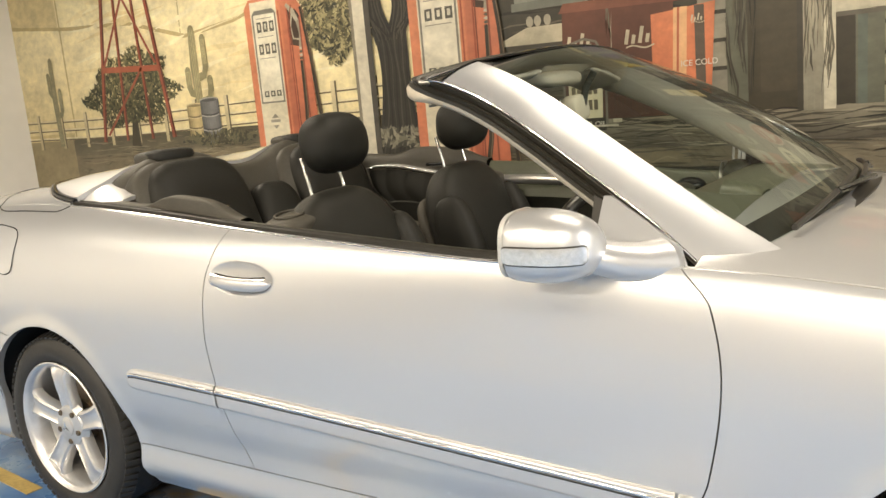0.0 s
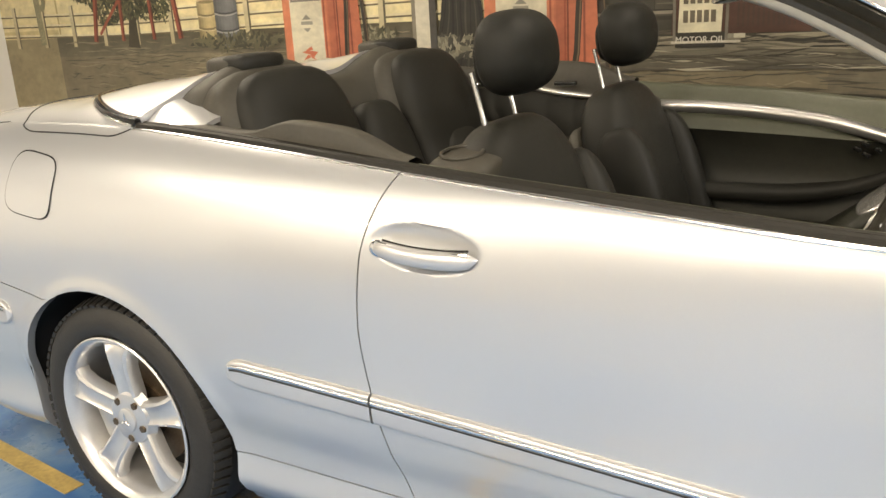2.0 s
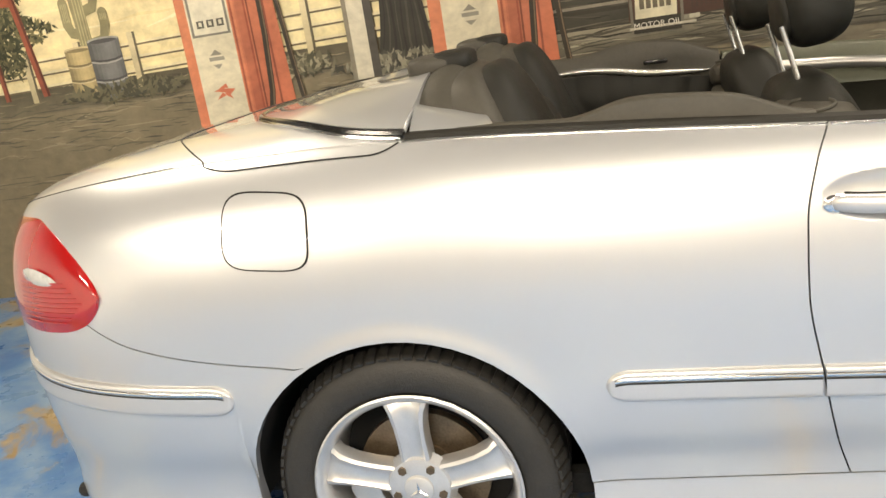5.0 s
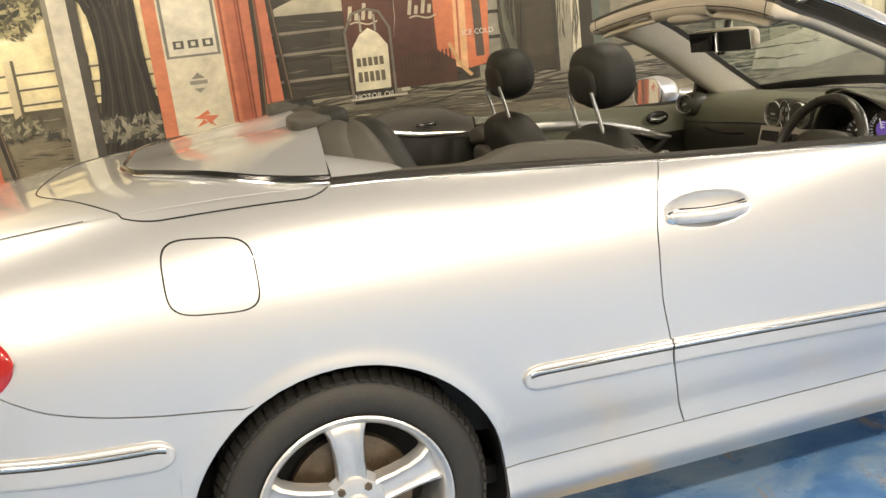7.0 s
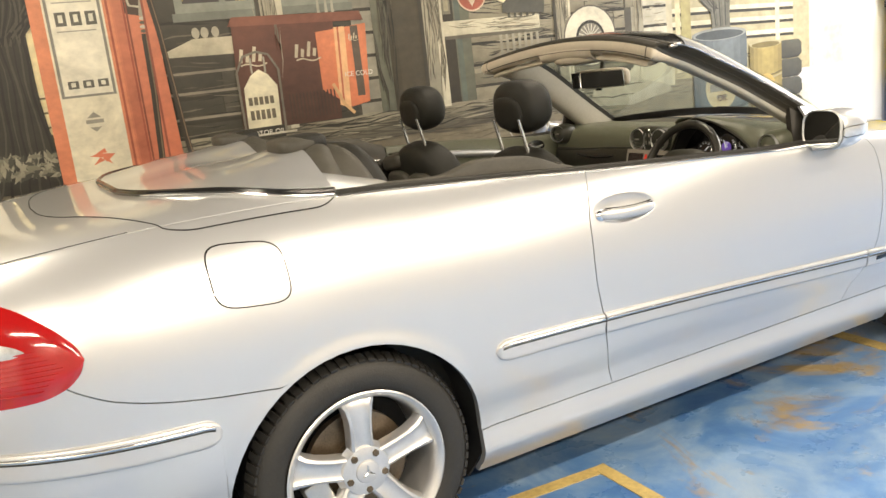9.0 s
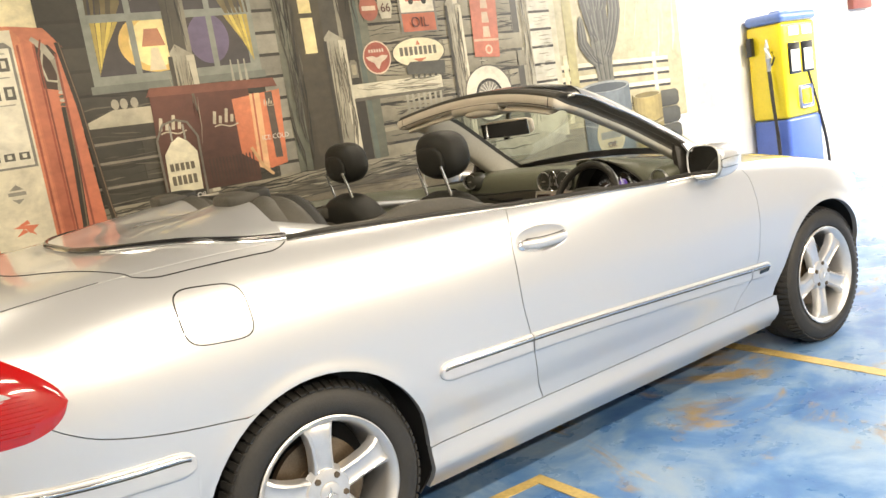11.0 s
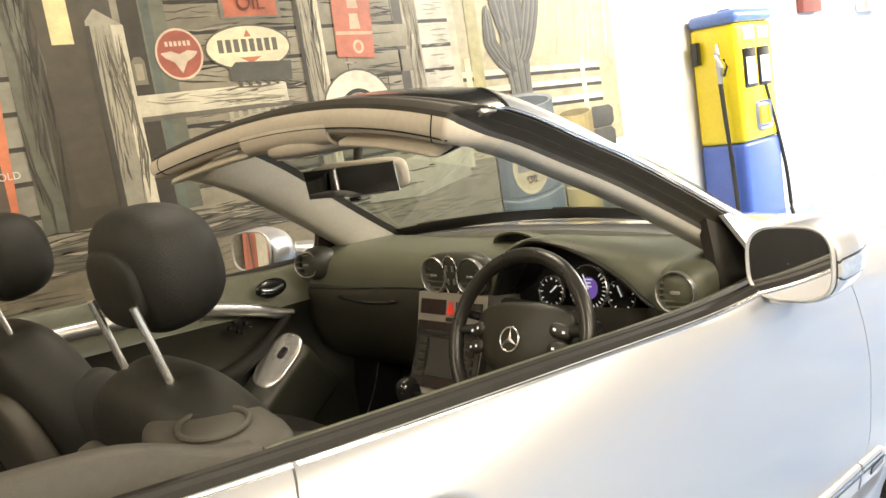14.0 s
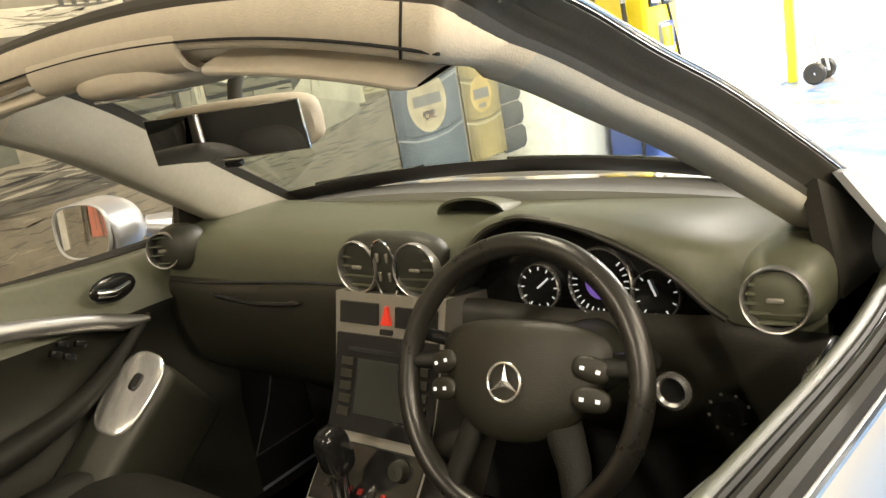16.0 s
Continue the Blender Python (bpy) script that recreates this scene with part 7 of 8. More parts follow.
def dash_low(y, j):
    pas = y > -0.10
    bend = 0.012 * math.cos(math.pi * min(max((y - 0.15) / 0.55, -1), 1))
    pts = [(1.853, 0.892), (1.842, 0.888 + bend), (1.835, 0.872 + bend), (1.832, 0.82), (1.836, 0.76), (1.86, 0.69), (1.93, 0.63), (2.10, 0.55)]
    x, z = pts[int(j)]
    if not pas:
        k = hood(y)
        x += 0.03 * min(1, (-0.10 - y) / 0.05) + 0.03 * k * (j < 4)
        z -= 0.024 * k * (j < 3)
    return (x, y, z)


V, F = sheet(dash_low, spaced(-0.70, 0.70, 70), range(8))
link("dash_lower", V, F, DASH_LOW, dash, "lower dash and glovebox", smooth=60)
part("dash_seam", tube([(1.846, y, 0.893 + 0.012 * math.cos(math.pi * min(max((y - 0.15) / 0.55, -1), 1))) for y in lin(0.14, 0.69, 20)], 0.003, 6), BLACK_GAP, dash, "dark seam")
part("glovebox_grip", tube([(1.826, y, 0.868 - 0.010 * math.sin(math.pi * (y - 0.24) / 0.28)) for y in lin(0.24, 0.52, 14)], [0.002] + [0.006] * 12 + [0.002], 8), GLOSS_BLACK, dash, "glovebox grip")
V, F = sheet(lambda y, v: (1.932, y, 0.84 + (0.048 + 0.138 * hood(y)) * v), spaced(-0.575, -0.113, 40), [0, 0.5, 1])
link("instrument_panel", V, F, GLOSS_BLACK, dash, "black instrument panel")
V, F = sheet(lambda y, k: (dash_top(y, 8)[0] + (1.936 - dash_top(y, 8)[0]) * k, y, dash_top(y, 8)[2] - 0.022 * hood(y) * k), spaced(-0.578, -0.112, 60), [0, 0.3, 1])
link("hood_lining", V, F, BLACK_GAP, dash, "black underside of the hood", smooth=60)
part("hood_lip", tube([dash_top(y, 8) for y in lin(-0.575, -0.113, 50)], 0.0055, 8), DASH_LOW, dash, "dark rolled lip of the hood")


def vent(x, y, z, r, yaw, parent, slats=5):
    v = new("air_vent")
    v.parent = parent
    M = Matrix.Translation((x, y, z)) @ Matrix.Rotation(radians(yaw), 4, "Z") @ Matrix.Rotation(radians(-84), 4, "Y")
    part("vent_ring", spin([(r * 1.10, -0.012), (r * 1.11, 0.002), (r * 1.07, 0.006), (r * 1.02, 0.005), (r * 0.99, 0.0), (r * 0.99, -0.02)], 40, M), ALU, v, "thin chrome ring")
    part("vent_well", spin([(0.001, -0.018), (r, -0.018)], 32, M), BLACK_GAP, v)
    for k in range(slats):
        q = r * (-0.78 + 1.56 * k / (slats - 1))
        w = math.sqrt(max(r * r - q * q, 0)) * 0.97
        part("vent_slat", box(q - 0.0022, q + 0.0022, -w, w, -0.012, -0.002, 0.001, 1, m=M), DASH_LIT, v, smooth=0)
    part("vent_knob", box(-0.0035, 0.0035, -r * 0.28, r * 0.28, 0.0, 0.005, 0.002, 1, m=M), ALU_DULL, v, "metal vent knob")


# driver's pod gets the lit dash tone, the other the plain one
part("vent_pod", ball(0.085, 0.056, 0.052, Matrix.Translation((1.898, -0.650, 0.945)), power=0.7), DASH_LIT, dash, smooth=60)
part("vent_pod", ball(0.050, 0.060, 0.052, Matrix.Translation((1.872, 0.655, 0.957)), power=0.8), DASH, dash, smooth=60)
vent(1.815, -0.651, 0.944, 0.0385, 4, dash, 6)
vent(1.822, 0.652, 0.962, 0.037, 27, dash, 4)
part("vent_binnacle", ball(0.030, 0.118, 0.058, Matrix.Translation((1.862, 0.005, 0.948)), power=0.6), DASH, dash, "centre vent housing", smooth=60)
vent(1.832, 0.072, 0.948, 0.043, 0, dash)
vent(1.832, -0.062, 0.948, 0.043, 0, dash)
part("centre_plate_ring", tube([(1.829, 0.005 + 0.030 * math.cos(a) * (1 if abs(math.cos(a)) < 0.7 else 0.9), 0.948 + 0.052 * math.sin(a)) for a in lin(0, 2 * math.pi, 28)[:-1]], 0.0025, 6, closed=True), CHROME, dash)
for dz in (-0.022, 0.012):
    for dy in (-0.010, 0.012):
        part("vent_wheel", box(1.826, 1.832, 0.005 + dy - 0.003, 0.005 + dy + 0.003, 0.948 + dz, 0.948 + dz + 0.016, 0.001, 1), ALU_DULL, dash)

# sensor pod on top
def pod(u, k):
    """A thin arched hood, open to the rear."""
    a = math.pi * k
    w = 0.078 * (1 - 0.35 * u)
    return (2.015 + 0.10 * u, -0.055 - w * math.cos(a), 0.985 + 0.040 * (1 - 0.75 * u ** 1.5) * max(math.sin(a), 0) ** 0.7)


V, F = slab(pod, spaced(0, 1, 8), spaced(0, 1, 24), (0, 0, -0.005))
link("dash_pod", V, F, DASH_LIT, dash, "low arched pod on the dash top", smooth=60)
V, F = sheet(lambda r, a: (2.045, -0.055 - 0.068 * r * math.cos(a), 0.985 + 0.030 * r * math.sin(a)), [0.01, 1], [math.pi * k / 20 for k in range(21)])
link("pod_face", V, F, BLACK_GAP, dash, "dark pod face")

# instruments
PURPLE = glow("violet_display", (0.16, 0.09, 0.42), 0.55)
WHITE_MARK = glow("lit_dial_mark", (0.8, 0.82, 0.85), 0.45)
RED_KEY = mat("dark_red_key", (0.25, 0.02, 0.015), 0.3)
for y, z, r, needle, marks in ((-0.243, 0.897, 0.037, 130, 12), (-0.356, 0.911, 0.053, 205, 22), (-0.446, 0.898, 0.037, 205, 9)):
    dial = new("dial")
    dial.parent = dash
    M = Matrix.Translation((1.922, y, z)) @ Matrix.Rotation(radians(-80), 4, "Y") @ Matrix.Rotation(radians(180), 4, "Z")
    part("dial_face", spin([(0.001, 0.0), (r, 0.0)], 40, M), GLOSS_BLACK, dial, "black dial face")
    part("dial_ring", spin([(r * 0.97, 0.0), (r, 0.006), (r * 1.05, 0.004), (r * 1.06, -0.004)], 40, M), ALU_BRIGHT, dial, "chrome dial ring")
    for k in range(marks):
        a = radians(-135 + 270 * k / (marks - 1)) if marks != 12 else radians(30 * k)
        part("dial_mark", box(r * 0.76, r * 0.91, -0.0009, 0.0009, 0.001, 0.002, m=M @ Matrix.Rotation(a, 4, "Z")), WHITE_MARK, dial, smooth=0)
    part("needle", box(-0.002, r * 0.66, -0.0014, 0.0014, 0.003, 0.005, m=M @ Matrix.Rotation(radians(needle), 4, "Z")), WHITE_MARK, dial, "pale needle", smooth=0)
    if marks == 22:
        part("display", cyl(r * 0.48, r * 0.48, 0.002, 36, M @ Matrix.Translation((0, 0, 0.0015))), PURPLE, dial, "violet lit display")
        for k, w in enumerate((0.030, 0.022, 0.034)):
            part("display_bar", box(-0.006 - 0.008 * k, -0.003 - 0.008 * k, -w / 3, w / 3, 0.003, 0.0035, m=M), WHITE_MARK, dial, "display writing as a plain bar", smooth=0)

# steering wheel
sw = new("steering_wheel")
sw.parent = car
tagged(sw, "black leather four-spoke steering wheel")
SW = Matrix.Translation((1.657, -0.350, 0.868)) @ Matrix.Rotation(radians(-66), 4, "Y") @ Matrix.Rotation(radians(4), 4, "Z")
# local z points at the driver, local x up the wheel
part("wheel_rim", tube([tuple(SW @ Vector((0.184 * math.cos(a), 0.184 * math.sin(a), -0.012))) for a in lin(0, 2 * math.pi, 65)[:-1]], 0.0165, 14, closed=True), WHEEL_LEATHER, sw, "polished black leather rim", smooth=60)
bm = ball(0.082, 0.124, 0.024, u=40, v=20, power=0.70)
for v in bm.verts:
    v.co.y *= 1 + 3.4 * v.co.x - 16 * min(v.co.x, 0) ** 2
    v.co.z += -0.014 - 1.2 * v.co.y ** 2
    v.co = SW @ v.co
part("airbag_cover", bm, DASH_LOW, sw, "dark rounded airbag cover", smooth=60)
for s in (-1, 1):
    part("spoke", tube([tuple(SW @ Vector(q)) for q in ((0.020, s * 0.085, -0.030), (0.022, s * 0.135, -0.026), (0.020, s * 0.182, -0.014))], [0.022, 0.018, 0.014], 12, flat=0.7), LEATHER, sw, smooth=60)
    part("spoke", tube([tuple(SW @ Vector(q)) for q in ((-0.040, s * 0.062, -0.026), (-0.105, s * 0.088, -0.022), (-0.158, s * 0.100, -0.014))], [0.028, 0.022, 0.018], 12, flat=0.6), LEATHER, sw, smooth=60)
    for dx, tilt in ((0.020, 0.25), (-0.018, 0.1)):
        B = SW @ Matrix.Translation((dx, s * 0.116, -0.010)) @ Matrix.Rotation(s * tilt, 4, "Z") @ Matrix.Rotation(s * -0.22, 4, "X")
        pad = part("button_pad", ball(0.0165, 0.026, 0.008, B, power=0.8), DASH_LOW, sw, "wheel buttons", smooth=60)
        for dy in (-0.011, 0.010):
            part("button_mark", box(-0.0025, 0.0025, -0.003, 0.003, 0.0085, 0.0095, m=B @ Matrix.Translation((0, dy, 0))), WHITE_MARK, pad, smooth=0)
part("emblem_ring", tube([tuple(SW @ Vector((-0.002 + 0.0255 * math.cos(a), 0.0255 * math.sin(a), 0.013))) for a in lin(0, 2 * math.pi, 33)[:-1]], 0.0022, 8, closed=True), ALU_BRIGHT, sw, "chrome emblem ring")
for k in range(3):
    bm = bmesh.new()
    R = SW @ Matrix.Translation((-0.002, 0, 0.013)) @ Matrix.Rotation(radians(120 * k), 4, "Z")
    v = [bm.verts.new(R @ Vector(q)) for q in ((0.0245, 0, 0), (0.0, 0.0055, 0), (0.0, -0.0055, 0), (0.003, 0, 0.004))]
    for q in ((0, 1, 3), (0, 3, 2), (0, 2, 1)):
        bm.faces.new([v[i] for i in q])
    part("emblem_arm", bm, ALU_BRIGHT, sw, smooth=0)
part("column", tube([(1.66, -0.352, 0.875), (1.90, -0.352, 0.80)], [0.045, 0.06], 16), DASH, sw, "dark column shroud")
for s, y1 in ((1, -0.16), (-1, -0.54)):
    part("stalk", tube([(1.72, -0.352 + s * 0.04, 0.872), (1.705, y1, 0.900)], [0.008, 0.011], 10), GLOSS_BLACK, sw, "column stalk")
part("ignition_ring", spin([(0.018, 0.0), (0.022, 0.006), (0.027, 0.004), (0.028, -0.004)], 28, Matrix.Translation((1.842, -0.492, 0.785)) @ Matrix.Rotation(radians(-84), 4, "Y")), ALU_BRIGHT, dash, "chrome ignition ring")
part("ignition_well", cyl(0.019, 0.019, 0.004, 24, Matrix.Translation((1.845, -0.492, 0.785)) @ Matrix.Rotation(radians(-84), 4, "Y")), BLACK_GAP, dash)
part("light_switch", spin([(0.001, 0.012), (0.020, 0.010), (0.024, 0.0)], 28, Matrix.Translation((1.850, -0.572, 0.762)) @ Matrix.Rotation(radians(-84), 4, "Y")), GLOSS_BLACK, dash, "rotary light switch")
for k in range(7):
    a = radians(-60 + 40 * k)
    part("switch_mark", box(1.842, 1.844, -0.572 + 0.030 * math.sin(a) - 0.0018, -0.572 + 0.030 * math.sin(a) + 0.0018, 0.762 + 0.030 * math.cos(a) - 0.0018, 0.762 + 0.030 * math.cos(a) + 0.0018), ALU_DULL, dash, smooth=0)

# centre console
console = new("centre_console")
console.parent = car
tagged(console, "centre console with aluminium surround and dark radio")


def face(z):
    return float(curve((0.50, 1.58), (0.60, 1.66), (0.66, 1.715), (0.75, 1.765), (0.85, 1.803), (0.91, 1.822))(z))


def facew(z):
    return float(curve((0.50, 0.125), (0.66, 0.118), (0.91, 0.128))(z))


V, F = slab(lambda z, k: (face(z), k * facew(z), z), spaced(0.52, 0.905, 24), [-1, -0.94, -0.9, 0, 0.9, 0.94, 1], (0.20, 0, -0.04))
link("console_body", V, F, ALU_DULL, console, "aluminium console surround", smooth=30)


def console_panel(y0, y1, z0, z1, m, name, label="", lift=0.004, parent=None):
    V, F = slab(lambda z, y: (face(z) - lift, y, z + lift * 0.3), spaced(z0, z1, 4), [y0, y1], (0.01, 0, 0))
    return link(name, V, F, m, parent or console, label, smooth=30)


console_panel(0.020, 0.112, 0.852, 0.888, GLOSS_BLACK, "switch_panel", "dark switch")
console_panel(-0.112, -0.020, 0.852, 0.885, GLOSS_BLACK, "switch_panel", "dark switch")
bm = bmesh.new()
v = [bm.verts.new((face(z) - 0.007, y, z)) for y, z in ((-0.011, 0.856), (0.011, 0.856), (0.002, 0.886), (-0.002, 0.886))]
w = [bm.verts.new((face(z) - 0.001, y, z)) for y, z in ((-0.011, 0.856), (0.011, 0.856), (0.002, 0.886), (-0.002, 0.886))]
bm.faces.new(v)
for i in range(4):
    bm.faces.new((v[i], w[i], w[(i + 1) % 4], v[(i + 1) % 4]))
HAZARD = glow("red_hazard_button", (0.70, 0.04, 0.02), 0.18)
part("hazard_button", bm, HAZARD, console, "red hazard button", smooth=0)
console_panel(-0.014, 0.014, 0.838, 0.846, GLOSS_BLACK, "small_button")
radio = console_panel(-0.117, 0.117, 0.680, 0.834, GLOSS_BLACK, "radio", "dark radio and screen unit")
console_panel(-0.060, 0.060, 0.708, 0.795, SCREEN_GREY, "screen", "switched-off screen", 0.007, radio)
console_panel(-0.085, 0.085, 0.806, 0.812, BLACK_GAP, "disc_slot", "", 0.007, radio)
for s in (-1, 1):
    for k in range(5):
        console_panel(s * 0.086 - 0.014, s * 0.086 + 0.014, 0.702 + 0.020 * k, 0.714 + 0.020 * k, DASH_LOW, "radio_key", "", 0.007, radio)
climate = console_panel(-0.114, 0.114, 0.585, 0.664, GLOSS_BLACK, "climate_panel", "dark climate panel")
for k in range(7):
    console_panel(-0.084 + 0.026 * k, -0.074 + 0.026 * k, 0.606, 0.612, RED_KEY if k in (1, 3, 4) else DASH_LOW, "climate_key", "", 0.007, climate)
for y in (-0.07, 0.07):
    part("climate_dial", spin([(0.001, 0.016), (0.016, 0.015), (0.019, 0.0)], 24, Matrix.Translation((face(0.645) - 0.004, y, 0.645)) @ Matrix.Rotation(radians(-65), 4, "Y")), DASH, climate)
part("gear_plate", box(1.36, 1.66, -0.085, 0.085, 0.515, 0.535, 0.008), ALU, console, "aluminium gear plate")
part("gear_slot", box(1.42, 1.60, -0.03, 0.03, 0.533, 0.538), BLACK_GAP, console)
part("gear_stem", tube([(1.635, 0.018, 0.53), (1.645, 0.020, 0.66)], 0.015), CHROME, console, "chrome gear stem")
part("gear_knob", ball(0.030, 0.024, 0.046, Matrix.Translation((1.646, 0.020, 0.692)) @ Matrix.Rotation(radians(-10), 4, "Y"), power=0.7), GLOSS_BLACK, console, "glossy black gear knob", smooth=60)
part("centre_armrest", box(0.98, 1.32, -0.085, 0.085, 0.50, 0.62, 0.03, 4), LEATHER, console, "black leather armrest")

# grab unit with an aluminium plate in the passenger footwell
unit = new("side_storage_box")
unit.parent = car
tagged(unit, "dark storage box with an aluminium plate beside the passenger door")
U = Matrix.Translation((1.640, 0.600, 0.705)) @ Matrix.Rotation(radians(10), 4, "Z") @ Matrix.Rotation(radians(16), 4, "X") @ Matrix.Rotation(radians(50), 4, "Y")
part("box_body", box(-0.020, 0.22, -0.066, 0.066, -0.26, 0.085, 0.028, 3, m=U), DASH, unit, "dark box")
part("box_plate", ball(0.009, 0.056, 0.094, U @ Matrix.Translation((-0.020, 0, 0.0)), power=0.7), ALU_BRIGHT, unit, "oval aluminium plate", smooth=60)
part("plate_slot", ball(0.006, 0.012, 0.020, U @ Matrix.Translation((-0.028, -0.006, 0.024)), power=0.6), GLOSS_BLACK, unit, "dark slot")

# ---------------------------------------------------------------- yellow and blue fuel pump against the wall
YELLOW = mat("yellow_enamel", (0.80, 0.62, 0.015), 0.35, 0, 0.4, scale=6, vary=0.08, rvary=0.05)
BLUE = mat("blue_enamel", (0.06, 0.12, 0.42), 0.35, 0, 0.4, scale=6, vary=0.10, rvary=0.05)
# blue of the cap, lighter than the lower cabinet
BLUE_TOP = mat("lighter_blue_enamel", (0.11, 0.19, 0.45), 0.35, 0, 0.4, scale=6, vary=0.10)
DIAL_WHITE = mat("white_dial", (0.72, 0.72, 0.68), 0.3, scale=12, vary=0.05)
PALE_BLUE = mat("pale_blue_badge", (0.30, 0.36, 0.66), 0.4, scale=12, vary=0.1)
BADGE_ORANGE = mat("orange_badge", (0.80, 0.38, 0.02), 0.4, scale=12, vary=0.1)

pump = thing("fuel_pump", "old yellow and blue fuel pump with a black hose", "fuel pump")
PX0, PX1, PY0, PY1 = 6.53, 7.12, 1.60, 1.99
part("pump_base", box(PX0, PX1, PY0, PY1, 0.0, 0.78, 0.035, 3), BLUE, pump, "blue lower cabinet")
part("pump_body", box(PX0, PX1, PY0, PY1, 0.78, 1.70, 0.035, 3), YELLOW, pump, "yellow upper cabinet")
part("pump_cap", box(PX0 - 0.02, PX1 + 0.02, PY0 - 0.02, PY1 + 0.01, 1.70, 1.80, 0.05, 4), BLUE_TOP, pump, "blue rounded cap")
part("cap_knob", box(6.74, 6.92, 1.74, 1.86, 1.79, 1.83, 0.015), BLUE_TOP, pump)
for x in (6.60, 6.83):
    g = part("meter_window", box(x, x + 0.20, PY0 - 0.012, PY0 + 0.004, 1.20, 1.50, 0.006), GLOSS_BLACK, pump, "black framed meter window")
    part("meter_face", box(x + 0.03, x + 0.175, PY0 - 0.016, PY0 - 0.011, 1.225, 1.43), DIAL_WHITE, g, "white meter face", smooth=0)
for x in (6.63, 6.86):
    part("name_plate", box(x, x + 0.17, PY0 - 0.010, PY0 + 0.002, 1.565, 1.655, 0.004), DIAL_WHITE, pump, "white plate")
    part("plate_bar", box(x + 0.03, x + 0.14, PY0 - 0.013, PY0 - 0.009, 1.595, 1.625), PALE_BLUE, pump, "writing as a plain bar", smooth=0)
b = part("badge", box(6.73, 6.95, PY0 - 0.012, PY0 + 0.002, 0.86, 1.08, 0.03, 3), PALE_BLUE, pump, "pale blue badge")
part("badge_field", box(6.765, 6.915, PY0 - 0.018, PY0 - 0.010, 0.895, 1.045, 0.02, 3), YELLOW, b)
part("badge_disc", ball(0.045, 0.006, 0.035, Matrix.Translation((6.85, PY0 - 0.020, 0.955))), BADGE_ORANGE, b, "orange shape")
part("nozzle_hook", box(PX0 - 0.06, PX0, 1.90, 1.96, 1.42, 1.60, 0.01), GLOSS_BLACK, pump, "dark bracket")
nz = part("nozzle", tube([(PX0 - 0.045, 1.74, 1.56), (PX0 - 0.05, 1.745, 1.48), (PX0 - 0.05, 1.73, 1.38), (PX0 - 0.045, 1.74, 1.26)], [0.012, 0.024, 0.030, 0.020], 10), ALU, pump, "worn metal nozzle")
part("trigger_guard", tube([(PX0 - 0.055, 1.69, 1.44), (PX0 - 0.06, 1.665, 1.38), (PX0 - 0.055, 1.70, 1.31)], 0.009, 8), GLOSS_BLACK, nz)
part("hose", tube([(PX0 - 0.045, 1.74, 1.27), (PX0 - 0.06, 1.72, 1.0), (PX0 - 0.05, 1.70, 0.6), (PX0 - 0.05, 1.69, 0.25), (PX0 - 0.06, 1.70, 0.02)], 0.018, 10), RUBBER, pump, "black hose down the side")
hp = along((PX1 - 0.01, 1.66, 1.28), (6.92, 1.60, 1.24), (7.07, 1.60, 0.82), (7.18, 1.60, 0.42), (7.20, 1.60, 0.17), (7.19, 1.56, 0.05), (7.10, 1.48, 0.018), (PX1 - 0.05, 1.42, 0.018))
part("hose", tube([tuple(hp(t)) for t in lin(0, 1, 40)], 0.016, 10), RUBBER, pump, "black hose sagging to the floor")

# wall telephone
RED_BROWN = mat("oxblood_paint", (0.22, 0.06, 0.045), 0.45, scale=9, vary=0.15)
phone = thing("wall_telephone", "old oxblood wall telephone with black fittings on the white wall", "telephone")
part("phone_board", box(8.58, 9.0, 1.955, MURAL_Y, 1.78, 2.33, 0.012), RED_BROWN, phone, "oxblood back board")
part("phone_bell", ball(0.07, 0.05, 0.07, Matrix.Translation((8.83, 1.93, 2.20))), GLOSS_BLACK, phone, "black bell")
part("phone_handset", tube([(8.92, 1.90, 2.25), (8.95, 1.87, 2.10), (8.92, 1.90, 1.95)], [0.045, 0.025, 0.045], 12), GLOSS_BLACK, phone, "black handset")
part("phone_mouthpiece", tube([(8.76, 1.95, 2.02), (8.76, 1.84, 1.99)], [0.03, 0.045], 14), ALU, phone)

# things against the far stretch of wall
trolley = thing("hand_trolley", "light two-wheeled hand trolley standing by the wall", "trolley")
TX, TY = 10.9, 1.50
for dx in (-0.15, 0.15):
    part("side_rail", tube([(TX + dx, TY, 0.10), (TX + dx, TY + 0.10, 0.7), (TX + dx * 0.6, TY + 0.20, 1.15)], 0.018, 8), ALU, trolley, "metal rail")
    w = part("trolley_wheel", spin([(0.02, -0.03), (0.10, -0.035), (0.12, -0.02), (0.12, 0.02), (0.10, 0.035), (0.02, 0.03)], 24, pose(TX + dx * 1.5, TY + 0.06, 0.12, 0, 90, 0)), RUBBER, trolley, "black wheel")
for z, dy in ((0.3, 0.035), (0.6, 0.085), (0.9, 0.14)):
    part("cross_bar", tube([(TX - 0.14, TY + dy, z), (TX + 0.14, TY + dy, z)], 0.012, 8), ALU, trolley)
part("handle_loop", tube([(TX - 0.09, TY + 0.2, 1.14), (TX - 0.06, TY + 0.24, 1.28), (TX + 0.06, TY + 0.24, 1.28), (TX + 0.09, TY + 0.2, 1.14)], 0.018, 8), RED_BROWN, trolley, "red handle")
part("toe_plate", box(TX - 0.18, TX + 0.18, TY - 0.16, TY + 0.02, 0.0, 0.012), ALU, trolley)
post_ob = thing("marker_post", "yellow post with an orange head by the wall", "post")
part("post_shaft", box(11.02, 11.12, 1.85, 1.95, 0.0, 1.15, 0.01), YELLOW, post_ob, "yellow shaft")
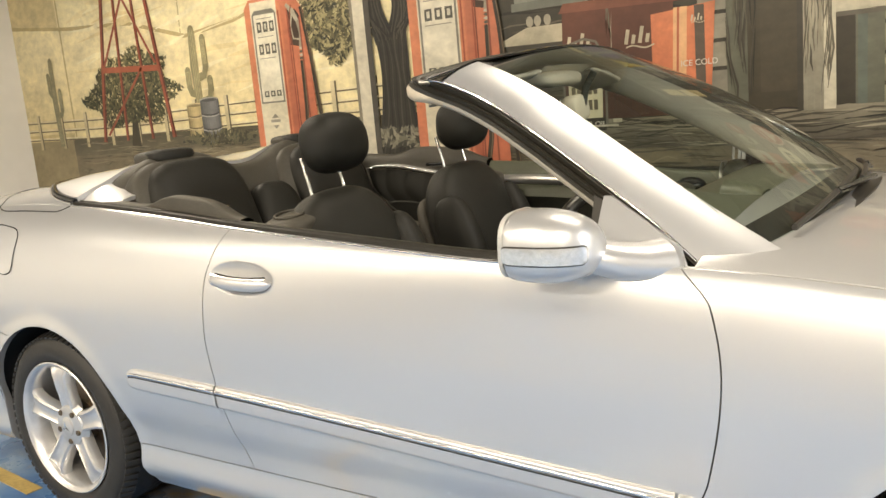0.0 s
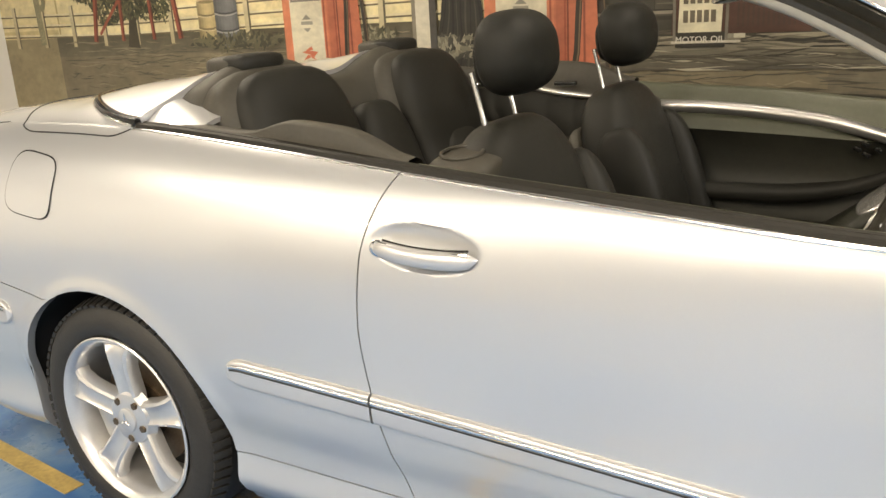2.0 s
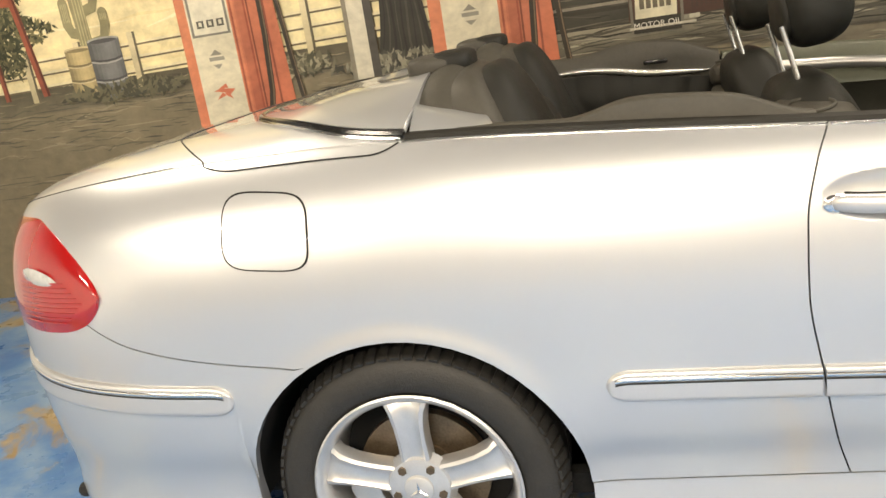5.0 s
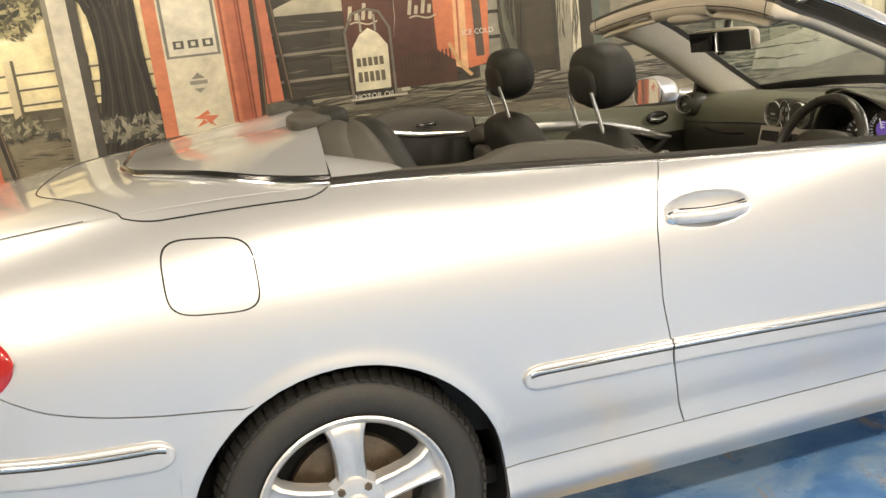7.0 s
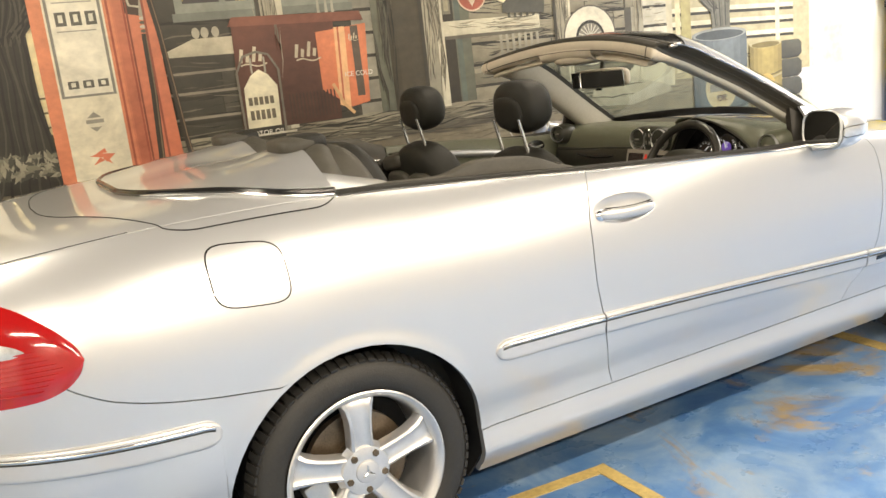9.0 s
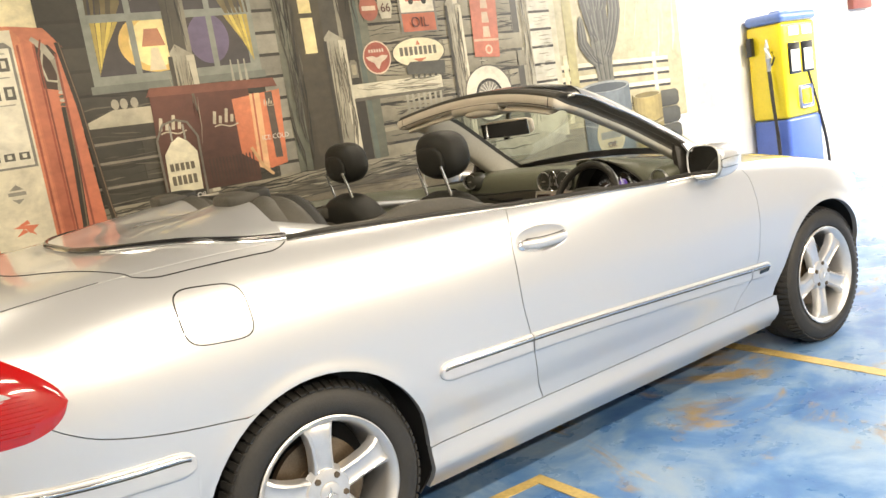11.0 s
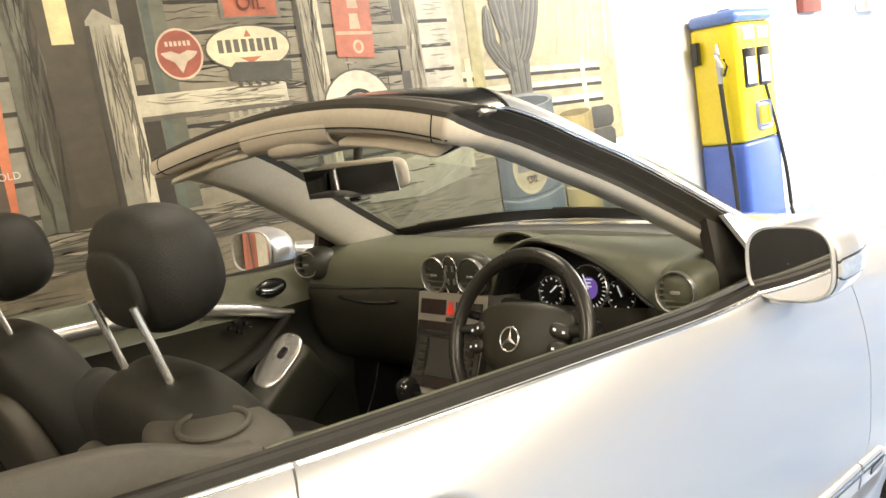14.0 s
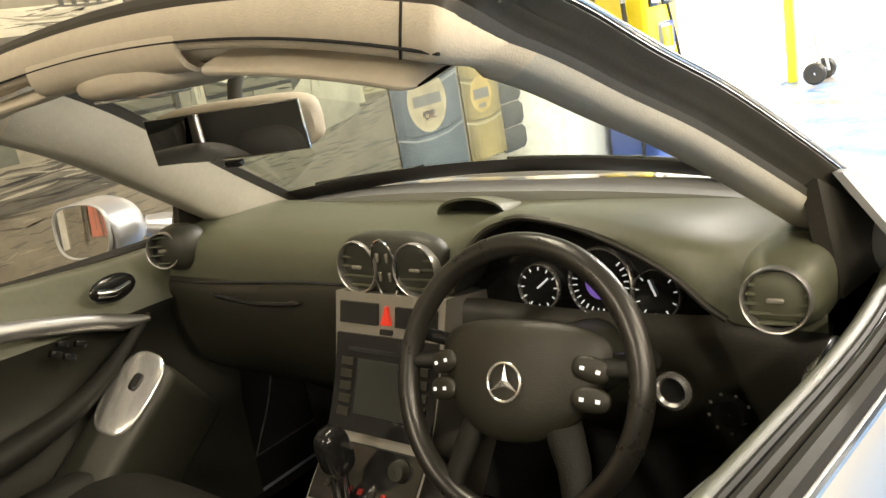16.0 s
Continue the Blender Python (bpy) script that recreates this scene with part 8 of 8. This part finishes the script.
part("post_head", box(10.92, 11.20, 1.83, 1.97, 1.15, 1.45, 0.02), BADGE_ORANGE, post_ob, "orange head")
cab = thing("wall_cabinet", "grey metal box with fittings on the white wall", "wall box")
part("cabinet_body", box(10.0, 10.5, 1.90, MURAL_Y, 1.75, 2.25, 0.015), ALU, cab, "grey metal box")
part("cabinet_fitting", box(10.12, 10.40, 1.85, 1.90, 1.85, 2.05, 0.01), GLOSS_BLACK, cab, "black fitting")
part("conduit", tube([(10.25, 1.99, 2.25), (10.25, 1.99, CEIL)], 0.02, 8), ALU, cab, "metal conduit")

# bunting strung below the ceiling
FLAGS = [mat("white_flag_cloth", 0.6, 0.8, scale=20, vary=0.05), mat("red_flag_cloth", (0.42, 0.05, 0.03), 0.8, scale=20, vary=0.1), mat("green_flag_cloth", (0.04, 0.20, 0.10), 0.8, scale=20, vary=0.1)]
for n, (xa, ya, xb, yb) in enumerate(((-3.5, -1.9, 5.5, -2.3), (-3.5, -4.2, 5.5, -4.0))):
    bunting = thing("bunting", "string of small white, red and green pennants", "bunting", "pennant strings")
    pts = [(xa + (xb - xa) * t, ya + (yb - ya) * t, 2.95 - 0.16 * math.sin(math.pi * ((t * 3) % 1))) for t in lin(0, 1, 61)]
    part("cord", tube(pts, 0.004, 6), RUBBER, bunting)
    for k in (0, 20, 40, 60):
        part("hanger", tube([pts[k], (pts[k][0], pts[k][1], CEIL)], 0.004, 6), RUBBER, bunting)
    for k in range(0, 60):
        a, b = Vector(pts[k]), Vector(pts[k + 1])
        bm = bmesh.new()
        c = (a + b) / 2 + Vector((0, 0.02 * math.sin(k), -0.19))
        for s in (-1, 1):
            v = [bm.verts.new(q + Vector((0, s * 0.001, 0))) for q in (a, b, c)]
            bm.faces.new(v if s < 0 else v[::-1])
        part("pennant", bm, FLAGS[k % 3], bunting, smooth=0)


# ---------------------------------------------------------------- keep every thing to parts and sub-parts
def chain(ob):
    c = [ob]
    while c[-1].parent:
        c.append(c[-1].parent)
    return c[::-1]


for ob in list(bpy.data.objects):
    c = chain(ob)
    if len(c) > 3:
        ob.parent = c[1]
for ob in list(bpy.data.objects):
    if ob.type == "EMPTY" and ob.parent and not ob.children:
        bpy.data.objects.remove(ob)
